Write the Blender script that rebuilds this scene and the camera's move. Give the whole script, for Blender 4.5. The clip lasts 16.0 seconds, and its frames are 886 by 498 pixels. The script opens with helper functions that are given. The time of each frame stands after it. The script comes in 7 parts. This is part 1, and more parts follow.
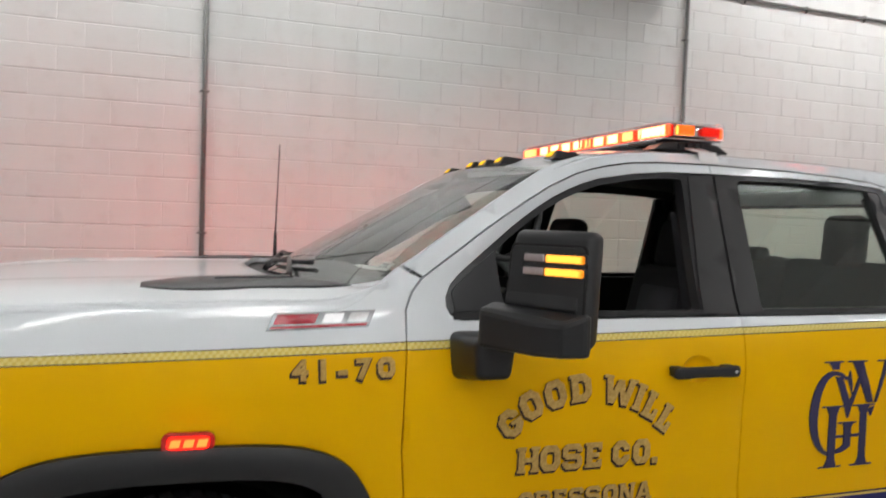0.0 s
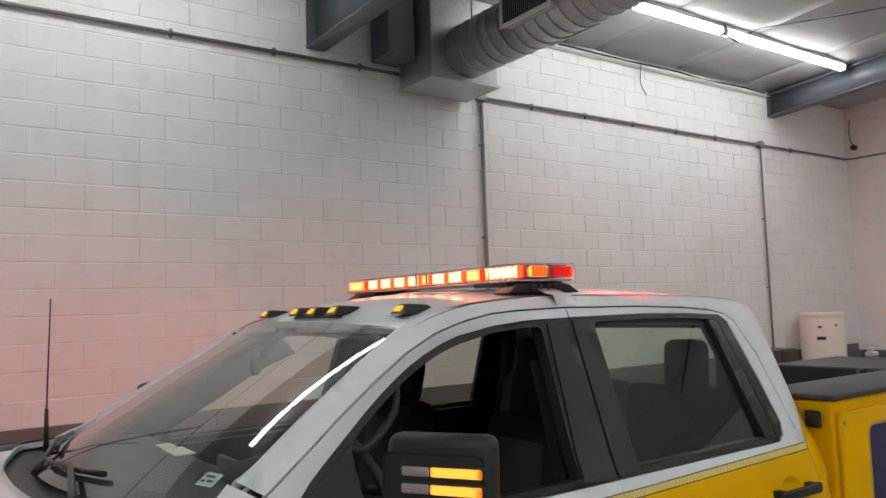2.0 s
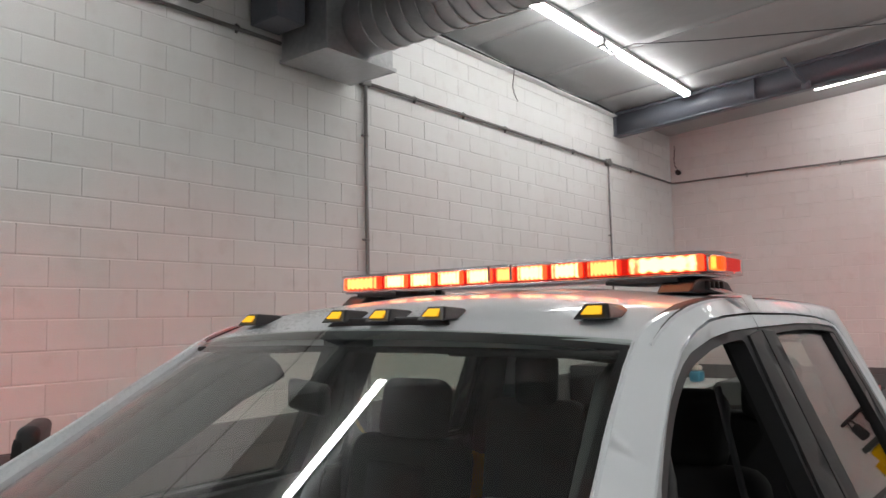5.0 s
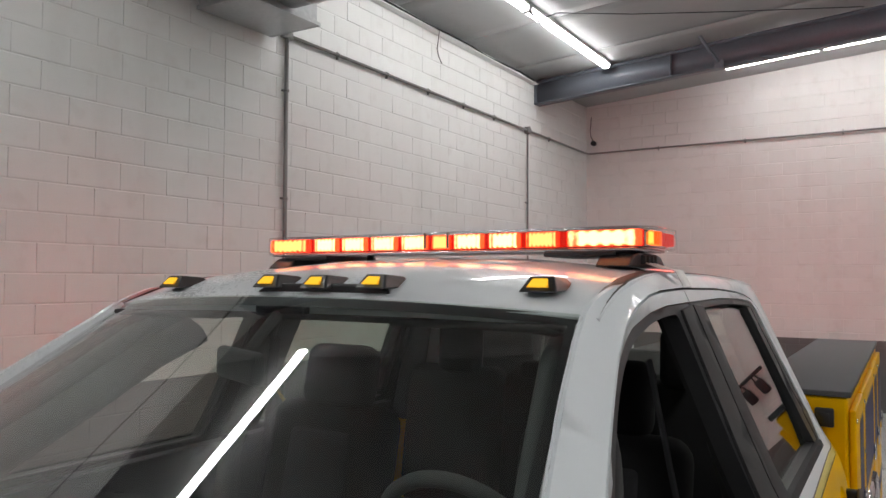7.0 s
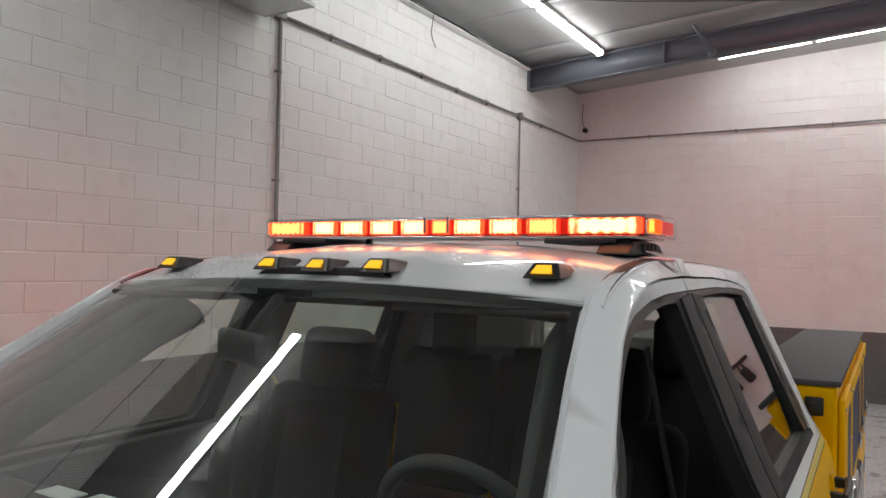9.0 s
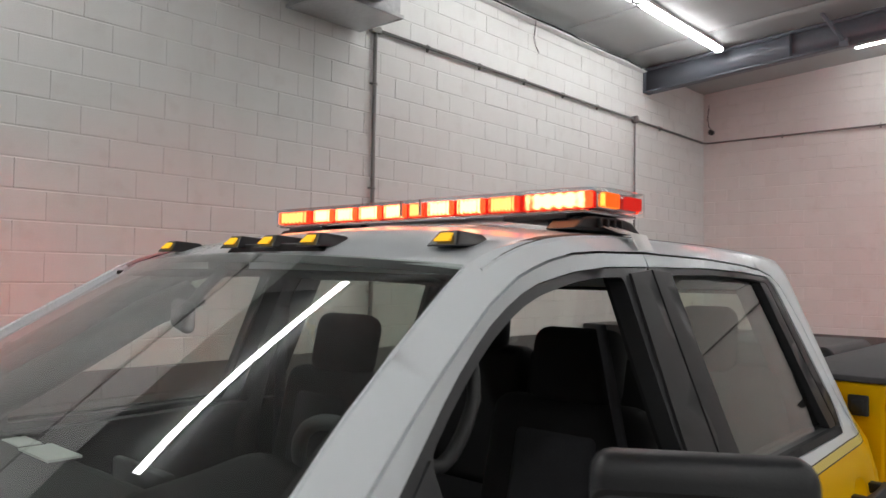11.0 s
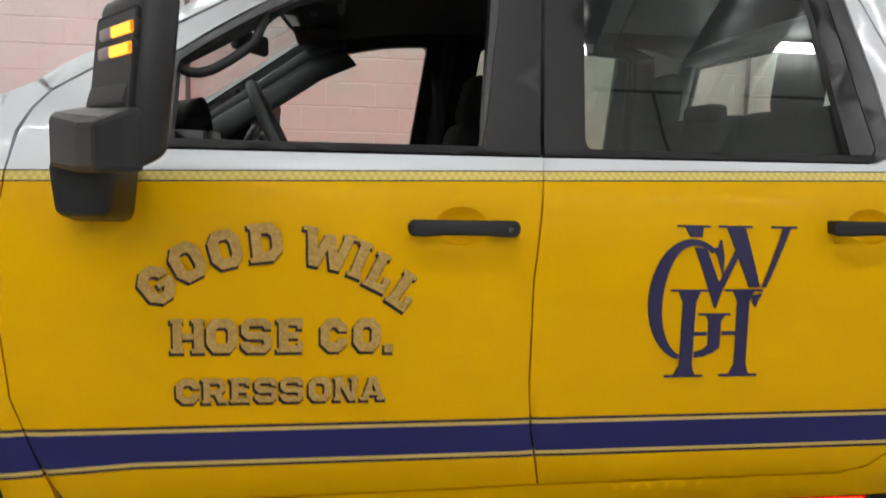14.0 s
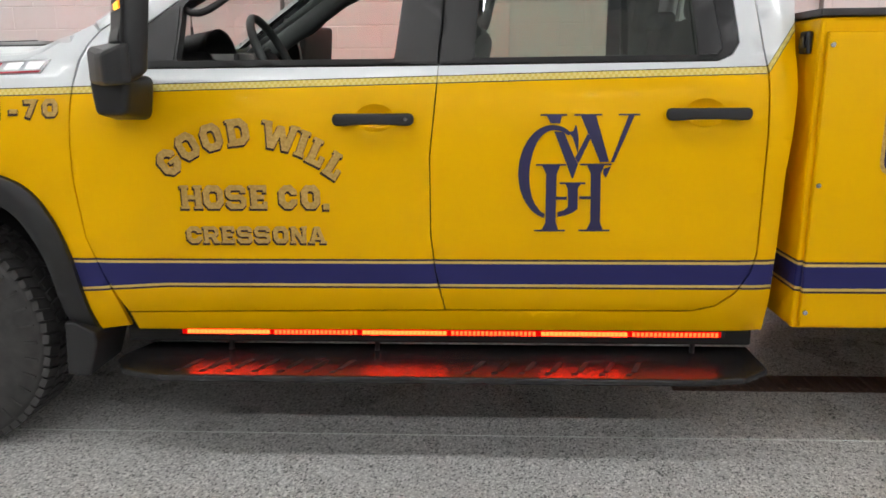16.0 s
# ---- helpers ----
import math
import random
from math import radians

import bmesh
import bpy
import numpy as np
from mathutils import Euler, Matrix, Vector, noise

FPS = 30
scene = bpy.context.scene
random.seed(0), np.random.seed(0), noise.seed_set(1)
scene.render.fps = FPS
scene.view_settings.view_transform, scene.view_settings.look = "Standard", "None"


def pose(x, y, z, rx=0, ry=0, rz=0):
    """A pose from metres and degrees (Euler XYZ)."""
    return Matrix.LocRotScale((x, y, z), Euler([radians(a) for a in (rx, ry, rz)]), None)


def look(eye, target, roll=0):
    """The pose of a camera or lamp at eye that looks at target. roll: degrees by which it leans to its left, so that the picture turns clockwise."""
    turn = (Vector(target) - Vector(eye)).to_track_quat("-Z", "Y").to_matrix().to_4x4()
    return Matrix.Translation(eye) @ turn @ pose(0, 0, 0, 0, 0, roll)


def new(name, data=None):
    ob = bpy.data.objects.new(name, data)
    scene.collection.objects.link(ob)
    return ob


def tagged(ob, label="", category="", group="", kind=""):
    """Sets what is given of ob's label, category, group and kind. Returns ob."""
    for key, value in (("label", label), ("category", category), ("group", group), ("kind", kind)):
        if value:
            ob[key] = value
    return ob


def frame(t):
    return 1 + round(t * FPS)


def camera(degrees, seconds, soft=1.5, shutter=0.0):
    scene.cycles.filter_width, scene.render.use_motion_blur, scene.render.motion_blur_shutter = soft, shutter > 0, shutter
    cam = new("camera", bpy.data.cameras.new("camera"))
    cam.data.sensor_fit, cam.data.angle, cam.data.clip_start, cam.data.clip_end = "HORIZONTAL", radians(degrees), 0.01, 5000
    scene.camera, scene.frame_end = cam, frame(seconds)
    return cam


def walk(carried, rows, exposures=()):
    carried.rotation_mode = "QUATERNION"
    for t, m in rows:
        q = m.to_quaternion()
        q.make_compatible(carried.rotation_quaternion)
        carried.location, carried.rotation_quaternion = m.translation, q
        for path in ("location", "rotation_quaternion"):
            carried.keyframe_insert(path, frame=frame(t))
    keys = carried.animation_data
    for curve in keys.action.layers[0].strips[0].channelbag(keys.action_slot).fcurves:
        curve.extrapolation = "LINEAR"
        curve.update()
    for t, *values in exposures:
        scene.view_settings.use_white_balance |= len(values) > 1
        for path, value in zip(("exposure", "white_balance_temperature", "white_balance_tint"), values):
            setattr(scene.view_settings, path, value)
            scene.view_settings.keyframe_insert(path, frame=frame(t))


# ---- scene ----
cam = camera(60.8, 16.0, shutter=0.35)
PATH = [
    (0, (-1.843, -2.075, 1.663), (-1.182, -0.189, 1.597), 1.9),
    (0.5, (-1.884, -2.018, 1.761), (-1.047, -0.202, 1.79), 1.2),
    (1, (-1.907, -1.947, 1.833), (-0.932, -0.203, 1.928), -0.0),
    (1.5, (-1.879, -1.813, 1.892), (-0.804, -0.132, 2.028), -1.1),
    (2, (-1.822, -1.626, 1.926), (-0.678, 0.006, 2.087), -1.9),
    (2.5, (-1.873, -1.4, 1.921), (-0.669, 0.187, 2.095), -2.4),
    (3, (-1.953, -1.101, 1.932), (-0.684, 0.435, 2.11), -2.7),
    (3.2, (-1.962, -0.972, 1.923), (-0.668, 0.543, 2.102), -2.9),
    (5.3, (-1.975, -0.25, 1.926), (-0.376, 0.938, 2.101), -0.9),
    (5.5, (-1.965, -0.241, 1.924), (-0.347, 0.922, 2.091), -0.7),
    (6, (-1.966, -0.231, 1.917), (-0.311, 0.883, 2.06), -0.0),
    (6.5, (-1.974, -0.215, 1.926), (-0.292, 0.861, 2.036), 0.3),
    (7, (-1.975, -0.196, 1.943), (-0.273, 0.851, 2.023), 0.2),
    (7.5, (-1.968, -0.17, 1.953), (-0.251, 0.855, 2.011), 0.4),
    (8, (-1.972, -0.159, 1.95), (-0.247, 0.854, 1.996), 0.6),
    (8.5, (-1.977, -0.161, 1.945), (-0.252, 0.849, 1.985), 0.9),
    (9, (-1.993, -0.167, 1.943), (-0.273, 0.853, 1.983), 1.1),
    (9.2, (-1.994, -0.169, 1.942), (-0.279, 0.86, 1.983), 1.2),
    (11.3, (-1.639, -0.711, 1.827), (-0.222, 0.699, 1.904), 0.6),
    (11.5, (-1.588, -0.796, 1.807), (-0.227, 0.668, 1.885), 0.4),
    (12, (-1.441, -0.992, 1.742), (-0.237, 0.604, 1.799), 0.3),
    (12.5, (-1.159, -1.143, 1.655), (-0.149, 0.583, 1.673), 0.3),
    (13, (-0.943, -1.324, 1.548), (-0.152, 0.512, 1.511), 0.9),
    (13.5, (-0.779, -1.577, 1.433), (-0.271, 0.353, 1.298), 0.8),
    (14, (-0.504, -1.749, 1.366), (-0.213, 0.216, 1.128), 1.5),
    (14.5, (-0.26, -1.974, 1.328), (-0.157, -0.005, 0.996), 1.5),
    (15, (-0.028, -2.132, 1.335), (-0.063, -0.172, 0.94), 0.9),
    (15.5, (0.122, -2.304, 1.335), (0.075, -0.348, 0.922), 0.5),
    (16, (0.137, -2.474, 1.356), (0.042, -0.53, 0.898), -0.5),
]
walk(cam, [(t, look(eye, target, roll)) for t, eye, target, roll in PATH], ((0, 0.27), (0.3, 0.1), (0.6, -0.06), (1, -0.1), (3, -0.15), (6, -0.2), (9, -0.2), (12, -0.1), (13, 0.14), (13.5, 0.3), (14.5, 0.58), (16, 0.66)))

# ---------------------------------------------------------------- world and exposure
world = bpy.data.worlds.new("garage_world")
scene.world = world
world.use_nodes = True
world.node_tree.nodes["Background"].inputs[0].default_value = (0.8, 0.85, 0.9, 1)
world.node_tree.nodes["Background"].inputs[1].default_value = 0.02
scene.view_settings.exposure = 0.0
LAMP = 30.0


def beam(eye, target, power):
    """One throw of the roof light bar's red optics: a small bright face with a narrow spread."""
    d = bpy.data.lights.new("light_bar_beam", "AREA")
    d.shape, d.size, d.size_y, d.spread = "RECTANGLE", 0.09, 0.03, radians(62)
    d.color, d.energy = (1.0, 0.03, 0.015), power
    new("light_bar_beam", d).matrix_world = look(eye, target)


for eye, target, power in (((-0.02, 1.692, 2.05), (-0.9, 4.7, 1.55), 3.2), ((0.06, 1.692, 2.05), (1.2, 4.7, 1.5), 2.5),
                           ((-0.125, 1.58, 2.05), (-3.5, 4.7, 1.6), 4.5), ((0.195, 1.58, 2.05), (5.6, 4.7, 1.9), 4.0),
                           ((0.195, 1.02, 2.05), (10.9, 1.8, 2.0), 15.0), ((0.195, 0.46, 2.05), (10.9, -1.6, 1.9), 13.0)):
    beam(eye, target, power)

# ---------------------------------------------------------------- materials


class Nodes:
    """A small helper to write node trees in plain lines."""

    def __init__(self, name):
        self.mat = bpy.data.materials.new(name)
        self.mat.use_nodes = True
        self.tree = self.mat.node_tree
        self.bsdf = self.tree.nodes["Principled BSDF"]
        self.out = self.tree.nodes["Material Output"]

    def add(self, kind, operation="", data_type=""):
        n = self.tree.nodes.new(kind)
        if operation:
            n.operation = operation
        if data_type:
            n.data_type = data_type
        return n

    def link(self, a, b):
        self.tree.links.new(a, b)

    def value(self, node, index, v):
        if hasattr(v, "is_linked"):
            self.link(v, node.inputs[index])
        else:
            node.inputs[index].default_value = v

    def math(self, op, a, b=0.0, c=0.0):
        n = self.add("ShaderNodeMath", operation=op)
        for i, v in enumerate((a, b, c)):
            self.value(n, i, v)
        return n.outputs[0]

    def mix(self, fac, a, b):
        n = self.add("ShaderNodeMix", data_type="RGBA")
        self.value(n, 0, fac)
        for i, v in ((6, a), (7, b)):
            self.value(n, i, (*v, 1) if isinstance(v, tuple) and len(v) == 3 else v)
        return n.outputs[2]

    def noise(self, scale, detail=3.0, vector=None, rough=0.5):
        n = self.add("ShaderNodeTexNoise")
        n.inputs["Scale"].default_value = scale
        n.inputs["Detail"].default_value = detail
        n.inputs["Roughness"].default_value = rough
        self.link(vector or self.position(), n.inputs["Vector"])
        return n.outputs[0]

    def position(self):
        return self.add("ShaderNodeNewGeometry").outputs["Position"]

    def ramp(self, fac, lo, hi, a=0.0, b=1.0):
        n = self.add("ShaderNodeMapRange")
        self.value(n, 0, fac)
        for i, v in enumerate((lo, hi, a, b)):
            n.inputs[i + 1].default_value = v
        return n.outputs[0]

    def bump(self, height, strength=0.2, distance=0.01):
        n = self.add("ShaderNodeBump")
        n.inputs["Strength"].default_value = strength
        n.inputs["Distance"].default_value = distance
        self.link(height, n.inputs["Height"])
        self.link(n.outputs[0], self.bsdf.inputs["Normal"])

    def set(self, **values):
        for k, v in values.items():
            s = self.bsdf.inputs[k.replace("_", " ")]
            if hasattr(v, "is_linked"):
                self.link(v, s)
            elif isinstance(v, tuple) and len(v) == 3:
                s.default_value = (*v, 1)
            else:
                s.default_value = v
        return self


def plain(name, colour, rough=0.5, metal=0.0, grain=0.12, scale=14.0, bump=0.1, coat=0.0):
    """A surface with blotches and fine grain in colour, gloss and relief."""
    n = Nodes(name)
    big, fine = n.noise(scale * 0.12, 4), n.noise(scale * 8, 2)
    f = n.math("ADD", n.math("MULTIPLY", big, 0.65), n.math("MULTIPLY", fine, 0.35))
    dark = tuple(c * (1 - grain) for c in colour)
    light = tuple(min(1, c * (1 + grain)) for c in colour)
    n.set(Base_Color=n.mix(n.ramp(f, 0.35, 0.65), dark, light), Metallic=metal,
          Roughness=n.ramp(f, 0.3, 0.7, max(0.02, rough - 0.06), min(1, rough + 0.06)), Coat_Weight=coat)
    if bump:
        n.bump(fine, bump, 0.002)
    return n.mat


def glowing(name, colour, strength, edge=None, edge_strength=0.0, ribs=0.0):
    """A lamp face: bright in the middle, its own colour towards the rim."""
    n = Nodes(name)
    n.tree.nodes.remove(n.bsdf)
    e = n.add("ShaderNodeEmission")
    if edge is None:
        e.inputs[0].default_value = (*colour, 1)
        e.inputs[1].default_value = strength
    else:
        g = n.add("ShaderNodeTexCoord").outputs["Generated"]
        s = n.add("ShaderNodeSeparateXYZ")
        n.link(g, s.inputs[0])
        dy = n.math("ABSOLUTE", n.math("SUBTRACT", s.outputs[1], 0.5))
        dz = n.math("ABSOLUTE", n.math("SUBTRACT", s.outputs[2], 0.5))
        d = n.math("MAXIMUM", dy, n.math("MULTIPLY", dz, 0.92))
        if ribs:
            w = n.math("SINE", n.math("MULTIPLY", s.outputs[1], ribs))
            d = n.math("ADD", d, n.math("MULTIPLY", n.math("ADD", w, 1.0), 0.06))
        d = n.math("ADD", d, n.math("MULTIPLY", n.math("SUBTRACT", n.noise(70, 2), 0.5), 0.18))
        f = n.ramp(d, 0.38, 0.54)
        n.link(n.mix(f, colour, edge), e.inputs[0])
        n.link(n.ramp(f, 0.0, 1.0, strength, edge_strength), e.inputs[1])
    n.link(e.outputs[0], n.out.inputs[0])
    return n.mat


def glass(name, tint, low=0.04, gain=1.0):
    """A clear pane: tinted see-through with a mirror-like surface reflection that grows at a slant."""
    n = Nodes(name)
    n.tree.nodes.remove(n.bsdf)
    t, g, m, f = n.add("ShaderNodeBsdfTransparent"), n.add("ShaderNodeBsdfGlossy"), n.add("ShaderNodeMixShader"), n.add("ShaderNodeLayerWeight")
    t.inputs[0].default_value = (*tint, 1)
    g.inputs["Roughness"].default_value = 0.004
    f.inputs[0].default_value = 0.5
    slant = n.math("POWER", f.outputs["Facing"], 5.0)
    n.link(n.math("MINIMUM", n.math("MULTIPLY", n.math("MULTIPLY_ADD", slant, 1 - low, low), gain), 1.0), m.inputs[0])
    n.link(t.outputs[0], m.inputs[1])
    n.link(g.outputs[0], m.inputs[2])
    n.link(m.outputs[0], n.out.inputs[0])
    return n.mat


def livery():
    """White over yellow paint, with the gold belt band and the blue side stripe laid on."""
    n = Nodes("livery_paint")
    s = n.add("ShaderNodeSeparateXYZ")
    n.link(n.position(), s.inputs[0])
    x, z = s.outputs[0], s.outputs[2]
    rise = n.math("MULTIPLY", n.math("MAXIMUM", n.math("SUBTRACT", x, 1.056), 0.0), 1.25)
    belt = n.math("ADD", n.math("MULTIPLY_ADD", x, 0.0205, 1.342), rise)
    u = n.math("SUBTRACT", z, belt)                       # height above the belt line
    white = (0.79, 0.825, 0.85)
    yellow = (0.80, 0.50, 0.004)
    mottled = n.mix(n.noise(2.2, 4), (0.87, 0.468, 0.0), (0.885, 0.478, 0.0))
    c = n.mix(n.math("GREATER_THAN", u, 0.0), mottled, white)

    def band(colour, lo, hi, src, c, top=1.0):
        f = n.math("MULTIPLY", n.math("GREATER_THAN", src, lo), n.math("LESS_THAN", src, hi))
        return n.mix(f, c, colour)
    row = n.math("SUBTRACT", n.math("MULTIPLY", n.math("GREATER_THAN", u, -0.0115), 2.0), 1.0)
    check = n.math("GREATER_THAN", n.math("MULTIPLY", n.math("SINE", n.math("MULTIPLY", x, 330.0)), row), 0.0)
    gold = n.mix(check, (0.73, 0.56, 0.13), (0.81, 0.67, 0.24))
    c = band(gold, -0.022, -0.001, u, c)
    c = band((0.06, 0.05, 0.05), -0.0015, 0.0012, u, c)
    c = band((0.05, 0.045, 0.05), -0.0245, -0.0215, u, c)
    # the side stripe dips a little towards the front wheel
    dip = n.math("MULTIPLY", n.math("MAXIMUM", n.math("SUBTRACT", -0.95, x), 0.0), 0.06)
    zb = n.math("ADD", z, dip)
    navy = (0.030, 0.031, 0.135)
    c = band((0.055, 0.032, 0.045), 0.7305, 0.7380, z, c)
    c = band((0.72, 0.52, 0.16), 0.7215, 0.7305, z, c)
    c = n.mix(n.math("MULTIPLY", n.math("LESS_THAN", z, 0.7215), n.math("GREATER_THAN", zb, 0.6480)), c, navy)
    c = band((0.72, 0.52, 0.16), 0.6385, 0.6480, zb, c)
    c = band((0.055, 0.032, 0.045), 0.6310, 0.6385, zb, c)
    n.set(Base_Color=c, Roughness=0.36, Coat_Weight=n.ramp(n.math("GREATER_THAN", u, 0.0), 0.0, 1.0, 0.07, 0.50), Coat_Roughness=0.05, Specular_IOR_Level=0.08)
    n.bump(n.noise(260, 2), 0.008, 0.001)
    return n.mat


def block_paint():
    """Painted concrete block: white above, dark grey dado below, with pores, roller marks and faint darker upright
    streaks.
    """
    n = Nodes("painted_block")
    s = n.add("ShaderNodeSeparateXYZ")
    n.link(n.position(), s.inputs[0])
    z = s.outputs[2]
    r = n.add("ShaderNodeObjectInfo").outputs["Random"]
    isl = n.add("ShaderNodeNewGeometry").outputs["Random Per Island"]
    big, mid, fine = n.noise(0.7, 5), n.noise(6, 4), n.noise(90, 3)
    tone = n.math("ADD", n.math("MULTIPLY", big, 0.5), n.math("MULTIPLY", n.math("ADD", r, isl), 0.12))
    white = n.mix(n.ramp(tone, 0.2, 0.6), (0.67, 0.672, 0.66), (0.76, 0.768, 0.76))
    white = n.mix(n.math("MULTIPLY", n.ramp(mid, 0.56, 0.75), 0.35), white, (0.58, 0.56, 0.54))
    stretch = n.add("ShaderNodeMapping")
    stretch.inputs["Scale"].default_value = (3.2, 3.2, 0.35)
    n.link(n.position(), stretch.inputs["Vector"])
    streak = n.math("MULTIPLY", n.ramp(n.noise(1.0, 5, stretch.outputs[0]), 0.50, 0.78), n.ramp(n.noise(0.45, 2), 0.35, 0.65))
    white = n.mix(n.math("MULTIPLY", streak, 0.22), white, (0.46, 0.44, 0.42))
    grey = n.mix(big, (0.115, 0.105, 0.105), (0.165, 0.155, 0.155))
    edge = n.math("MULTIPLY_ADD", n.math("GREATER_THAN", s.outputs[0], 10.85), -0.11, 1.165)
    n.set(Base_Color=n.mix(n.math("GREATER_THAN", z, edge), grey, white), Roughness=0.55, Specular_IOR_Level=0.3)
    n.bump(n.math("ADD", n.math("MULTIPLY", fine, 0.6), n.math("MULTIPLY", mid, 0.7)), 0.35, 0.004)
    return n.mat


def epoxy_floor():
    """Grey epoxy coat full of light and dark colour flakes."""
    n = Nodes("flake_epoxy")
    v = n.add("ShaderNodeTexVoronoi")
    v.inputs["Scale"].default_value = 290
    n.link(n.position(), v.inputs["Vector"])
    v2 = n.add("ShaderNodeTexVoronoi")
    v2.inputs["Scale"].default_value = 160
    n.link(n.position(), v2.inputs["Vector"])
    s = n.add("ShaderNodeSeparateColor")
    n.link(v.outputs["Color"], s.inputs[0])
    s2 = n.add("ShaderNodeSeparateColor")
    n.link(v2.outputs["Color"], s2.inputs[0])
    c = n.mix(s.outputs[0], (0.38, 0.375, 0.37), (0.74, 0.73, 0.71))
    c = n.mix(n.math("GREATER_THAN", s2.outputs[1], 0.78), c, (0.88, 0.87, 0.85))
    c = n.mix(n.math("GREATER_THAN", s2.outputs[0], 0.86), c, (0.13, 0.13, 0.13))
    c = n.mix(n.math("MULTIPLY", n.ramp(n.noise(0.9, 5), 0.45, 0.7), 0.2), c, (0.30, 0.295, 0.29))
    n.set(Base_Color=c, Roughness=n.ramp(n.noise(3, 4), 0.3, 0.7, 0.22, 0.42), Coat_Weight=0.3, Coat_Roughness=0.15)
    n.bump(s.outputs[2], 0.4, 0.002)
    return n.mat


def foil_ceiling():
    """White vinyl insulation facing, slightly shiny, with soft quilted sags."""
    n = Nodes("vinyl_facing")
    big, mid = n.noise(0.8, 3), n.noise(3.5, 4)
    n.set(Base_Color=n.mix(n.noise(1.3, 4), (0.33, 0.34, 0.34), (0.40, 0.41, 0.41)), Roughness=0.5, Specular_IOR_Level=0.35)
    n.bump(n.math("ADD", big, n.math("MULTIPLY", mid, 0.4)), 0.5, 0.06)
    return n.mat


def galvanised():
    n = Nodes("galvanised_steel")
    v = n.add("ShaderNodeTexVoronoi")
    v.inputs["Scale"].default_value = 28
    n.link(n.position(), v.inputs["Vector"])
    s = n.add("ShaderNodeSeparateColor")
    n.link(v.outputs["Color"], s.inputs[0])
    f = n.math("ADD", n.math("MULTIPLY", s.outputs[0], 0.5), n.math("MULTIPLY", n.noise(4, 4), 0.5))
    n.set(Base_Color=n.mix(f, (0.40, 0.41, 0.42), (0.56, 0.57, 0.58)), Metallic=0.85, Roughness=n.ramp(f, 0.2, 0.8, 0.32, 0.5))
    return n.mat


def tread_rubber():
    n = Nodes("tyre_rubber")
    n.set(Base_Color=n.mix(n.noise(30, 4), (0.018, 0.018, 0.019), (0.065, 0.063, 0.061)), Roughness=0.75)
    n.bump(n.noise(140, 3), 0.3, 0.002)
    return n.mat


def dust_gold():
    n = Nodes("gold_leaf")
    f = n.noise(120, 4)
    n.set(Base_Color=n.mix(n.ramp(f, 0.3, 0.7), (0.48, 0.28, 0.07), (0.66, 0.43, 0.14)), Roughness=0.6, Specular_IOR_Level=0.2)
    n.bump(f, 0.2, 0.002)
    return n.mat


PAINT = livery()
WHITE_PAINT = plain("white_paint", (0.79, 0.825, 0.85), 0.3, coat=0.6, grain=0.015, bump=0.02)
YELLOW_PAINT = plain("yellow_paint", (0.80, 0.50, 0.004), 0.32, coat=0.7, grain=0.04, bump=0.03)
BLOCK = block_paint()
EPOXY = epoxy_floor()
VINYL = foil_ceiling()
GALV = galvanised()
RUBBER = tread_rubber()
GOLD = dust_gold()
BLACK_PLASTIC = plain("black_plastic", (0.0135, 0.0138, 0.0155), 0.45, grain=0.25, bump=0.15, scale=40)
SATIN_BLACK = plain("satin_black", (0.016, 0.016, 0.018), 0.36, grain=0.2, bump=0.08, scale=30)
GREY_APPLIQUE = plain("dark_applique", (0.021, 0.0205, 0.0215), 0.52, grain=0.12, bump=0.05)
SEAL_RUBBER = plain("seal_rubber", (0.010, 0.010, 0.011), 0.6, grain=0.2)
# GROOVE: black that paints shade into gaps and slots, also colours the underbody
GROOVE = plain("shade_and_underbody_black", (0.008, 0.008, 0.008), 0.8, grain=0.1)
CLOTH = plain("black_seat_cloth", (0.012, 0.012, 0.0135), 0.85, grain=0.35, bump=0.15, scale=40)
GREY_CLOTH = plain("grey_seat_cloth", (0.040, 0.040, 0.045), 0.9, grain=0.3, bump=0.15, scale=40)
HEADLINER = plain("headliner_cloth", (0.045, 0.043, 0.042), 0.95, grain=0.2, bump=0.3, scale=50)
TRIM_DARK = plain("dark_interior_plastic", (0.013, 0.0135, 0.014), 0.55, grain=0.2, bump=0.04, scale=30)
TRIM_GREEN = plain("grey_interior_plastic", (0.060, 0.068, 0.066), 0.6, grain=0.2, bump=0.2, scale=50)
STEEL_BLUE = plain("blue_grey_steel_paint", (0.115, 0.130, 0.155), 0.42, grain=0.12, scale=6)
CONDUIT = plain("grey_conduit", (0.20, 0.195, 0.19), 0.45, metal=0.4, grain=0.2, scale=10)
WHITE_ENAMEL = plain("white_enamel", (0.78, 0.78, 0.77), 0.35, grain=0.04)
ALUMINIUM = plain("bright_aluminium", (0.62, 0.62, 0.63), 0.22, metal=1.0, grain=0.1, scale=20)
CHROME = plain("chrome", (0.72, 0.72, 0.73), 0.08, metal=1.0, grain=0.03, bump=0)
BED_LINER = plain("sprayed_liner", (0.050, 0.050, 0.053), 0.55, grain=0.3, bump=0.6, scale=60)
STEP_GRIT = plain("powder_coat", (0.016, 0.016, 0.017), 0.22, grain=0.25, bump=0.2, scale=70)
HDPE = plain("drum_plastic", (0.72, 0.68, 0.60), 0.45, grain=0.06, scale=6)
RED_VINYL = plain("red_vinyl", (0.45, 0.02, 0.015), 0.45, grain=0.15)
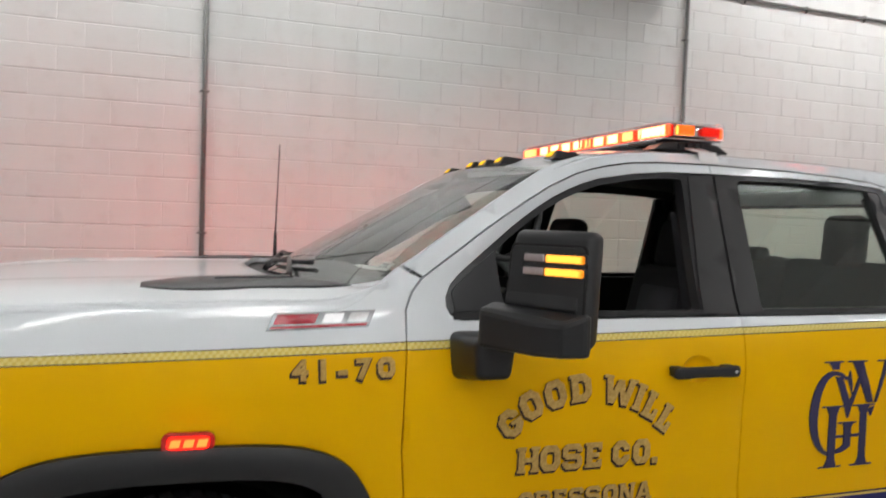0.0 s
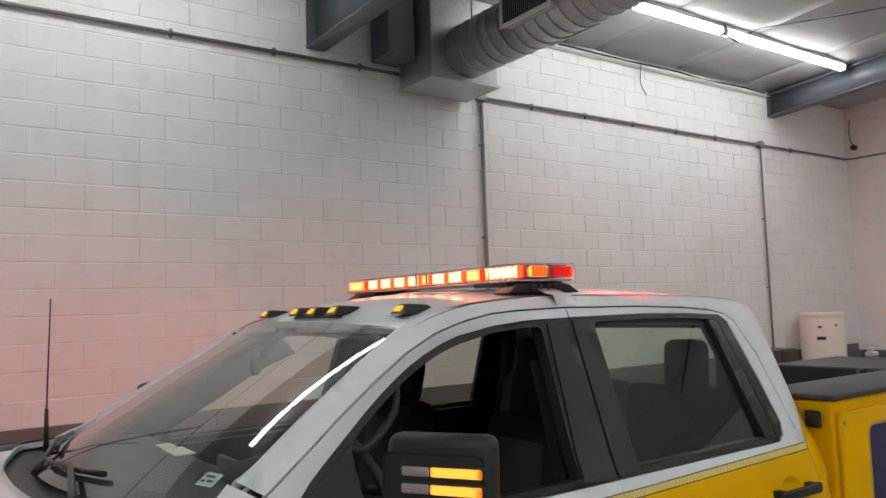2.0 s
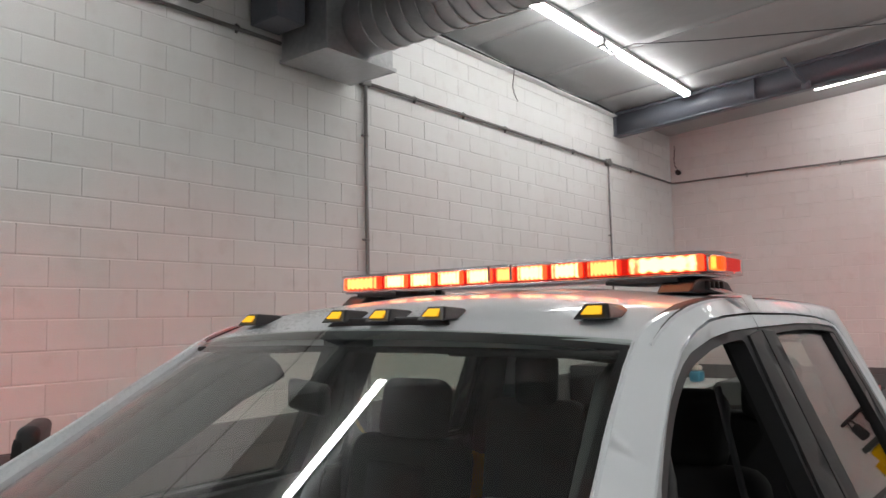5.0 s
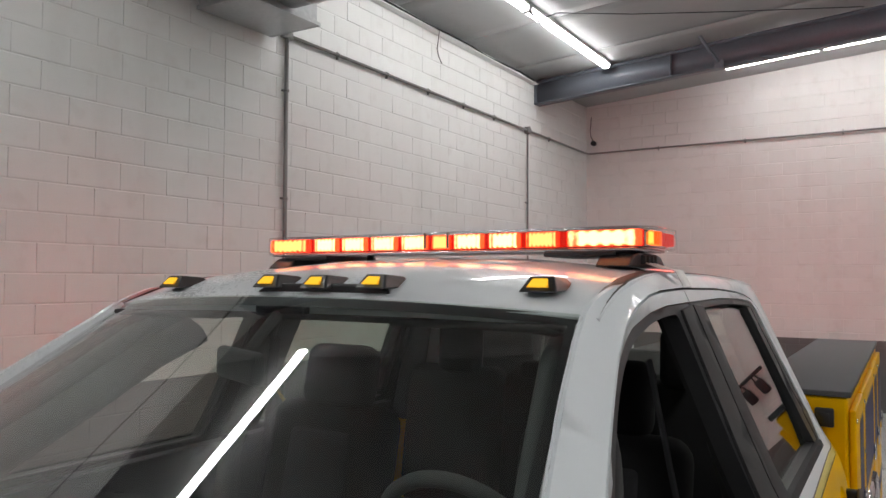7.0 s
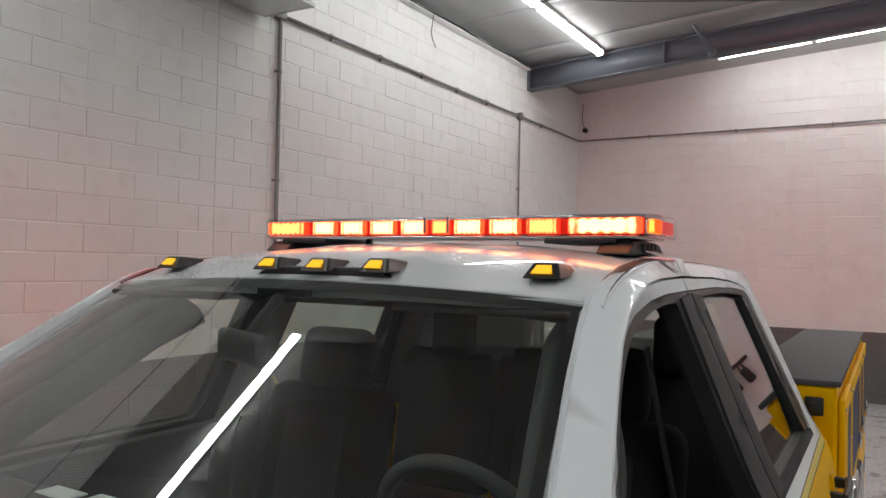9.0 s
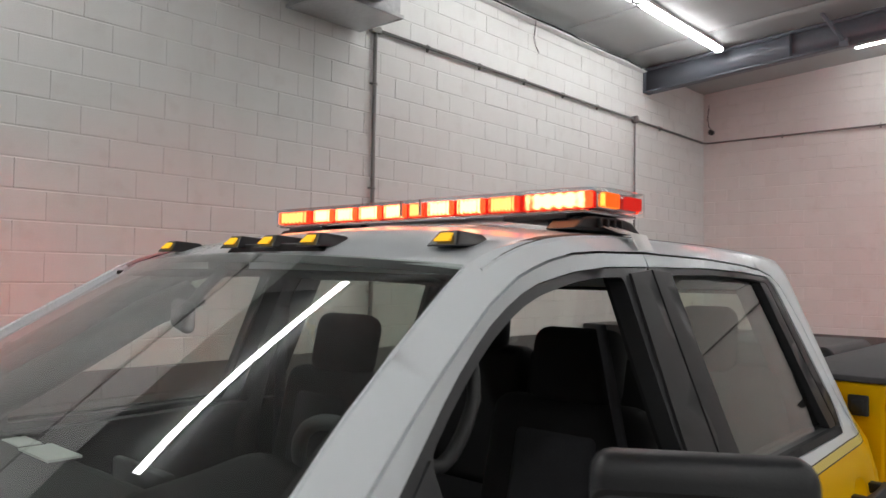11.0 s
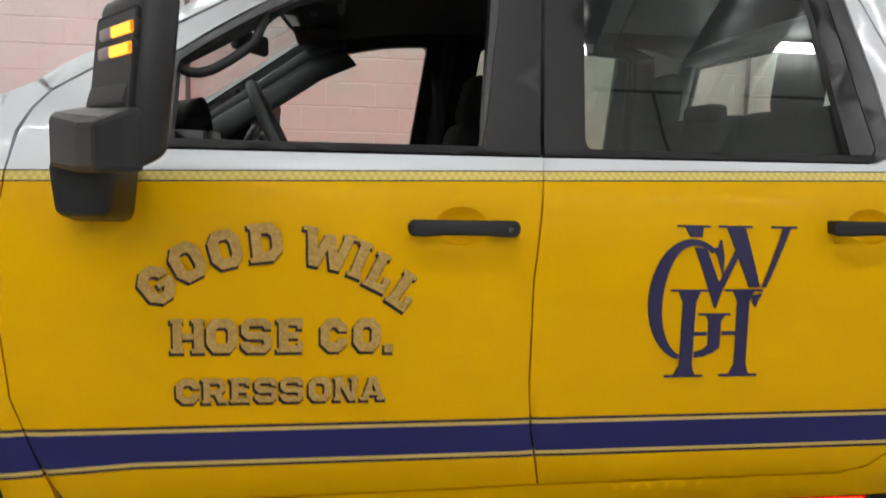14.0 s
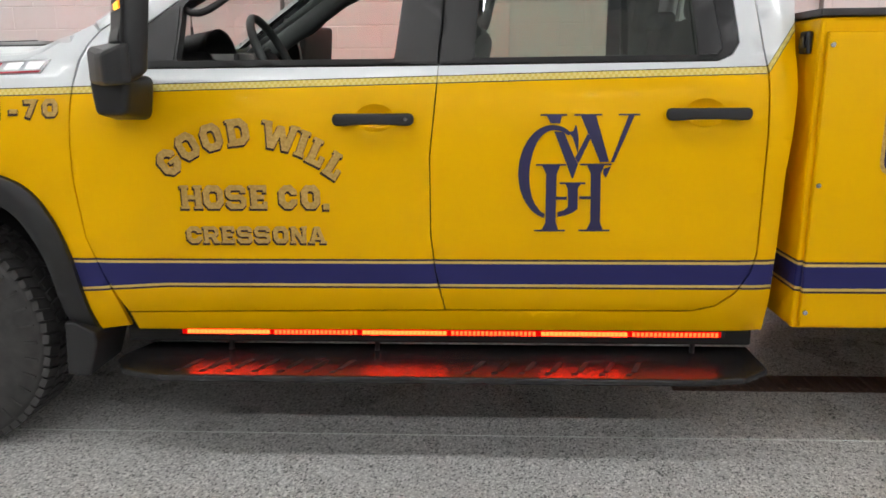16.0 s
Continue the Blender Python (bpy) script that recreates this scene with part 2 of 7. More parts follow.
BADGE_SILVER = plain("badge_silver", (0.30, 0.30, 0.31), 0.36, metal=1.0, grain=0.08, bump=0)
BADGE_GREY = plain("badge_grey", (0.50, 0.50, 0.51), 0.30, metal=1.0, grain=0.1, bump=0)
RED_ENAMEL = plain("red_enamel", (0.42, 0.025, 0.04), 0.25, grain=0.1)
NAVY = plain("navy_vinyl", (0.019, 0.016, 0.080), 0.5, grain=0.08, coat=0.1)
DARK_OUTLINE = plain("dark_outline", (0.045, 0.020, 0.008), 0.65, grain=0.15)
PAPER = plain("paper", (0.70, 0.74, 0.70), 0.7, grain=0.03)
BLUE_LIQUID = plain("blue_cleaner", (0.05, 0.28, 0.42), 0.3, grain=0.05)
GLASS_FRONT = glass("windscreen_glass", (0.80, 0.86, 0.82), 0.085, 1.5)
GLASS_CLEAR = glass("side_glass", (0.88, 0.92, 0.89), 0.03, 1.0)
GLASS_TINT = glass("privacy_glass", (0.90, 0.965, 0.915), 0.135, 1.25)
LENS = glass("clear_lens", (0.97, 0.97, 0.97), 0.03)
MIRROR_GLASS = plain("mirror_silver", (0.8, 0.82, 0.82), 0.02, metal=1.0, grain=0.01, bump=0)
TUBE = glowing("lamp_diffuser", (1.0, 0.995, 0.985), LAMP)
RED_ON = glowing("red_led_on", (1.0, 0.40, 0.17), 6.0, (1.0, 0.050, 0.012), 4.0, 38.0)
RED_MID = glowing("red_led_half", (1.0, 0.30, 0.08), 4.2, (1.0, 0.030, 0.008), 2.6, 50.0)
RED_WELL = glowing("red_spill_glow", (1.0, 0.020, 0.010), 0.8)
AMBER_END = glowing("amber_end_led", (1.0, 0.42, 0.06), 2.6, (1.0, 0.10, 0.01), 1.8, 30.0)
AMBER_MARK = glowing("amber_marker_led", (1.0, 0.60, 0.04), 1.25, (1.0, 0.34, 0.01), 0.5)
RED_STRIP = glowing("red_strip_on", (1.0, 0.022, 0.004), 18.0)
RED_GLOW = glowing("red_strip_spill", (1.0, 0.004, 0.002), 0.45)
RED_LAMP = glowing("red_lamp_lens", (1.0, 0.010, 0.004), 5.0)
RED_STRIP_DIM = glowing("red_strip_dim", (1.0, 0.045, 0.010), 5.0)
AMBER = glowing("amber_led", (1.0, 0.42, 0.05), 1.9, (1.0, 0.24, 0.01), 0.6)
AMBER_OFF = plain("clear_reflector", (0.42, 0.36, 0.36), 0.3, metal=0.3, grain=0.2)
RED_LENS = plain("red_lens", (0.45, 0.02, 0.015), 0.15, grain=0.1)

# ---------------------------------------------------------------- mesh helpers
BASES = {}


def thing(name, base, label, category, group=""):
    """An empty at the base of a thing, to which its parts are parented."""
    ob = new(name)
    ob.location = base
    ob.empty_display_size = 0.1
    BASES[ob.name] = Vector(base)
    return tagged(ob, label, category, group)


def to_mesh(bm, name, materials):
    me = bpy.data.meshes.new(name)
    bm.normal_update()
    bm.to_mesh(me)
    bm.free()
    for m in materials if isinstance(materials, (list, tuple)) else [materials]:
        me.materials.append(m)
    return me


def part(name, bm, material, parent=None, label=""):
    """Links a bmesh, drawn in world coordinates, as one mesh object under a thing or a part."""
    ob = new(name, to_mesh(bm, name, material))
    if parent is not None:
        ob.parent = parent
        if parent.name in BASES:
            ob.matrix_parent_inverse = Matrix.Translation(-BASES[parent.name])
    return tagged(ob, label)


def solo(name, bm, material, label, category, kind="", group=""):
    ob = new(name, to_mesh(bm, name, material))
    return tagged(ob, label, category, group, kind)


def box(bm, x0, x1, y0, y1, z0, z1, bevel=0.0, seg=2, m=None):
    r = bmesh.ops.create_cube(bm, size=1.0)
    v = r["verts"]
    bmesh.ops.transform(bm, verts=v, matrix=Matrix.Translation(((x0 + x1) / 2, (y0 + y1) / 2, (z0 + z1) / 2)) @ Matrix.Diagonal((abs(x1 - x0), abs(y1 - y0), abs(z1 - z0), 1)))
    if bevel:
        es = list({e for w in v for e in w.link_edges})
        r = bmesh.ops.bevel(bm, geom=es, offset=bevel, segments=seg, affect="EDGES", profile=0.5)
        v = list({w for f in r["faces"] for w in f.verts} | {w for w in v if w.is_valid})
        if seg > 1:
            for f in {f for w in v for f in w.link_faces}:
                f.smooth = True
    if m is not None:
        bmesh.ops.transform(bm, verts=v, matrix=m)
    return v


def box_bm(*a, **k):
    bm = bmesh.new()
    box(bm, *a, **k)
    return bm


def cyl(bm, a, b, r, r2=None, seg=16, caps=True):
    """A round bar from a to b."""
    a, b = Vector(a), Vector(b)
    d = b - a
    res = bmesh.ops.create_cone(bm, cap_ends=caps, segments=seg, radius1=r, radius2=r if r2 is None else r2, depth=d.length)
    m = Matrix.Translation((a + b) / 2) @ d.to_track_quat("Z", "Y").to_matrix().to_4x4()
    bmesh.ops.transform(bm, verts=res["verts"], matrix=m)
    for f in {f for v in res["verts"] for f in v.link_faces}:
        f.smooth = len(f.verts) == 4
    return res["verts"]


def tube(bm, pts, r, seg=8, closed=False):
    """A bent round bar through the points."""
    pts = [Vector(p) for p in pts]
    n = len(pts)
    rings = []
    for i, p in enumerate(pts):
        a = pts[(i - 1) % n] if closed or i else pts[0]
        b = pts[(i + 1) % n] if closed or i < n - 1 else pts[-1]
        q = (b - a).to_track_quat("Z", "Y")
        rr = r[i] if isinstance(r, (list, tuple)) else r
        rings.append([bm.verts.new(p + q @ Vector((rr * math.cos(k * math.tau / seg), rr * math.sin(k * math.tau / seg), 0))) for k in range(seg)])
    for i in range(n if closed else n - 1):
        a, b = rings[i], rings[(i + 1) % n]
        for k in range(seg):
            f = bm.faces.new((a[k], a[(k + 1) % seg], b[(k + 1) % seg], b[k]))
            f.smooth = True
    if not closed:
        bm.faces.new(rings[0][::-1])
        bm.faces.new(rings[-1])


def prism(bm, poly, axis, lo, hi, bevel=0.0):
    """A polygon pushed along an axis; poly gives the other two coordinates in order."""
    def put(p, w):
        c = list(p)
        c.insert("xyz".index(axis), w)
        return c
    a = [bm.verts.new(put(p, lo)) for p in poly]
    b = [bm.verts.new(put(p, hi)) for p in poly]
    fs = [bm.faces.new(a), bm.faces.new(b[::-1])]
    for i in range(len(poly)):
        j = (i + 1) % len(poly)
        fs.append(bm.faces.new((a[i], b[i], b[j], a[j])))
    bmesh.ops.recalc_face_normals(bm, faces=fs)
    if bevel:
        bmesh.ops.bevel(bm, geom=list({e for f in fs for e in f.edges}), offset=bevel, segments=2, affect="EDGES", profile=0.5)
    return a + b


def grid(bm, nu, nv, fn, flip=False):
    """A smooth sheet: fn(u, v) with u, v from 0 to 1."""
    vs = [[bm.verts.new(fn(i / nu, j / nv)) for j in range(nv + 1)] for i in range(nu + 1)]
    for i in range(nu):
        for j in range(nv):
            q = (vs[i][j], vs[i + 1][j], vs[i + 1][j + 1], vs[i][j + 1])
            f = bm.faces.new(q[::-1] if flip else q)
            f.smooth = True
    return vs


def slab(bm, nu, nv, fn, off):
    """A sheet with thickness: off is the way from its outer to its inner side."""
    off = Vector(off)
    a = grid(bm, nu, nv, fn)
    b = grid(bm, nu, nv, lambda u, v: Vector(fn(u, v)) + off, True)
    rim = [(i, 0) for i in range(nu)] + [(nu, j) for j in range(nv)] + [(i, nv) for i in range(nu, 0, -1)] + [(0, j) for j in range(nv, 0, -1)]
    for k in range(len(rim)):
        p, q = rim[k], rim[(k + 1) % len(rim)]
        bm.faces.new((a[p[0]][p[1]], b[p[0]][p[1]], b[q[0]][q[1]], a[q[0]][q[1]]))
    bmesh.ops.recalc_face_normals(bm, faces=bm.faces[:])


def inside(p, poly):
    x, y = p
    c = False
    for i in range(len(poly)):
        (x1, y1), (x2, y2) = poly[i], poly[i - 1]
        if (y1 > y) != (y2 > y) and x < (x2 - x1) * (y - y1) / (y2 - y1) + x1:
            c = not c
    return c


def area(poly):
    return 0.5 * sum(poly[i - 1][0] * poly[i][1] - poly[i][0] * poly[i - 1][1] for i in range(len(poly)))


def inset(poly, d):
    """The polygon drawn in by d."""
    if area(poly) < 0:
        poly = poly[::-1]
    out = []
    for i in range(len(poly)):
        a, b, c = Vector(poly[i - 1]), Vector(poly[i]), Vector(poly[(i + 1) % len(poly)])
        n1, n2 = (b - a).normalized(), (c - b).normalized()
        m = Vector((-n1.y - n2.y, n1.x + n2.x))
        if m.length < 1e-6:
            m = Vector((-n1.y, n1.x))
        m.normalize()
        k = max(0.5, m.dot(Vector((-n1.y, n1.x))))
        out.append(tuple(b + m * (d / k)))
    return out


def rounded(poly, r, seg=4):
    """The polygon with its corners rounded."""
    out = []
    n = len(poly)
    for i in range(n):
        a, b, c = Vector(poly[i - 1]), Vector(poly[i]), Vector(poly[(i + 1) % n])
        rr = min(r, (a - b).length * 0.45, (c - b).length * 0.45)
        p, q = b + (a - b).normalized() * rr, b + (c - b).normalized() * rr
        for k in range(seg + 1):
            t = k / seg
            out.append(tuple((1 - t) ** 2 * p + 2 * t * (1 - t) * b + t * t * q))
    return out


def spread(poly, step):
    out = []
    for i in range(len(poly)):
        a, b = Vector(poly[i]), Vector(poly[(i + 1) % len(poly)])
        k = max(1, int((b - a).length / step))
        out += [tuple(a + (b - a) * (j / k)) for j in range(k)]
    return out


PROFILE = [(0.2, 0.14), (0.44, 0.075), (0.5, 0.055), (0.54, 0.035), (0.62, 0.012), (0.8, -0.010), (1.0, -0.016), (1.1, -0.018), (1.2, -0.012),
           (1.28, 0.004), (1.34, 0.026), (1.38, 0.056), (1.42, 0.079), (1.6, 0.160), (1.87, 0.280), (1.93, 0.306), (1.955, 0.330), (1.97, 0.37), (2.0, 0.6)]
PZ, PY = [p[0] for p in PROFILE], [p[1] for p in PROFILE]
MID = 1.02


CUT_TOP = [(-1.200, 1.4035), (-1.175, 1.456), (-1.138, 1.4985), (-1.10, 1.523), (-1.002, 1.587), (-0.915, 1.645), (-0.852, 1.685), (-0.75, 1.746), (-0.648, 1.804), (-0.535, 1.854), (-0.47, 1.873), (-0.405, 1.889), (-0.30, 1.907), (-0.18, 1.915), (0.048, 1.920)]


def ease(t):
    t = min(1.0, max(0.0, t))
    return t * t * (3 - 2 * t)


WIN_TOP = [(-1.068, 1.43), (-1.045, 1.475), (-1.01, 1.507), (-0.96, 1.545), (-0.885, 1.600), (-0.812, 1.654), (-0.757, 1.692), (-0.698, 1.729), (-0.637, 1.764), (-0.573, 1.794), (-0.505, 1.821), (-0.435, 1.842), (-0.285, 1.868), (-0.15, 1.880), (0.045, 1.884)]


def along(line, x):
    return float(np.interp(x, [p[0] for p in line], [p[1] for p in line]))


def tuck(x, z):
    """How far the front pillar and screen rail stand in from the straight side: the shoulder rolls in from the window trim to the glass."""
    k = ease((0.1 - x) / 0.6)
    a = 0.020 * k * ease((z - 1.34) / 0.20)
    if x < 0.1:
        cut, win = along(CUT_TOP, x), min(along(WIN_TOP, x), along(CUT_TOP, x) - 0.012)
        a -= 0.028 * k * ease((z - 1.34) / 0.20) * min(1.0, max(0.0, (z - win) / (cut - win)))
        over = max(0.0, z - cut - 0.003)
        a += min(over, 0.11) * float(np.interp(x, [-1.30, -1.19, -1.0, -0.86, -0.7, -0.6, -0.45, -0.3, -0.1], [0.3, 0.60, 1.0, 1.1, 0.9, 0.6, 0.40, 0.2, 0.0]))
    return a


def side(x, z):
    """The depth of the driver's side skin at x, z."""
    y = 0.25 * float(np.interp(z - 0.02, PZ, PY)) + 0.5 * float(np.interp(z, PZ, PY)) + 0.25 * float(np.interp(z + 0.02, PZ, PY))
    if x < -1.3:
        y += 0.035 * (-1.3 - x) ** 2
    if x > 1.0:
        y += 0.9 * (x - 1.0) ** 2
    return y + tuck(x, z)


def skin(bm, outline, holes=(), thick=0.03, step=0.055, lift=0.0, mirror=False, surface=side, curl=0.004):
    """A body panel cut to the outline (x, z), laid on the side skin, with its own thickness and turned-in rim."""
    from mathutils.geometry import delaunay_2d_cdt
    loops = [spread(p, step) for p in (outline, *holes)]
    pts, edges, rim = [], [], []
    for lp in loops:
        k = len(pts)
        pts += [Vector(p) for p in lp]
        edges += [(k + i, k + (i + 1) % len(lp)) for i in range(len(lp))]
    edge_count = len(pts)
    xs, zs = [p[0] for p in loops[0]], [p[1] for p in loops[0]]
    gx = np.arange(min(xs) + step / 2, max(xs), step)
    gz = np.arange(min(zs) + step / 2, max(zs), step * 0.7)
    near = np.array([tuple(p) for p in pts])
    for a in gx:
        for b in gz:
            if inside((a, b), outline) and not any(inside((a, b), h) for h in holes) and np.min(np.hypot(near[:, 0] - a, near[:, 1] - b)) > step * 0.4:
                pts.append(Vector((a, b)))
    vs, es, fs, ov, oe, of = delaunay_2d_cdt(pts, edges, [], 0, 1e-6)
    keep = []
    for f in fs:
        c = (sum(vs[i][0] for i in f) / 3, sum(vs[i][1] for i in f) / 3)
        if inside(c, outline) and not any(inside(c, h) for h in holes):
            keep.append(f)
    sgn = -1 if mirror else 1

    def place(p, deep):
        y = surface(p[0], p[1]) - lift + deep
        return (p[0], 2 * MID - y if mirror else y, p[1])
    is_rim = [any(k < edge_count for k in ov[i]) for i in range(len(vs))]
    out = [bm.verts.new(place(v, curl if is_rim[i] else 0.0)) for i, v in enumerate(vs)]
    inn = [bm.verts.new(place(v, thick)) for v in vs]
    count = {}
    for f in keep:
        a = bm.faces.new([out[i] for i in f])
        a.smooth = True
        if a.normal.length == 0:
            a.normal_update()
        bm.faces.new([inn[i] for i in f[::-1]]).smooth = True
        for i in range(3):
            e = (f[i], f[(i + 1) % 3])
            count[e] = 1
    for (i, j) in list(count):
        if (j, i) not in count:
            a, b = bm.verts.new(out[i].co), bm.verts.new(out[j].co)
            c, d = bm.verts.new(inn[i].co), bm.verts.new(inn[j].co)
            bm.faces.new((b, a, c, d))
    for v in [v for v in bm.verts if not v.link_faces]:
        bm.verts.remove(v)
    fl = [f for f in bm.faces]
    # outer faces look away from the truck's middle
    bm.normal_update()
    first = next(f for f in fl if len(f.verts) == 3)
    if first.normal.y * sgn > 0:
        bmesh.ops.reverse_faces(bm, faces=fl)


def skin_bm(*a, **k):
    bm = bmesh.new()
    skin(bm, *a, **k)
    return bm


def lettering(text, size, place, bold=0.0, depth=0.0015, shear=0.0):
    """A bmesh of written characters in the built-in font, put where place (a matrix) says."""
    cu = bpy.data.curves.new("lettering", "FONT")
    cu.body, cu.size, cu.offset, cu.extrude, cu.shear = text, size, bold, depth, shear
    cu.align_x = "CENTER"
    cu.resolution_u = 3
    ob = bpy.data.objects.new("lettering", cu)
    scene.collection.objects.link(ob)
    bpy.context.view_layer.update()
    me = bpy.data.meshes.new_from_object(ob.evaluated_get(bpy.context.evaluated_depsgraph_get()))
    bpy.data.objects.remove(ob)
    bpy.data.curves.remove(cu)
    bm = bmesh.new()
    bm.from_mesh(me)
    bpy.data.meshes.remove(me)
    bmesh.ops.transform(bm, verts=bm.verts[:], matrix=place)
    return bm


def on_side(x, z, turn=0.0, lift=0.002):
    """The matrix that lays flat work on the driver's side skin at x, z, upright and turned by degrees."""
    slope = math.atan2(side(x, z + 0.05) - side(x, z - 0.05), 0.1)
    return Matrix.Translation((x, side(x, z) - lift, z)) @ Matrix.Rotation(-slope, 4, "X") @ pose(0, 0, 0, 90, 0, 0) @ pose(0, 0, 0, 0, 0, turn)


def join(*bms):
    out = bmesh.new()
    for b in bms:
        me = bpy.data.meshes.new("tmp")
        b.to_mesh(me)
        b.free()
        out.from_mesh(me)
        bpy.data.meshes.remove(me)
    return out

# ---------------------------------------------------------------- the garage
WALL_Y, WALL_X, SOUTH_Y, WEST_X = 4.70, 10.92, -9.0, -10.0
EAVE, PITCH, RIDGE_Y = 5.065, 0.068, -2.2
COURSE, LONG, BED = 0.2032, 0.4064, 3.60 - 17 * 0.2032
BREAK_X = 2.45


def ceiling_z(y):
    return EAVE + PITCH * (WALL_Y - y) if y > RIDGE_Y else EAVE + PITCH * (WALL_Y - RIDGE_Y) - PITCH * (RIDGE_Y - y)


solo("floor", box_bm(WEST_X - 0.2, WALL_X + 0.2, SOUTH_Y - 0.2, WALL_Y + 0.2, -0.15, 0.0), EPOXY, "grey epoxy floor with light and dark flakes", "floor", "structure")
wall_north = solo("wall_north", box_bm(WEST_X - 0.2, WALL_X + 0.2, WALL_Y + 0.005, WALL_Y + 0.2, 0.0, 5.3), BLOCK, "painted concrete block wall, white over a dark grey dado", "wall", "structure")
wall_east = solo("wall_east", box_bm(WALL_X + 0.005, WALL_X + 0.2, SOUTH_Y, WALL_Y, 0.0, 5.8), BLOCK, "painted concrete block end wall, white over dark grey", "wall", "structure")
solo("wall_south", box_bm(WEST_X - 0.2, WALL_X + 0.2, SOUTH_Y - 0.2, SOUTH_Y, 0.0, 5.8), BLOCK, "painted wall, white over dark grey", "wall", "structure")
solo("wall_west", box_bm(WEST_X - 0.2, WEST_X, SOUTH_Y, WALL_Y, 0.0, 5.8), BLOCK, "painted wall, white over dark grey", "wall", "structure")

bm = bmesh.new()
SEAMS = [WEST_X - 0.2 + 1.52 * k for k in range(15)]
for i in range(len(SEAMS) - 1):                      # facing sheets, each sagging a little between its seams
    a, b = SEAMS[i] + 0.006, min(SEAMS[i + 1], WALL_X + 0.2) - 0.006
    for y0, y1 in ((RIDGE_Y, WALL_Y + 0.1), (SOUTH_Y - 0.1, RIDGE_Y)):
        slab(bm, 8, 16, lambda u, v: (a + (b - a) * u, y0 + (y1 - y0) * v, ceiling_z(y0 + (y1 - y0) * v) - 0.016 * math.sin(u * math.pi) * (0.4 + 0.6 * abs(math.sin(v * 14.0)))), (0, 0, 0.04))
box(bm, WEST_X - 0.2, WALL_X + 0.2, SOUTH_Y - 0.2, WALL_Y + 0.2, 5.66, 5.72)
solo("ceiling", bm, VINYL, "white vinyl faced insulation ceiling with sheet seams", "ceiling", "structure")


def steel_frame(x, low, label, rise=0.070):
    """A rigid roof frame: an I-section of web, flanges and stiffener plates."""
    t = thing("steel_beam", (x, WALL_Y, low), label, "beam", "roof beams")
    bm = bmesh.new()
    n = 10
    slab(bm, n, 1, lambda u, v: (x - 0.006, WALL_Y - 0.01 - u * (WALL_Y - RIDGE_Y), (low + rise * u * (WALL_Y - RIDGE_Y)) * (1 - v) + (ceiling_z(WALL_Y - u * (WALL_Y - RIDGE_Y)) - 0.02) * v), (0.012, 0, 0))
    part("web", bm, STEEL_BLUE, t)
    bm = bmesh.new()
    slab(bm, n, 1, lambda u, v: (x - 0.1 + 0.2 * v, WALL_Y - 0.01 - u * (WALL_Y - RIDGE_Y), low + rise * u * (WALL_Y - RIDGE_Y)), (0, 0, -0.014))
    part("lower_flange", bm, STEEL_BLUE, t)
    bm = bmesh.new()
    slab(bm, n, 1, lambda u, v: (x - 0.1 + 0.2 * v, WALL_Y - 0.01 - u * (WALL_Y - RIDGE_Y), ceiling_z(WALL_Y - u * (WALL_Y - RIDGE_Y)) - 0.075), (0, 0, 0.012))
    part("upper_flange", bm, STEEL_BLUE, t)
    for y in (WALL_Y - 0.02, 2.6):
        part("stiffener", box_bm(x - 0.095, x + 0.095, y - 0.006, y + 0.006, low + rise * (WALL_Y - y), ceiling_z(y) - 0.07), STEEL_BLUE, t)
    return t


steel_frame(8.74, 4.67, "blue-grey painted steel roof beam under the ceiling")
steel_frame(1.22, 4.415, "dark grey painted steel roof beam near the duct", 0.0)
steel_frame(-6.4, 4.42, "dark grey painted steel roof beam over the bay")


def brace(x, y):
    t = thing("flange_brace", (x, y, 4.7), "grey steel angle brace between beam and purlin", "brace")
    bm = bmesh.new()
    tube(bm, [(8.62, 1.94, 4.90), (8.60, 2.04, 5.05), (8.40, 2.14, 5.24)], 0.026, 6)
    part("angle", bm, STEEL_BLUE, t)
    part("bolt_plate", box_bm(8.61, 8.65, 1.88, 1.99, 4.82, 4.93, 0.004), STEEL_BLUE, t)


brace(8.62, 2.0)
# eave angle and the cables that lie along it
bm = bmesh.new()
prism(bm, [(WALL_Y - 0.004, 4.95), (WALL_Y - 0.10, 4.95), (WALL_Y - 0.10, 4.962), (WALL_Y - 0.016, 4.962), (WALL_Y - 0.016, 5.03), (WALL_Y - 0.004, 5.03)], "x", 1.35, 8.62)
solo("eave_trim", bm, WHITE_ENAMEL, "white steel angle where wall meets ceiling", "trim", "structure")
bm = bmesh.new()
tube(bm, [(2.0 + i * 0.5, WALL_Y - 0.085 - 0.012 * math.sin(i * 2.3), 4.985 + 0.01 * math.sin(i * 1.7)) for i in range(14)], 0.012, 6)
solo("ceiling_cable", bm, SEAL_RUBBER, "dark cable lying along the eave angle", "cable")
bm = bmesh.new()
tube(bm, [(-8.0 + 1.5 * i, -2.9, ceiling_z(-2.9) - 0.055 + 0.01 * math.sin(i * 1.9)) for i in range(13)], 0.020, 6)
for a in (2.45, 7.2):
    tube(bm, [(a, -2.9, ceiling_z(-2.9) - 0.06), (a + 0.35, -3.6, ceiling_z(-3.6) - 0.08), (a + 1.2, -4.9, ceiling_z(-4.9) - 0.06)], 0.016, 6)
solo("ceiling_cable", bm, SEAL_RUBBER, "dark cable with two branches slung under the ceiling", "cable")
bm = bmesh.new()
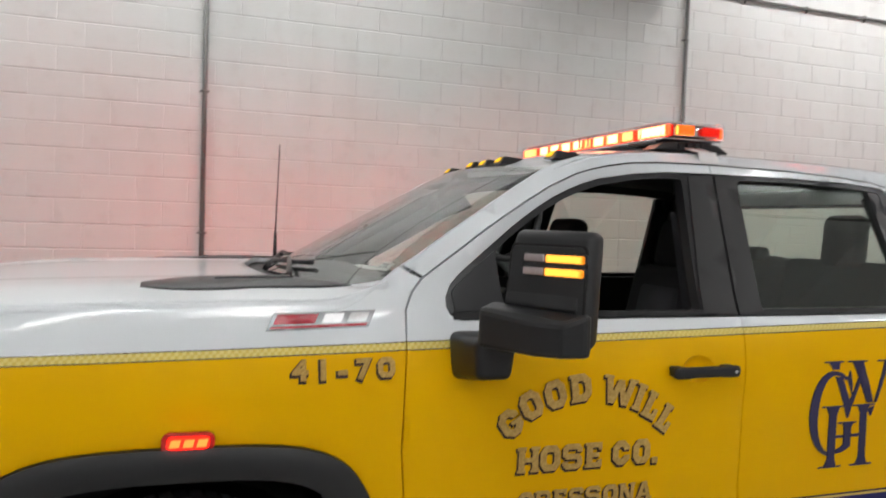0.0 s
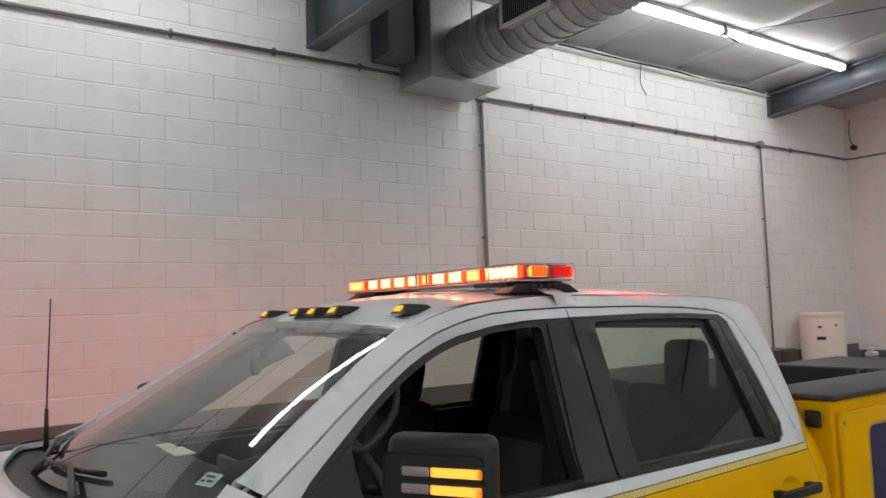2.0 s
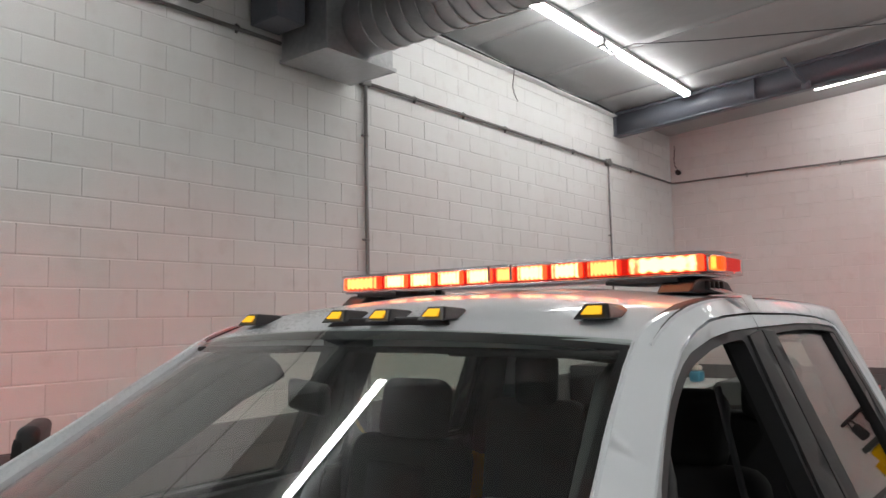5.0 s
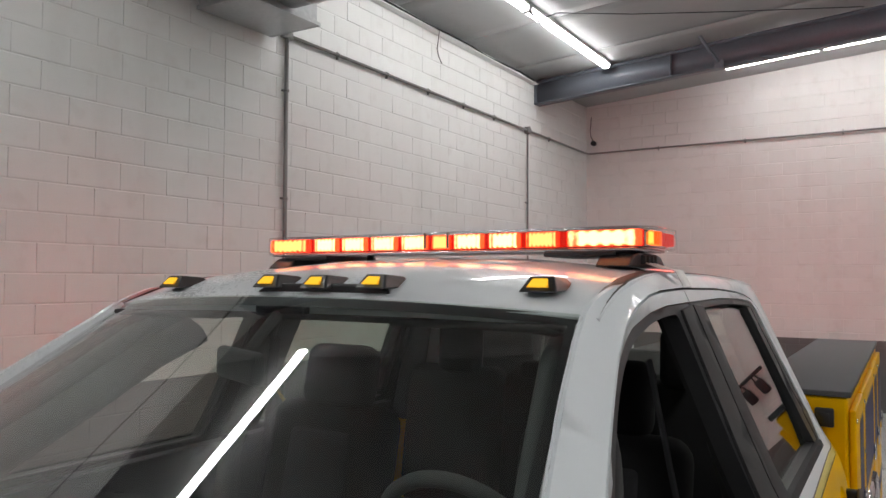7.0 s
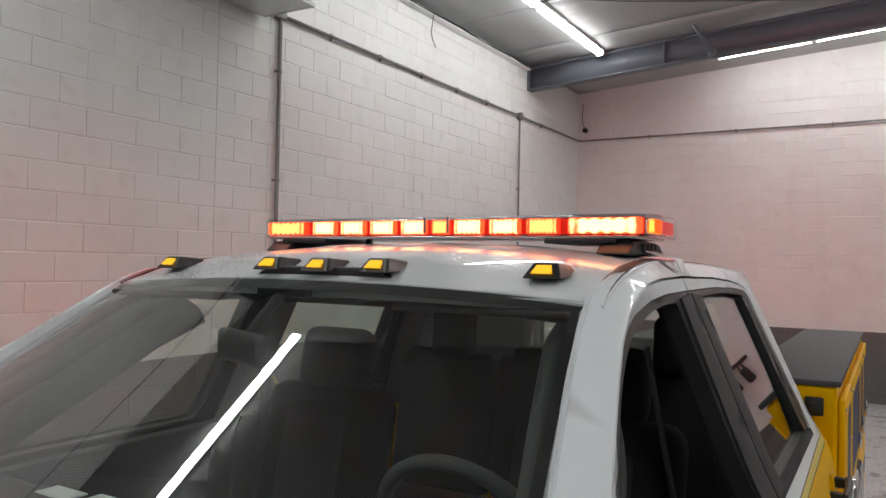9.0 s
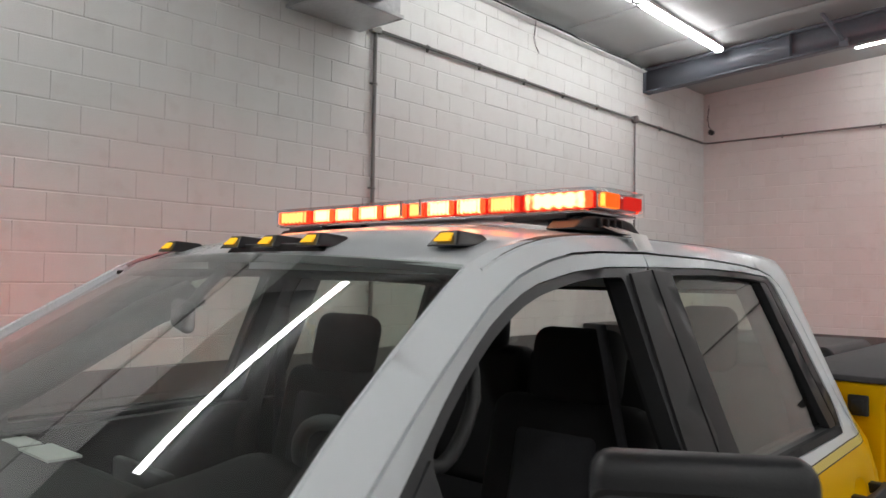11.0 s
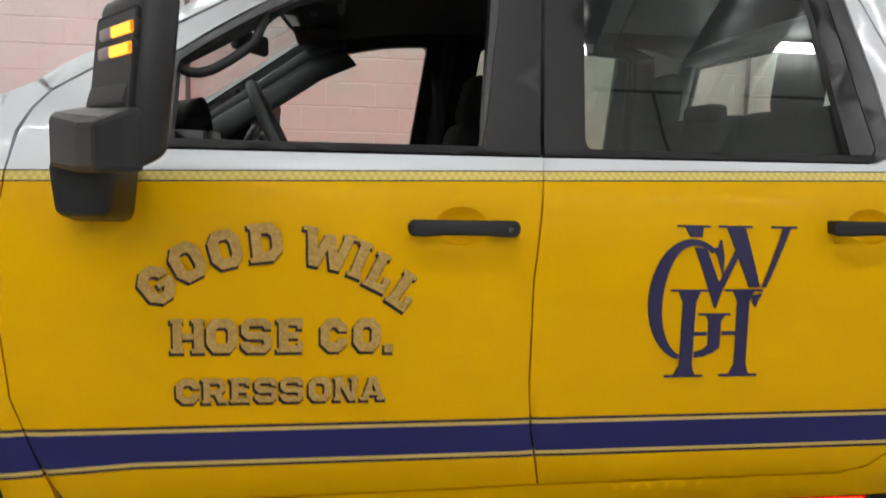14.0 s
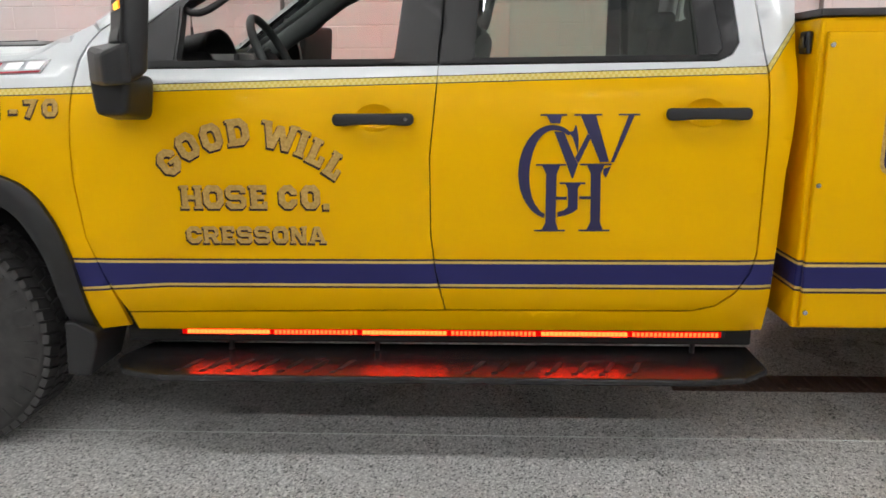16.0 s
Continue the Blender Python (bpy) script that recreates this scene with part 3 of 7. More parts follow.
tube(bm, [(5.72, WALL_Y - 0.10, 4.96), (5.73, WALL_Y - 0.08, 4.86), (5.75, WALL_Y - 0.05, 4.76), (5.80, WALL_Y - 0.04, 4.68), (5.86, WALL_Y - 0.05, 4.60)], 0.007, 6)
solo("loose_wire", bm, CONDUIT, "short grey wire hanging from the eave", "wire")


def conduit(name, pts, r, label, clips):
    t = thing(name, pts[0], label, "conduit", "wall conduits")
    bm = bmesh.new()
    tube(bm, pts, r, 10)
    part("pipe", bm, CONDUIT, t)
    for i, c in enumerate(clips):
        bm = bmesh.new()
        c = Vector(c)
        d = (Vector(pts[-1]) - Vector(pts[0])).normalized()
        cyl(bm, c - d * 0.010, c + d * 0.010, r * 1.35, seg=10)
        if abs(d.x) > 0.9:
            box(bm, c.x - 0.009, c.x + 0.009, c.y + 0.006, c.y + 0.028, c.z - 0.040, c.z + 0.036, 0.002)
        elif abs(d.y) > 0.9:
            box(bm, c.x + 0.006, c.x + 0.028, c.y - 0.009, c.y + 0.009, c.z - 0.040, c.z + 0.036, 0.002)
        else:
            box(bm, c.x - 0.040, c.x + 0.036, c.y + 0.006, c.y + 0.028, c.z - 0.009, c.z + 0.009, 0.002)
        part("clip", bm, CONDUIT, t)
    return t


CY = WALL_Y - 0.034
conduit("wall_conduit", [(2.95, CY, 4.2), (10.80, CY, 4.2)], 0.017, "grey steel conduit running level along the block wall", [(x, CY, 4.2) for x in (3.9, 4.75, 5.6, 6.45, 7.3, 9.2)])
conduit("wall_conduit", [(-8.0, CY, 4.325), (2.12, CY, 4.30)], 0.017, "grey steel conduit running level along the wall into the duct's back", [(x, CY, 4.313 - 0.0025 * x) for x in (-3.2, -1.65, -0.11, 0.80, 1.68)])
conduit("wall_conduit", [(10.80, CY, 4.2), (10.868, CY - 0.02, 4.2), (10.886, CY - 0.09, 4.2), (10.886, -6.0, 4.2)], 0.015, "grey conduit turning onto the end wall", [(10.886, y, 4.2) for y in (3.4, 2.0, 0.6, -0.8)])
conduit("wall_conduit", [(3.155, CY, 4.17), (3.155, CY, 0.5)], 0.020, "grey conduit dropping straight down the wall", [(3.155, CY, z) for z in (3.68, 2.68, 1.7)])
conduit("wall_conduit", [(-1.66, CY, 4.30), (-1.66, CY, 1.17)], 0.020, "grey conduit dropping down to the dado", [(-1.66, CY, z) for z in (2.72, 1.52, 3.6)])
conduit("wall_conduit", [(8.36, CY, 4.15), (8.36, CY, 1.2)], 0.014, "thin grey conduit dropping from a junction box", [(8.36, CY, z) for z in (3.1, 2.1)])
conduit("wall_conduit", [(-5.4, CY, 4.30), (-5.4, CY, 0.6)], 0.020, "grey conduit dropping straight down the wall", [(-5.4, CY, z) for z in (3.2, 2.2)])
t = thing("junction_box", (8.36, CY, 4.2), "small grey round conduit junction box on the wall", "electrical box")
bm = bmesh.new()
cyl(bm, (8.36, WALL_Y - 0.001, 4.2), (8.36, CY - 0.03, 4.2), 0.055, seg=18)
part("body", bm, CONDUIT, t)
bm = bmesh.new()
cyl(bm, (8.36, CY - 0.031, 4.2), (8.36, CY - 0.037, 4.2), 0.058, seg=18)
part("cover", bm, CONDUIT, t)
t = thing("tee_fitting", (3.155, CY, 4.2), "grey conduit tee fitting under the duct", "electrical fitting")
part("body", box_bm(3.09, 3.22, CY - 0.026, CY + 0.03, 4.165, 4.235, 0.012), CONDUIT, t)
# camera-like sensor with its wire in the corner
t = thing("wall_sensor", (10.84, 4.55, 4.38), "small dark sensor hanging from a wire in the corner", "sensor")
bm = bmesh.new()
cyl(bm, (10.912, 4.55, 4.38), (10.84, 4.55, 4.38), 0.045, seg=16)
part("housing", bm, SATIN_BLACK, t)
bm = bmesh.new()
tube(bm, [(10.90, 4.56, 4.42), (10.88, 4.60, 4.50), (10.89, 4.62, 4.62), (10.87, 4.60, 4.72), (10.90, 4.60, 4.86)], 0.008, 6)
part("wire", bm, SATIN_BLACK, t)


def tube_lamp(x0, x1, y0, y1, label):
    """A suspended strip lamp: tray, wrap-around diffuser and end caps."""
    along_x = abs(x1 - x0) > abs(y1 - y0)
    z = ceiling_z((y0 + y1) / 2) - 0.072
    t = thing("strip_lamp", ((x0 + x1) / 2, (y0 + y1) / 2, z), label, "ceiling lamp", "strip lamps")
    w, e = 0.055, 0.012
    sec = [(-w, 0.012), (w, 0.012), (w * 0.75, 0.075), (-w * 0.75, 0.075)]
    dif = [(-w, 0.008), (-w * 0.9, -0.03), (-w * 0.5, -0.048), (w * 0.5, -0.048), (w * 0.9, -0.03), (w, 0.008)]
    ya = lambda s, y: [(y + a, z + b) for a, b in s]
    bm = bmesh.new()
    if along_x:
        prism(bm, ya(sec, y0), "x", x0, x1)
    else:
        prism(bm, [(x0 + a, z + b) for a, b in sec], "y", min(y0, y1), max(y0, y1))
    part("tray", bm, WHITE_ENAMEL, t)
    bm = bmesh.new()
    if along_x:
        prism(bm, ya(dif, y0), "x", x0 + e, x1 - e)
    else:
        prism(bm, [(x0 + a, z + b) for a, b in dif], "y", min(y0, y1) + e, max(y0, y1) - e)
    part("diffuser", bm, TUBE, t, "glowing white diffuser")
    for k in (0, 1):
        if along_x:
            xx = (x0 + e, x1 - e)[k]
            b = box_bm(xx - 0.005, xx + 0.005, y0 - w * 1.02, y0 + w * 1.02, z - 0.05, z + 0.02, 0.004)
        else:
            yy = (min(y0, y1) + e, max(y0, y1) - e)[k]
            b = box_bm(x0 - w * 1.02, x0 + w * 1.02, yy - 0.008, yy + 0.008, z - 0.05, z + 0.02, 0.004)
        part("end_cap", b, WHITE_ENAMEL, t)
    for k in (0.2, 0.8):
        xx, yy = x0 + (x1 - x0) * k, y0 + (y1 - y0) * k
        bm = bmesh.new()
        cyl(bm, (xx, yy, z + 0.07), (xx, yy, max(ceiling_z(yy), z + 0.08) + 0.01), 0.006, seg=6)
        part("hanger", bm, CONDUIT, t)
    if not along_x:                                          # follows the roof's pitch
        mid = Vector((x0, (y0 + y1) / 2, z))
        tilt = Matrix.Translation(mid) @ Matrix.Rotation(-math.atan(PITCH), 4, "X") @ Matrix.Translation(-mid)
        t.matrix_basis = tilt @ t.matrix_basis
    return t


for x, w in ((5.885, 2.69), (3.16, 2.66), (-1.88, 2.38), (-4.62, 2.40), (-7.2, 2.40)):
    tube_lamp(x, x + w, 3.5, 3.5, "white strip lamp glowing under the ceiling near the wall")
for y in (2.11, 0.78, -0.55):
    tube_lamp(9.88, 9.88, y, y - 1.30, "white strip lamp glowing behind the end beam")
# lamps at negative x are unseen, added to carry the row's light on
for x, w in ((7.80, 0.82), (5.52, 2.22), (2.70, 2.38), (-2.18, 2.38), (-4.62, 2.38), (-9.2, 2.38)):
    y = -2.22 if x > 2 else -2.1                             # moved out past the duct to fit the camera's view of the door glass
    tube_lamp(x, x + w, y, y, "white strip lamp of the open bay row, extended unseen westwards")
# unseen row, added as fill for the truck's near side
for x in (4.90, 2.46, 0.02, -2.42, -4.86, -7.30):
    tube_lamp(x, x + 2.40, -6.6, -6.6, "unseen strip lamp added over the far bay to light the truck's side")
# looped flex where two lamps meet
t = thing("lamp_flex", (5.95, 3.5, 5.0), "dark looped power flex hanging between two strip lamps", "cable")
bm = bmesh.new()
tube(bm, [(6.20, 3.46, 4.99), (6.08, 3.42, 4.94), (5.92, 3.38, 4.92), (5.78, 3.36, 4.94), (5.74, 3.40, 4.98), (5.84, 3.44, 5.0), (6.0, 3.47, 4.99), (6.14, 3.47, 5.02), (6.3, 3.3, 5.12), (6.9, 2.6, 5.16), (7.6, 1.6, 5.22), (8.5, 0.2, 5.30)], [0.011] * 8 + [0.006] * 4, 6)
part("cord", bm, SATIN_BLACK, t)


def duct():
    t = thing("air_duct", (2.6, 4.4, 4.15), "galvanised air duct with a spiral pipe and grilles", "air duct")
    x0, x1, y0, y1, z0 = 2.13, 2.93, 4.10, 4.665, 4.12
    bm = bmesh.new()
    box(bm, x0, x1, y0, y1, z0, 4.98, 0.008, 1)
    part("plenum", bm, GALV, t)
    bm = bmesh.new()                                    # folded flange round the lower edge
    for a in ((x0 - 0.02, x1 + 0.02, y0 - 0.02, y0), (x0 - 0.02, x0, y0, y1), (x1, x1 + 0.02, y0, y1)):
        box(bm, *a, z0, z0 + 0.03)
    part("flange", bm, GALV, t)
    part("access_box", box_bm(1.80, 2.10, 4.32, 4.665, 4.36, 4.98, 0.01, seg=1), STEEL_BLUE, t, "dark grey steel box on the duct's side")
    # spiral pipe towards the room, with raised lock seams
    cx, cz, r = 2.56, 4.435, 0.262
    bm = bmesh.new()
    cyl(bm, (cx, y0 + 0.02, cz), (cx, 0.9, cz + 0.01), r, seg=40)
    part("spiral_pipe", bm, GALV, t)
    bm = bmesh.new()                                    # the run beyond the joint is skewed so its reflection fits the camera's view
    cyl(bm, (cx, 0.92, cz + 0.01), (cx - 0.24, -2.0, cz + 0.02), r, seg=40)
    part("spiral_pipe", bm, GALV, t)
    bm = bmesh.new()
    cyl(bm, (cx, 0.97, cz + 0.01), (cx - 0.006, 0.85, cz + 0.01), r + 0.012, seg=40)
    part("pipe_joint", bm, GALV, t)
    for k in range(21):
        bm = bmesh.new()
        pts = []
        for i in range(28):
            a = i / 28 * math.tau
            pts.append((cx + (r + 0.002) * math.cos(a), y0 - 0.12 - k * 0.145 - 0.14 * (i / 28), cz + (r + 0.002) * math.sin(a)))
        tube(bm, pts, 0.006, 5)
        part("lock_seam", bm, GALV, t)
    for sx, yy in ((-1, 2.88), (1, 2.98), (-1, 1.2)):
        bm = bmesh.new()
        xa, xb = (cx - 0.33, cx - 0.20) if sx < 0 else (cx + 0.20, cx + 0.33)
        box(bm, xa, xb, yy - 0.30, yy + 0.30, cz - 0.13, cz + 0.15, 0.006, 1)
        g = part("register", bm, GALV, t, "sheet metal air register")
        xo = xa - 0.004 if sx < 0 else xb + 0.004
        bm = bmesh.new()
        for a in ((yy - 0.31, yy + 0.31, cz - 0.145, cz - 0.11), (yy - 0.31, yy + 0.31, cz + 0.13, cz + 0.165), (yy - 0.31, yy - 0.275, cz - 0.11, cz + 0.13), (yy + 0.275, yy + 0.31, cz - 0.11, cz + 0.13)):
            box(bm, xo - 0.008, xo + 0.008, *a, 0.003, 1)
        part("grille_frame", bm, WHITE_ENAMEL, g)
        for k in range(22):
            yk = yy - 0.262 + k * 0.525 / 21
            part("louvre", box_bm(xo - 0.005, xo + 0.004, yk - 0.004, yk + 0.004, cz - 0.108, cz + 0.128), CONDUIT, g)
        # black sheet painting the shade between the louvres
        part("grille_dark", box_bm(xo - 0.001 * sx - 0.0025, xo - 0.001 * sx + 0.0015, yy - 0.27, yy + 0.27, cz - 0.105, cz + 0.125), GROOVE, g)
    for yy in (3.75, 2.2, 0.4):
        bm = bmesh.new()
        for s in (-1, 1):
            cyl(bm, (cx + s * 0.2, yy, cz + 0.16), (cx + s * 0.2, yy, ceiling_z(yy)), 0.006, seg=6)
        part("strap", bm, CONDUIT, t)


duct()

# ---------------------------------------------------------------- things along the walls
t = thing("work_bench", (8.9, 4.2, 0.0), "white topped work bench against the block wall", "bench")
part("benchtop", box_bm(7.75, 10.6, 3.75, 4.66, 0.80, 0.85, 0.006), WHITE_ENAMEL, t)
for x in (7.9, 10.45):
    for y in (3.85, 4.58):
        part("leg", box_bm(x - 0.03, x + 0.03, y - 0.03, y + 0.03, 0.0, 0.80, 0.004), CONDUIT, t)
part("shelf", box_bm(7.9, 10.45, 3.85, 4.58, 0.25, 0.28), WHITE_ENAMEL, t)


def drum(cx, cy, z):
    t = thing("plastic_drum", (cx, cy, z), "white plastic drum with a printed label, on a bench", "drum")
    bm = bmesh.new()
    prof = [(0.0, 0.0), (0.27, 0.0), (0.285, 0.02), (0.29, 0.12), (0.298, 0.25), (0.300, 0.42), (0.298, 0.62), (0.290, 0.76), (0.280, 0.80), (0.292, 0.815), (0.292, 0.855), (0.278, 0.86), (0.272, 0.84), (0.0, 0.835)]
    grid(bm, 36, len(prof) - 1, lambda u, v: (cx + prof[round(v * (len(prof) - 1))][0] * math.cos(u * math.tau), cy + prof[round(v * (len(prof) - 1))][0] * math.sin(u * math.tau), z + prof[round(v * (len(prof) - 1))][1]))
    bmesh.ops.remove_doubles(bm, verts=bm.verts[:], dist=0.0004)
    part("shell", bm, HDPE, t)
    for a, zz, w, h, m in ((205, 0.50, 0.12, 0.045, SATIN_BLACK), (205, 0.43, 0.12, 0.06, PAPER), (203, 0.66, 0.05, 0.03, SATIN_BLACK), (245, 0.68, 0.04, 0.03, CONDUIT)):
        a = radians(a)
        b = box_bm(-w / 2, w / 2, -0.002, 0.002, -h / 2, h / 2, 0.001, m=Matrix.Translation((cx + 0.3005 * math.cos(a), cy + 0.3005 * math.sin(a), z + zz)) @ Matrix.Rotation(a + math.pi / 2, 4, "Z"))
        part("label_bar", b, m, t)
    bm = bmesh.new()
    cyl(bm, (cx - 0.14, cy, z + 0.834), (cx - 0.14, cy, z + 0.866), 0.035, seg=16)
    part("bung", bm, HDPE, t)


drum(9.0, 4.28, 0.85)
t = thing("cleaner_jug", (9.9, 4.05, 0.85), "white jug of blue cleaner on the bench", "jug")
part("body", box_bm(9.80, 10.02, 3.96, 4.14, 0.85, 1.02, 0.03), BLUE_LIQUID, t, "blue label round the jug")
part("shoulder", box_bm(9.82, 10.0, 3.98, 4.12, 1.02, 1.10, 0.03), HDPE, t)
bm = bmesh.new()
tube(bm, [(9.84, 4.05, 1.06), (9.80, 4.05, 1.12), (9.86, 4.05, 1.17), (9.93, 4.05, 1.13)], 0.014, 6)
cyl(bm, (9.93, 4.05, 1.09), (9.93, 4.05, 1.17), 0.025, seg=12)
part("neck", bm, HDPE, t)
t = thing("storage_cabinet", (7.5, 4.3, 0.0), "black steel storage cabinet against the wall", "cabinet")
part("body", box_bm(6.95, 7.70, 3.95, 4.66, 0.04, 1.27, 0.01), SATIN_BLACK, t)
for k in (0, 1):
    d = part("door", box_bm(6.96 + 0.37 * k, 7.32 + 0.37 * k, 3.93, 3.948, 0.06, 1.25, 0.004), SATIN_BLACK, t)
    part("handle", box_bm(7.28 + 0.08 * k, 7.30 + 0.08 * k, 3.90, 3.929, 0.6, 0.75, 0.004), CHROME, d)
t = thing("white_bucket", (8.15, 4.0, 0.85), "white bucket on the bench", "bucket")
bm = bmesh.new()
cyl(bm, (8.1, 4.0, 0.85), (8.1, 4.0, 1.05), 0.12, 0.14, 20)
part("shell", bm, HDPE, t)
bm = bmesh.new()
tube(bm, [(8.24, 4.0, 1.04), (8.28, 3.9, 1.06), (8.2, 3.86, 1.10), (8.1, 3.87, 1.08)], 0.006, 6)
part("bail", bm, SATIN_BLACK, t)
# hook rail with two hanging dark bags on the end wall
t = thing("hook_rail", (10.85, -1.97, 2.1), "dark hook rail with two hanging bags on the end wall", "hook rail")
part("rail", box_bm(10.86, 10.915, -2.27, -1.66, 2.06, 2.12, 0.005), SATIN_BLACK, t)
for y in (-2.13, -1.86):
    b = part("bag", box_bm(10.78, 10.905, y - 0.075, y + 0.075, 1.72, 1.98, 0.04), SATIN_BLACK, t)
    bm = bmesh.new()
    tube(bm, [(10.84, y - 0.05, 1.96), (10.85, y - 0.02, 2.09), (10.85, y + 0.02, 2.09), (10.84, y + 0.05, 1.96)], 0.014, 6)
    part("strap", bm, SATIN_BLACK, b)
# slot drain in the floor under the truck
t = thing("floor_drain", (3.0, 0.70, 0.0), "rusty steel grate drain set into the floor", "drain")
part("frame", box_bm(0.98, 6.0, 0.615, 0.785, -0.02, 0.004), plain("rusty_iron", (0.10, 0.055, 0.04), 0.7, metal=0.3, grain=0.4), t)
RUST = bpy.data.materials["rusty_iron"]
BAR = to_mesh(box_bm(-0.009, 0.009, -0.07, 0.07, 0.003, 0.012, 0.002, seg=1), "grate_bar", RUST)
for k in range(120):
    o = new("grate_bar", BAR)
    o.parent = t
    o.location = (1.0 + k * 0.04 - 3.0, 0.0, 0.0)
bm = bmesh.new()
box(bm, -8.0, 9.0, 0.172, 0.176, -0.001, 0.0015)
solo("floor_joint", bm, PAPER, "thin light saw-cut line across the floor", "floor joint", "structure")

# ---------------------------------------------------------------- the truck
truck = thing("pickup_truck", (-0.3, MID, 0.0), "white and yellow fire service crew cab utility truck", "truck")

# outlines of the cab's side, as x, z
CUT_TOP_REAR = [(0.048, 1.920), (0.434, 1.915), (0.70, 1.903), (0.838, 1.891), (0.925, 1.872), (0.972, 1.838), (1.02, 1.706), (1.042, 1.5), (1.056, 1.342)]
CUT_FRONT = [(-1.11, 0.530), (-1.135, 0.59), (-1.166, 0.668), (-1.209, 0.813), (-1.226, 1.008), (-1.221, 1.177), (-1.2105, 1.315), (-1.200, 1.4035)]
CUT_B = [(0.048, 1.920), (0.004, 1.382), (-0.006, 1.261), (-0.025, 1.081), (-0.024, 0.816), (-0.011, 0.695), (0.021, 0.546)]
CUT_REAR = [(1.056, 1.342), (1.053, 1.042), (1.055, 0.76), (1.04, 0.69), (1.0, 0.618), (0.94, 0.568), (0.861, 0.548)]
WIN_F = [*WIN_TOP[::-1][:-1], (-1.066, 1.438), (-1.068, 1.410), (-1.060, 1.390), (-1.044, 1.378), (-1.020, 1.373), (0.003, 1.376)]
WIN_R = [(0.050, 1.884), (0.427, 1.887), (0.70, 1.880), (0.89, 1.868), (0.922, 1.842), (0.962, 1.60), (0.975, 1.44), (0.95, 1.402), (0.905, 1.382), (0.006, 1.376)]
OPEN_F = [(-0.088, 1.860), (-0.20, 1.856), (-0.30, 1.845), (-0.435, 1.819), (-0.505, 1.798), (-0.573, 1.771), (-0.637, 1.740), (-0.698, 1.705), (-0.757, 1.667), (-0.812, 1.629), (-0.875, 1.582), (-0.875, 1.390), (-0.144, 1.390)]
OPEN_R = [(0.160, 1.866), (0.45, 1.870), (0.72, 1.862), (0.862, 1.850), (0.872, 1.84), (0.922, 1.42), (0.91, 1.402), (0.118, 1.396)]

front_door_line = CUT_FRONT + CUT_TOP[1:-1] + [(0.048, 1.920)] + WIN_F + CUT_B[1:]
rear_door_line = [(0.048, 1.920)] + CUT_TOP_REAR[1:] + CUT_REAR[1:] + [(0.021, 0.546)] + CUT_B[1:-1][::-1] + WIN_R[::-1]
WS_EDGE = [(-1.189, 1.532), (-1.12, 1.575), (-0.987, 1.658), (-0.95, 1.681), (-0.797, 1.776), (-0.70, 1.835), (-0.62, 1.884), (-0.583, 1.900), (-0.535, 1.915), (-0.458, 1.931), (-0.35, 1.944), (-0.2, 1.954), (0.0, 1.962), (0.5, 1.958), (0.85, 1.944), (1.05, 1.926), (1.15, 1.900), (1.185, 1.86), (1.185, 1.70), (1.165, 1.465), (1.155, 1.30), (1.128, 1.02), (1.124, 0.74), (1.128, 0.463)]
cab_line = [*WS_EDGE, (-1.096, 0.453), (-1.11, 0.530), (0.021, 0.546), *CUT_REAR[::-1], *CUT_TOP_REAR[:-1][::-1], *CUT_TOP[::-1][1:-2]]


def arch(k):
    """The squared wheel arch round the front axle, half width scaled by k."""
    half = [(0.0, 1.055), (0.20, 1.052), (0.34, 1.035), (0.45, 0.985), (0.52, 0.875), (0.556, 0.77), (0.576, 0.62), (0.585, 0.50), (0.60, 0.44)]
    pts = [(a * k, 0.44 + (b - 0.44) * k) for a, b in half]
    line = [(AXLE_F - a, b) for a, b in pts[::-1]] + [(AXLE_F + a, b) for a, b in pts[1:]]
    for _ in range(2):                                           # corners cut twice to a smooth curve
        cut = [line[0]]
        for p, q in zip(line, line[1:]):
            cut += [(0.75 * p[0] + 0.25 * q[0], 0.75 * p[1] + 0.25 * q[1]), (0.25 * p[0] + 0.75 * q[0], 0.25 * p[1] + 0.75 * q[1])]
        line = cut + [line[-1]]
    return line


def pane_y(x, z):
    """Depth of the door glass, which bends less than the skin round it."""
    return 0.2578 + 0.452 * (z - 1.82) + 0.05 * (z - 1.82) ** 2 + 0.020 * ease((0.1 - x) / 0.6) * ease((z - 1.34) / 0.20)


def cup_line(x, z, k=1.0):
    """The oval edge of a door handle's recess."""
    return [(x + 0.062 * k * math.cos(i / 24 * math.tau), z + 0.044 * k * math.sin(i / 24 * math.tau)) for i in range(24)]


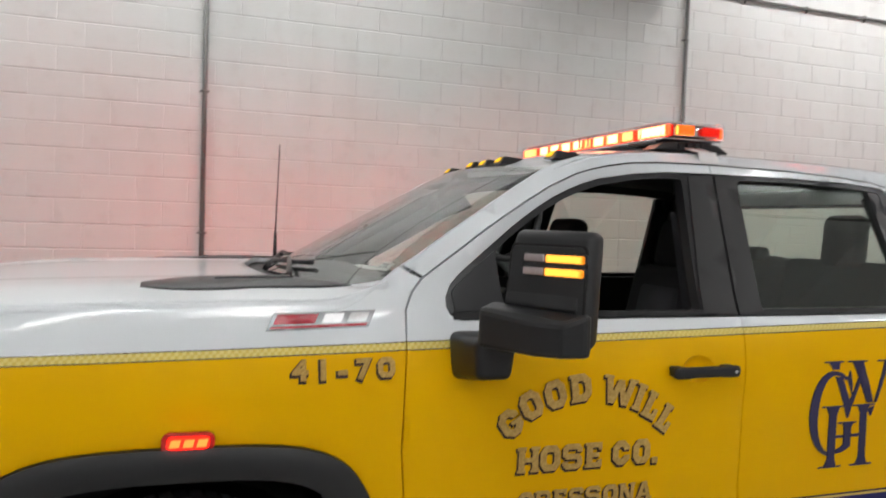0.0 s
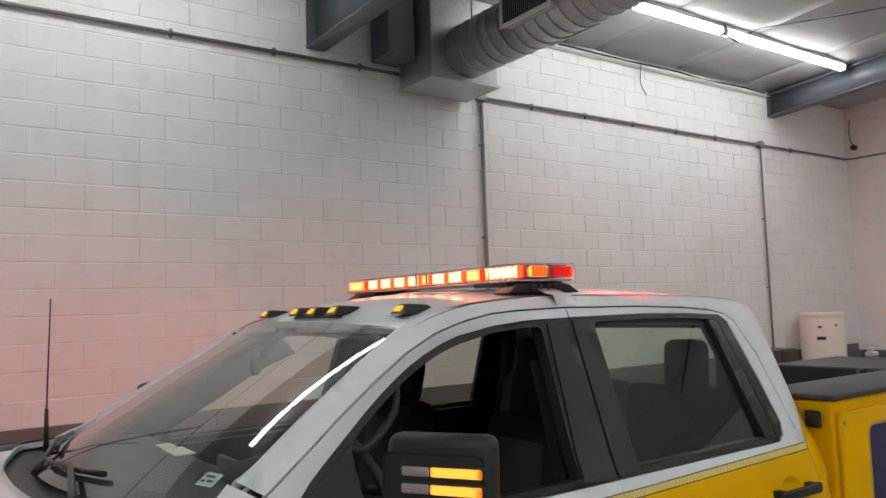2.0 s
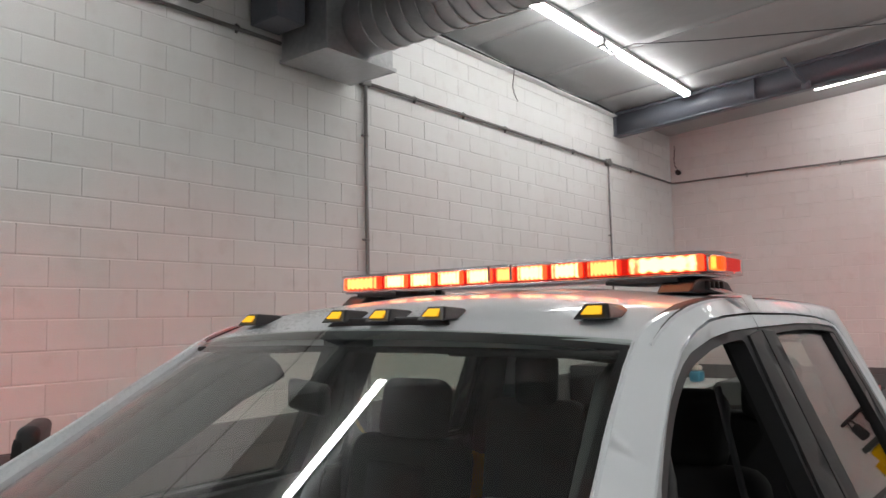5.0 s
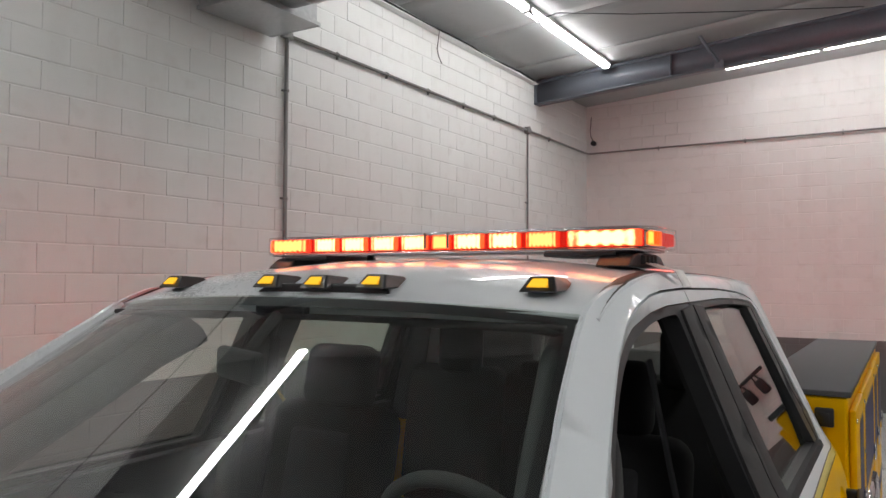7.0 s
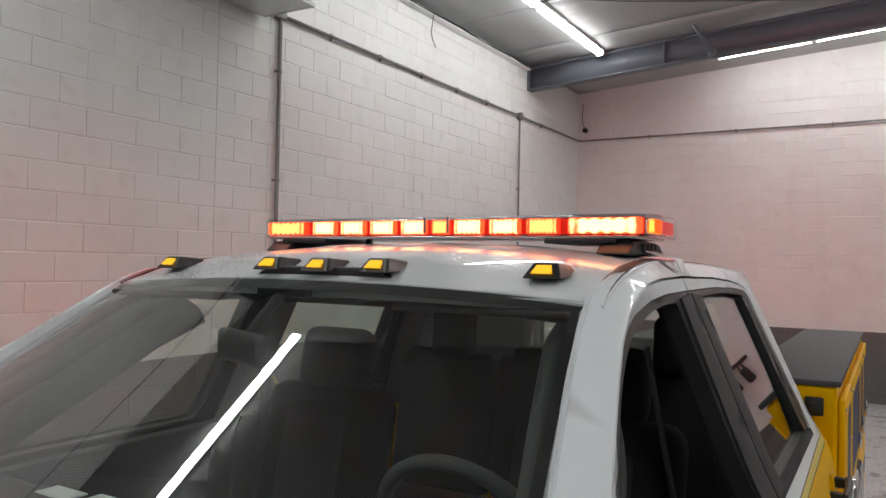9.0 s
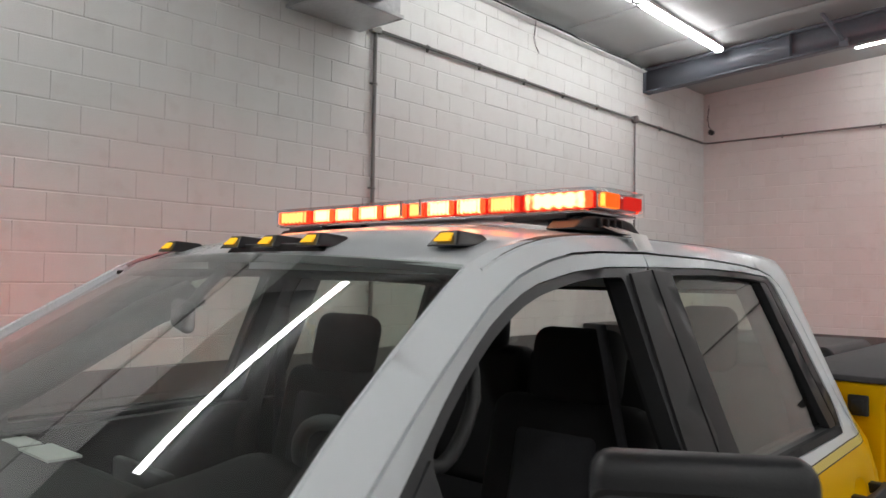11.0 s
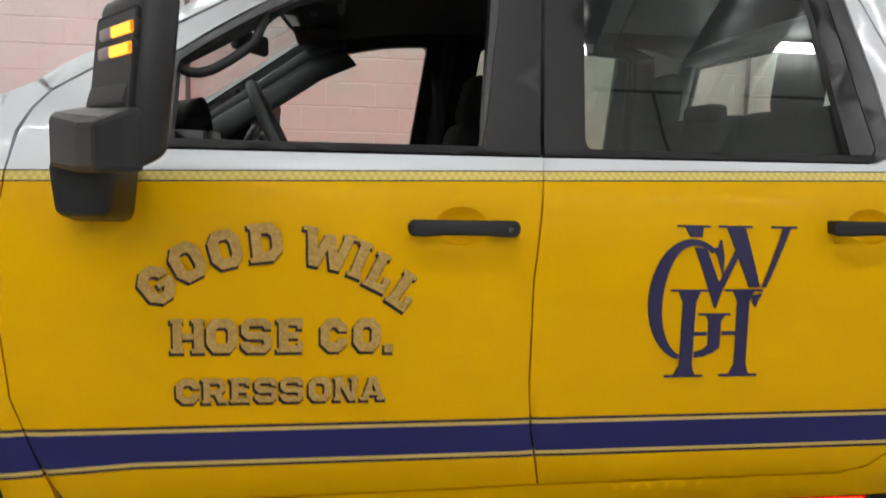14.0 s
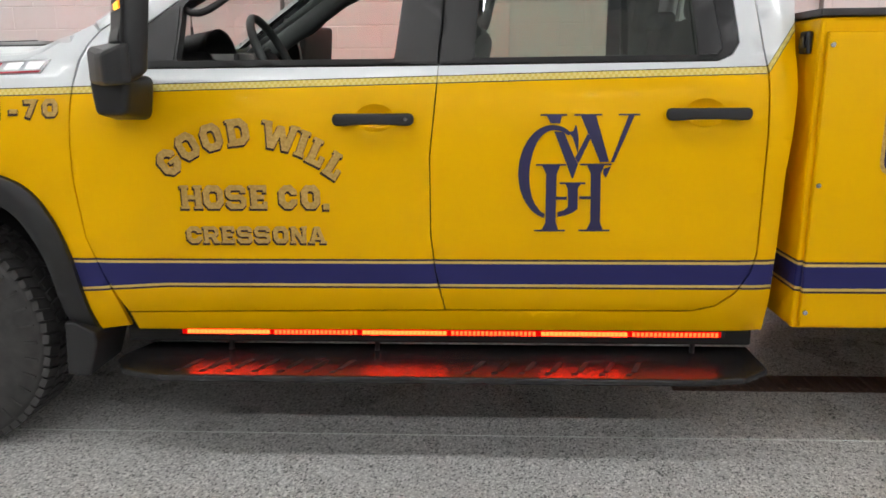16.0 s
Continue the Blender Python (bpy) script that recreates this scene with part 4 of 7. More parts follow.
def handle_bar(x0, x1, yc, zc, m=None, n=30, k=16):
    """A pull bar, bowed outwards, with rounded ends and a finger hollow under its middle."""
    bm, rings = bmesh.new(), []
    for i in range(n + 1):
        u = 0.5 - 0.5 * math.cos(i / n * math.pi)
        e = min(1.0, min(u, 1 - u) / 0.06)
        full = max(0.18, (1 - (1 - e) ** 2) ** 0.5)
        hollow = 0.0035 * math.exp(-((u - 0.5) / 0.27) ** 6)
        yb = yc - 0.0075 * (1 - (2 * u - 1) ** 2)
        ring = []
        for j in range(k):
            a = j / k * math.tau
            ca, sa = math.cos(a), math.sin(a)
            p = lambda c: math.copysign(abs(c) ** 0.6, c)
            ring.append(bm.verts.new((x0 + (x1 - x0) * u, yb + 0.0115 * full * p(ca), zc + 0.0195 * full * p(sa) + (hollow if sa < -0.3 else 0))))
        rings.append(ring)
    for a, b in zip(rings, rings[1:]):
        for j in range(k):
            bm.faces.new((a[j], a[(j + 1) % k], b[(j + 1) % k], b[j]))
    bm.faces.new(rings[0][::-1])
    bm.faces.new(rings[-1])
    if m is not None:
        bmesh.ops.transform(bm, verts=bm.verts[:], matrix=m)
    bmesh.ops.recalc_face_normals(bm, faces=bm.faces[:])
    return bm


AXLE_F, AXLE_R, TYRE = -1.83, 2.25, 0.42

for flip in (False, True):
    part("cab_side", skin_bm(inset(cab_line, 0.0036), thick=0.016, step=0.045, mirror=flip), PAINT, truck)
    # inner frame, coloured black to paint the shade in the door gaps
    inner = [(-1.255, 1.30), (-1.228, 1.395), (-1.155, 1.470), (-0.90, 1.640), (-0.64, 1.800), (-0.50, 1.862), (-0.37, 1.902), (0.05, 1.94), (0.8, 1.925), (0.985, 1.86), (1.06, 1.45), (1.06, 0.7), (0.9, 0.53), (-1.12, 0.52), (-1.23, 0.9)]
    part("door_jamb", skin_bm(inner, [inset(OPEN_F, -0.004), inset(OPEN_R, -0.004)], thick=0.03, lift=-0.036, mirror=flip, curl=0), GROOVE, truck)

    door = part("front_door", skin_bm(inset(front_door_line, 0.0022), [cup_line(-0.2025, 1.210)], thick=0.03, mirror=flip), PAINT, truck)
    ap = [(-0.062, 1.868), (0.044, 1.878), (-0.002, 1.388), (-0.140, 1.388)]
    part("window_trim", skin_bm(inset(WIN_F, 0.001), [rounded(OPEN_F, 0.022)], thick=0.05, lift=-0.004, mirror=flip), SATIN_BLACK, door)
    part("pillar_cover", skin_bm(ap, thick=0.012, lift=0.004, mirror=flip, curl=0.002), GREY_APPLIQUE, door, "dark smooth pillar cover")
    part("belt_seal", skin_bm([(-1.055, 1.376), (0.0, 1.380), (0.0, 1.398), (-1.05, 1.396)], thick=0.02, lift=0.006, mirror=flip), SEAL_RUBBER, door)
    part("sail_panel", skin_bm([(-1.045, 1.40), (-1.045, 1.455), (-1.01, 1.488), (-0.882, 1.580), (-0.882, 1.40)], thick=0.01, lift=0.003, mirror=flip), BLACK_PLASTIC, door)
    part("door_card", skin_bm([(-1.18, 0.60), (-1.18, 1.36), (0.0, 1.375), (-0.01, 0.60)], thick=0.05, lift=-0.075, mirror=flip, curl=0), TRIM_DARK, door)
    if flip:
        g = part("window_pane", skin_bm(inset(OPEN_F, -0.016), thick=0.004, lift=-0.028, mirror=flip, curl=0, surface=pane_y), GLASS_CLEAR, door)
        g.visible_shadow = False

    rdoor = part("rear_door", skin_bm(inset(rear_door_line, 0.0022), [cup_line(0.855, 1.221)], thick=0.03, mirror=flip), PAINT, truck)
    ap = [(0.054, 1.878), (0.152, 1.872), (0.112, 1.392), (0.008, 1.388)]
    part("window_trim", skin_bm(inset(WIN_R, 0.001), [rounded(OPEN_R, 0.030)], thick=0.05, lift=-0.004, mirror=flip), SATIN_BLACK, rdoor)
    part("pillar_cover", skin_bm(ap, thick=0.012, lift=0.004, mirror=flip, curl=0.002), GREY_APPLIQUE, rdoor, "dark smooth pillar cover")
    part("belt_seal", skin_bm([(0.01, 1.380), (0.90, 1.385), (0.915, 1.402), (0.01, 1.398)], thick=0.02, lift=0.006, mirror=flip), SEAL_RUBBER, rdoor)
    part("quarter_post", skin_bm([(0.815, 1.850), (0.862, 1.848), (0.872, 1.84), (0.920, 1.42), (0.905, 1.404), (0.845, 1.402)], thick=0.03, lift=-0.006, mirror=flip), SATIN_BLACK, rdoor)
    part("door_card", skin_bm([(0.02, 0.60), (0.02, 1.375), (0.92, 1.38), (1.0, 1.3), (1.0, 0.75), (0.85, 0.60)], thick=0.05, lift=-0.075, mirror=flip, curl=0), TRIM_DARK, rdoor)
    g = part("window_pane", skin_bm(inset(OPEN_R, -0.020), thick=0.004, lift=-0.026, mirror=flip, curl=0, surface=pane_y), GLASS_TINT, rdoor, "tinted glass")
    g.visible_shadow = False

    for x0, x1, d in ((-0.334, -0.071, door), (0.722, 0.988, rdoor)):
        # handle bar on two feet over a shallow cup
        zc = 1.208 if d is door else 1.219
        xm = (x0 + x1) / 2
        ys = side(xm, zc)
        m = Matrix.Translation((0, 2 * MID, 0)) @ Matrix.Diagonal((1, -1, 1, 1)) if flip else None
        h = part("door_handle", handle_bar(x0, x1, ys - 0.037, zc, m), BLACK_PLASTIC, d, "black pull handle")
        for fx in (x0 + 0.012, x1 - 0.052):
            part("foot", box_bm(fx, fx + 0.04, ys - 0.03, ys + 0.006, zc - 0.016, zc + 0.016, 0.005, m=m), BLACK_PLASTIC, h)
        bm = bmesh.new()
        skin(bm, cup_line(xm, zc + 0.002, 1.02), thick=0.004, step=0.016, mirror=flip, curl=0, surface=lambda x, z: side(x, z) + 0.003 + 0.024 * max(0.0, 1 - ((x - xm) / 0.062) ** 2 - ((z - zc - 0.002) / 0.044) ** 2) ** 0.6)
        part("handle_cup", bm, PAINT, d, "scooped handle recess")
        if d is door:
            bm = bmesh.new()
            cyl(bm, (x1 - 0.026, ys - 0.044, zc), (x1 - 0.026, ys - 0.0535, zc), 0.0062, seg=12)
            if m is not None:
                bmesh.ops.transform(bm, verts=bm.verts[:], matrix=m)
            part("lock", bm, CHROME, h)

    # front wing with the wheel arch cut out of it
    wing = [(-2.62, 0.62), (-2.62, 1.10), (-2.58, 1.30), (-2.50, 1.375), (-2.2, 1.402), (-1.8, 1.415), (-1.40, 1.423), (-1.32, 1.452), (-1.253, 1.490), (-1.196, 1.527), (-1.143, 1.4965), (-1.178, 1.455), (-1.203, 1.4035), *CUT_FRONT[:-1][::-1][:5], (-1.14, 0.59), (-1.118, 0.47), (AXLE_F + 0.60, 0.455), *arch(1.0)[1:][::-1], (AXLE_F - 0.62, 0.50)]
    part("front_wing", skin_bm(inset(wing, 0.0022), thick=0.025, mirror=flip), PAINT, truck)
    flare = arch(1.0) + arch(0.855)[::-1]
    part("arch_flare", skin_bm(flare, thick=0.07, step=0.04, lift=0.028, mirror=flip, curl=0.014), BLACK_PLASTIC, truck, "black plastic wheel arch flare")
    bm = bmesh.new()
    m = Matrix.Translation((0, 2 * MID, 0)) @ Matrix.Diagonal((1, -1, 1, 1)) if flip else Matrix()
    prism(bm, [(-1.295, 0.50), (-1.225, 0.46), (-1.222, 0.42), (-1.262, 0.295), (-1.345, 0.30), (-1.335, 0.50)], "y", 0.01, 0.26, 0.008)
    bmesh.ops.transform(bm, verts=bm.verts[:], matrix=m)
    part("mud_flap", bm, BLACK_PLASTIC, truck)

    # the bottom sill
    bm = bmesh.new()
    prism(bm, [(0.10, 0.455), (0.10, 0.40), (0.40, 0.36), (0.45, 0.55), (0.14, 0.56)], "x", -1.15, 1.10, 0.01)
    bmesh.ops.transform(bm, verts=bm.verts[:], matrix=m)
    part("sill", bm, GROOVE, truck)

# badge on the wing: a slanted silver plate carrying a red and two grey shapes
def plate(pts, lift, thick=0.003):
    """Points given along and up the badge's own slanted axes."""
    return skin_bm([(-1.612 + 0.290 * a + 0.026 * b, 1.352 + 0.008 * a + 0.046 * b) for a, b in pts], thick=thick, step=0.03, lift=lift, curl=0.0005)


badge = part("wing_badge", plate([(0, 0), (1, 0), (1, 1), (0, 1)], 0.0035), BADGE_SILVER, truck, "slanted silver and red badge plate")
part("red_block", plate([(0.04, 0.34), (0.44, 0.34), (0.44, 0.88), (0.04, 0.88)], 0.0055), RED_ENAMEL, badge)
part("red_bar", plate([(0.03, 0.10), (0.97, 0.10), (0.97, 0.24), (0.03, 0.24)], 0.0052), RED_ENAMEL, badge)
for a in (0.51, 0.76):
    part("grey_block", plate([(a, 0.34), (a + 0.19, 0.34), (a + 0.19, 0.88), (a, 0.88)], 0.0050), BADGE_GREY, badge)

# warning lamp over the front wheel
wl = part("wing_lamp", skin_bm(rounded([(-1.878, 1.046), (-1.744, 1.044), (-1.740, 1.096), (-1.874, 1.098)], 0.022), thick=0.03, step=0.02, lift=0.016), RED_LENS, truck, "small red warning lamp")
part("lens", skin_bm(rounded([(-1.862, 1.056), (-1.757, 1.055), (-1.755, 1.086), (-1.860, 1.088)], 0.012), thick=0.006, step=0.02, lift=0.021), RED_LAMP, wl, "glowing red lens")
for a in (-1.856, -1.822, -1.788):
    part("led", skin_bm([(a, 1.062), (a + 0.024, 1.062), (a + 0.029, 1.081), (a + 0.005, 1.081)], thick=0.003, step=0.02, lift=0.0235, curl=0), RED_STRIP, wl)

# ---- lettering on the driver's doors
front_door = bpy.data.objects["front_door"]
rear_door = bpy.data.objects["rear_door"]


def stroke(pts, w, closed=False):
    """The mitred four-sided pieces of a pen line."""
    pts = [Vector(p) for p in pts]
    n, edges = len(pts), []
    for k, p in enumerate(pts):
        a = (p - pts[k - 1]).normalized() if closed or k else None
        b = (pts[(k + 1) % n] - p).normalized() if closed or k < n - 1 else None
        a, b = a or b, b or a
        t = (a + b).normalized()
        nrm = Vector((-t.y, t.x)) * (w / 2 / max(0.35, t.dot(a)))
        edges.append((p - nrm, p + nrm))
    return [[edges[k][0], edges[(k + 1) % n][0], edges[(k + 1) % n][1], edges[k][1]] for k in range(n if closed else n - 1)]


def glyph(ch, w, h, g=0.0):
    """A block capital with cut corners and slab ends, w wide and h high; g fattens it."""
    t, s = 0.26 * h, 0.06 * h
    a, c = t / 2, 0.17 * h
    out = []

    def rect(x0, x1, y0, y1):
        out.append([(x0 - g, y0 - g), (x1 + g, y0 - g), (x1 + g, y1 + g), (x0 - g, y1 + g)])

    def slant(x0, y0, x1, y1, tw):
        out.append([(x0 - tw / 2 - g, y0 - g), (x0 + tw / 2 + g, y0 - g), (x1 + tw / 2 + g, y1 + g), (x1 - tw / 2 - g, y1 + g)])

    def line(pts, tw=t, closed=False):
        out.extend(stroke(pts, tw + 2 * g, closed))

    def stem(x, tw=t, foot=True, top=True):
        rect(x, x + tw, 0, h)
        for on, y in ((foot, 0), (top, 0.88 * h)):
            if on:
                rect(x - s, x + tw + s, y, y + 0.12 * h)
    bow = [(w - a, 0.60 * h), (w - a, h - a - c), (w - a - c, h - a), (a + c, h - a), (a, h - a - c), (a, a + c), (a + c, a), (w - a - c, a), (w - a, a + c)]
    if ch in "O0":
        line([(a, a + c), (a, h - a - c), (a + c * 0.75, h - a), (w - a - c * 0.75, h - a), (w - a, h - a - c), (w - a, a + c), (w - a - c * 0.75, a), (a + c * 0.75, a)], t, True)
    elif ch == "C":
        line(bow + [(w - a, 0.40 * h)])
    elif ch == "G":
        line(bow + [(w - a, 0.50 * h)])
        rect(w * 0.50, w + s * 0.4, 0.38 * h, 0.52 * h)
    elif ch == "D":
        line([(s + a, a), (w - a - c, a), (w - a, a + c), (w - a, h - a - c), (w - a - c, h - a), (s + a, h - a)], t, True)
        rect(0, s + a, 0, 0.12 * h)
        rect(0, s + a, 0.88 * h, h)
    elif ch == "S":
        b, e = 0.105 * h, 0.10 * h
        line([(w - b, 0.68 * h), (w - b, h - b - e), (w - b - e, h - b), (b + e, h - b), (b, h - b - e), (b, 0.5 * h + e), (b + e, 0.5 * h), (w - b - e, 0.5 * h), (w - b, 0.5 * h - e), (w - b, b + e), (w - b - e, b), (b + e, b), (b, b + e), (b, 0.32 * h)], 0.215 * h)
    elif ch == "E":
        stem(s)
        for y0, y1, x in ((0.80 * h, h, w), (0.41 * h, 0.60 * h, w * 0.84), (0, 0.20 * h, w)):
            rect(s, x, y0, y1)
        rect(w - 0.15 * h, w, 0.69 * h, h)
        rect(w - 0.15 * h, w, 0, 0.31 * h)
    elif ch == "H":
        stem(s, t * 0.96)
        stem(w - s - t * 0.96, t * 0.96)
        rect(s + t, w - s - t, 0.40 * h, 0.58 * h)
    elif ch == "I":
        stem((w - t) / 2)
    elif ch == "L":
        stem(s)
        rect(s, w, 0, 0.20 * h)
        rect(w - 0.17 * h, w, 0, 0.44 * h)
    elif ch == "R":
        b, e = 0.10 * h, 0.13 * h
        stem(s, 0.24 * h)
        line([(s + b, h - b), (w - b - e - s, h - b), (w - b - s, h - b - e), (w - b - s, 0.45 * h + e), (w - b - e - s, 0.45 * h), (s + b, 0.45 * h)], 0.20 * h)
        slant(w - 0.20 * h, 0, w * 0.60, 0.42 * h, 0.25 * h)
        rect(w - 0.32 * h, w, 0, 0.12 * h)
    elif ch == "N":
        stem(s, 0.20 * h)
        stem(w - s - 0.20 * h, 0.20 * h, False)
        slant(w - s - 0.16 * h, 0, s + 0.12 * h, h, 0.26 * h)
    elif ch == "A":
        slant(0.17 * h, 0, w / 2 - 0.02 * h, h, 0.23 * h)
        slant(w - 0.17 * h, 0, w / 2 + 0.02 * h, h, 0.23 * h)
        rect(w * 0.3, w * 0.7, 0.20 * h, 0.36 * h)
        for x in (0, w - 0.36 * h):
            rect(x, x + 0.36 * h, 0, 0.12 * h)
    elif ch == "W":
        for x0, y0, x1, y1 in ((0.30 * w, 0, 0.13 * w, h), (0.30 * w, 0, 0.50 * w, 0.90 * h), (0.70 * w, 0, 0.50 * w, 0.90 * h), (0.70 * w, 0, 0.87 * w, h)):
            slant(x0, y0, x1, y1, 0.25 * h)
        for x in (0.12 * w, 0.88 * w):
            rect(x - 0.19 * h, x + 0.19 * h, 0.88 * h, h)
    else:
        rect(0, w, 0, h)
    return [[(x - w / 2, y) for x, y in p] for p in out]


def painted_glyph(ch, w, h, at, parent, turn=0.0):
    """One gold leaf capital with its dark drop edge; at is the middle of its foot."""
    for g, lift, mat, nm, dx, dz in ((0.0019, 0.0022, DARK_OUTLINE, "letter_edge", -0.0034, -0.0058), (0.0, 0.0044, GOLD, "letter", 0.0, 0.0)):
        bm = bmesh.new()
        for k, p in enumerate(glyph(ch, w, h, g)):
            prism(bm, p if area(p) > 0 else p[::-1], "z", -0.0006, 0.0006 + 0.00006 * k)
        bmesh.ops.transform(bm, verts=bm.verts[:], matrix=on_side(at[0] + dx, at[1] + dz, turn, lift))
        part(nm, bm, mat, parent)


def painted_digit(text, size, at, parent, turn=0.0, stretch=1.0):
    for bold, lift, mat, nm, dx, dz in ((size * 0.085, 0.0022, DARK_OUTLINE, "letter_edge", -0.0030, -0.0055), (size * 0.042, 0.0042, GOLD, "letter", 0.0, 0.0)):
        part(nm, lettering(text, size, on_side(at[0] + dx, at[1] + dz, turn, lift) @ Matrix.Diagonal((stretch, 1, 1, 1)), bold, 0.0006), mat, parent)


for ch, x, z, a, w in (("G", -0.888, 1.071, 36, 0.066), ("O", -0.8215, 1.123, 28, 0.066), ("O", -0.740, 1.152, 15, 0.066), ("D", -0.652, 1.168, 6, 0.069),
                       ("W", -0.513, 1.153, -12, 0.116), ("I", -0.439, 1.130, -22, 0.034), ("L", -0.391, 1.101, -27, 0.053), ("L", -0.336, 1.058, -34, 0.051)):
    up = Vector((-math.sin(radians(a)), math.cos(radians(a)))) * 0.043
    painted_glyph(ch, w * 1.06, 0.087, (x - up.x, z - up.y), front_door, a)
for ch, x, w in (("H", -0.8236, 0.073), ("O", -0.7494, 0.066), ("S", -0.6728, 0.065), ("E", -0.598, 0.057), ("C", -0.4973, 0.060), ("O", -0.4211, 0.061)):
    painted_glyph(ch, w * 1.03, 0.0795, (x, 0.914), front_door)
painted_glyph(".", 0.021, 0.020, (-0.3703, 0.911), front_door)
for ch, x, w in (("C", -0.8257, 0.0505), ("R", -0.7671, 0.0545), ("E", -0.7101, 0.044), ("S", -0.6523, 0.049), ("S", -0.5925, 0.051), ("O", -0.5292, 0.050), ("N", -0.4685, 0.055), ("A", -0.405, 0.059)):
    painted_glyph(ch, w * 1.03, 0.0590, (x, 0.7950), front_door)
wing_paint = bpy.data.objects["front_wing"]
for ch, x in (("4", -1.520), ("1", -1.457), ("-", -1.402), ("7", -1.343)):
    painted_digit(ch, 0.078, (x, 1.222), wing_paint, 1.0, 1.05)
painted_glyph("0", 0.050, 0.0575, (-1.276, 1.222), wing_paint, 1.0)


# the interlaced monogram: slanting strokes with serifs, a round bow, two stems with their joining bars
def slope(x0, x1, z0, x2, x3, z1):
    """A stroke whose upper edge runs from x0 to x1 at z0 and lower edge from x2 to x3 at z1."""
    return [(x2, z1), (x3, z1), (x1, z0), (x0, z0)]


def serif(x0, x1, z0, z1):
    return [(x0, z0), (x1, z0), (x1, z1), (x0, z1)]


def crescent(cx, cz, rx, rz, a0, a1, thick, n=22):
    out, inn = [], []
    for k in range(n + 1):
        t = k / n
        a = radians(a0 + (a1 - a0) * t)
        w = thick * math.sin(math.pi * (0.12 + 0.72 * t)) + 0.004
        out.append((cx + rx * math.cos(a), cz + rz * math.sin(a)))
        inn.append((cx + (rx - w) * math.cos(a), cz + (rz - w * 0.62) * math.sin(a)))
    return out + inn[::-1]


def column(x0, x1, z0, x2, x3, z1):
    """A stem that widens into its serifs; x0, x1 at the foot and x2, x3 at the head."""
    return [(x0 - 0.013, z0), (x1 + 0.011, z0), (x1 + 0.001, z0 + 0.026), (x3, z1 - 0.028), (x3 + 0.011, z1), (x2 - 0.013, z1), (x2, z1 - 0.028), (x0 - 0.001, z0 + 0.026)]


STROKES = [slope(0.353, 0.400, 1.2155, 0.3655, 0.396, 1.191), [(0.4375, 1.0145), (0.4415, 1.0145), (0.456, 1.063), (0.4465, 1.076), (0.409, 1.163), (0.378, 1.165)],
           [(0.4455, 1.0785), (0.4575, 1.0645), (0.4935, 1.1427), (0.4845, 1.1575)], slope(0.461, 0.509, 1.2155, 0.5257, 0.5541, 1.0675), slope(0.613, 0.631, 1.2155, 0.5604, 0.5705, 1.0665),
           serif(0.3329, 0.4175, 1.2145, 1.2195), serif(0.4409, 0.5284, 1.2145, 1.2195), serif(0.5813, 0.6484, 1.2145, 1.2195), [(0.547, 1.0165), (0.5616, 1.0522), (0.5385, 1.0453), (0.5375, 1.030)],
           crescent(0.372, 1.033, 0.108, 0.153, 56, 258, 0.0325), [(0.4545, 1.095), (0.456, 1.14), (0.4483, 1.184), (0.4445, 1.184), (0.4385, 1.166), (0.424, 1.162), (0.437, 1.146)],
           serif(0.3989, 0.4821, 0.9955, 1.0008), [(0.4282, 0.932), (0.4592, 0.932), (0.458, 0.98), (0.467, 0.9958), (0.418, 0.9958), (0.426, 0.98)],
           [(0.395, 0.8873), (0.42, 0.891), (0.445, 0.902), (0.4592, 0.9125), (0.4592, 0.9325), (0.4282, 0.9325), (0.4282, 0.919), (0.415, 0.908), (0.394, 0.902)],
           column(0.3574, 0.388, 0.8421, 0.3544, 0.3876, 1.0565), column(0.5041, 0.5331, 0.8430, 0.4984, 0.530, 1.0572),
           serif(0.3209, 0.4177, 1.056, 1.0608), serif(0.3201, 0.4207, 0.8375, 0.8424), serif(0.4631, 0.5628, 1.0568, 1.0616), serif(0.4656, 0.5662, 0.8380, 0.8432),
           serif(0.387, 0.4234, 0.9441, 0.9532), serif(0.4642, 0.5035, 0.9456, 0.9547)]
for k, p in enumerate(STROKES):
    part("emblem_stroke", skin_bm(p if area(p) > 0 else p[::-1], thick=0.006, step=0.05, lift=0.0040 + 0.0003 * (k % 5), curl=0), NAVY, rear_door)

# ---- bonnet, windscreen, roof, back panel


def bonnet_z(x, s):
    """Height of the bonnet; s runs from -1 to 1 across the truck."""
    z = 1.450 - 0.02 * (x + 1.4) ** 2 - 0.10 * max(0.0, -2.3 - x) ** 1.5
    crown = 0.022 * (1 - s * s) - 0.024 * abs(s) ** 14
    ridge = 0.010 * math.exp(-((abs(s) - 0.72) / 0.17) ** 4)
    corner = 0.058 * abs(s) ** 10 * min(1.0, max(0.0, (x + 1.44) / 0.18)) ** 1.5
    return z + crown + ridge + corner


def bonnet_rear(s):
    k = min(1.0, max(0.0, (abs(s) - 0.74) / 0.10))
    k = k * k * (3 - 2 * k)
    return (-1.395 - 0.19 * (1 - min(1.0, abs(s) * 1.05) ** 2.2)) * (1 - k) + (-1.568 + 0.312 * abs(s) ** 2.1) * k


def bonnet(u, v):
    s = 2 * v - 1
    rear = bonnet_rear(s)
    x = -2.62 + (rear + 2.62) * u
    half = 0.905 - 0.05 * max(0.0, -2.2 - x)
    return (x, MID + s * half, bonnet_z(x, s))


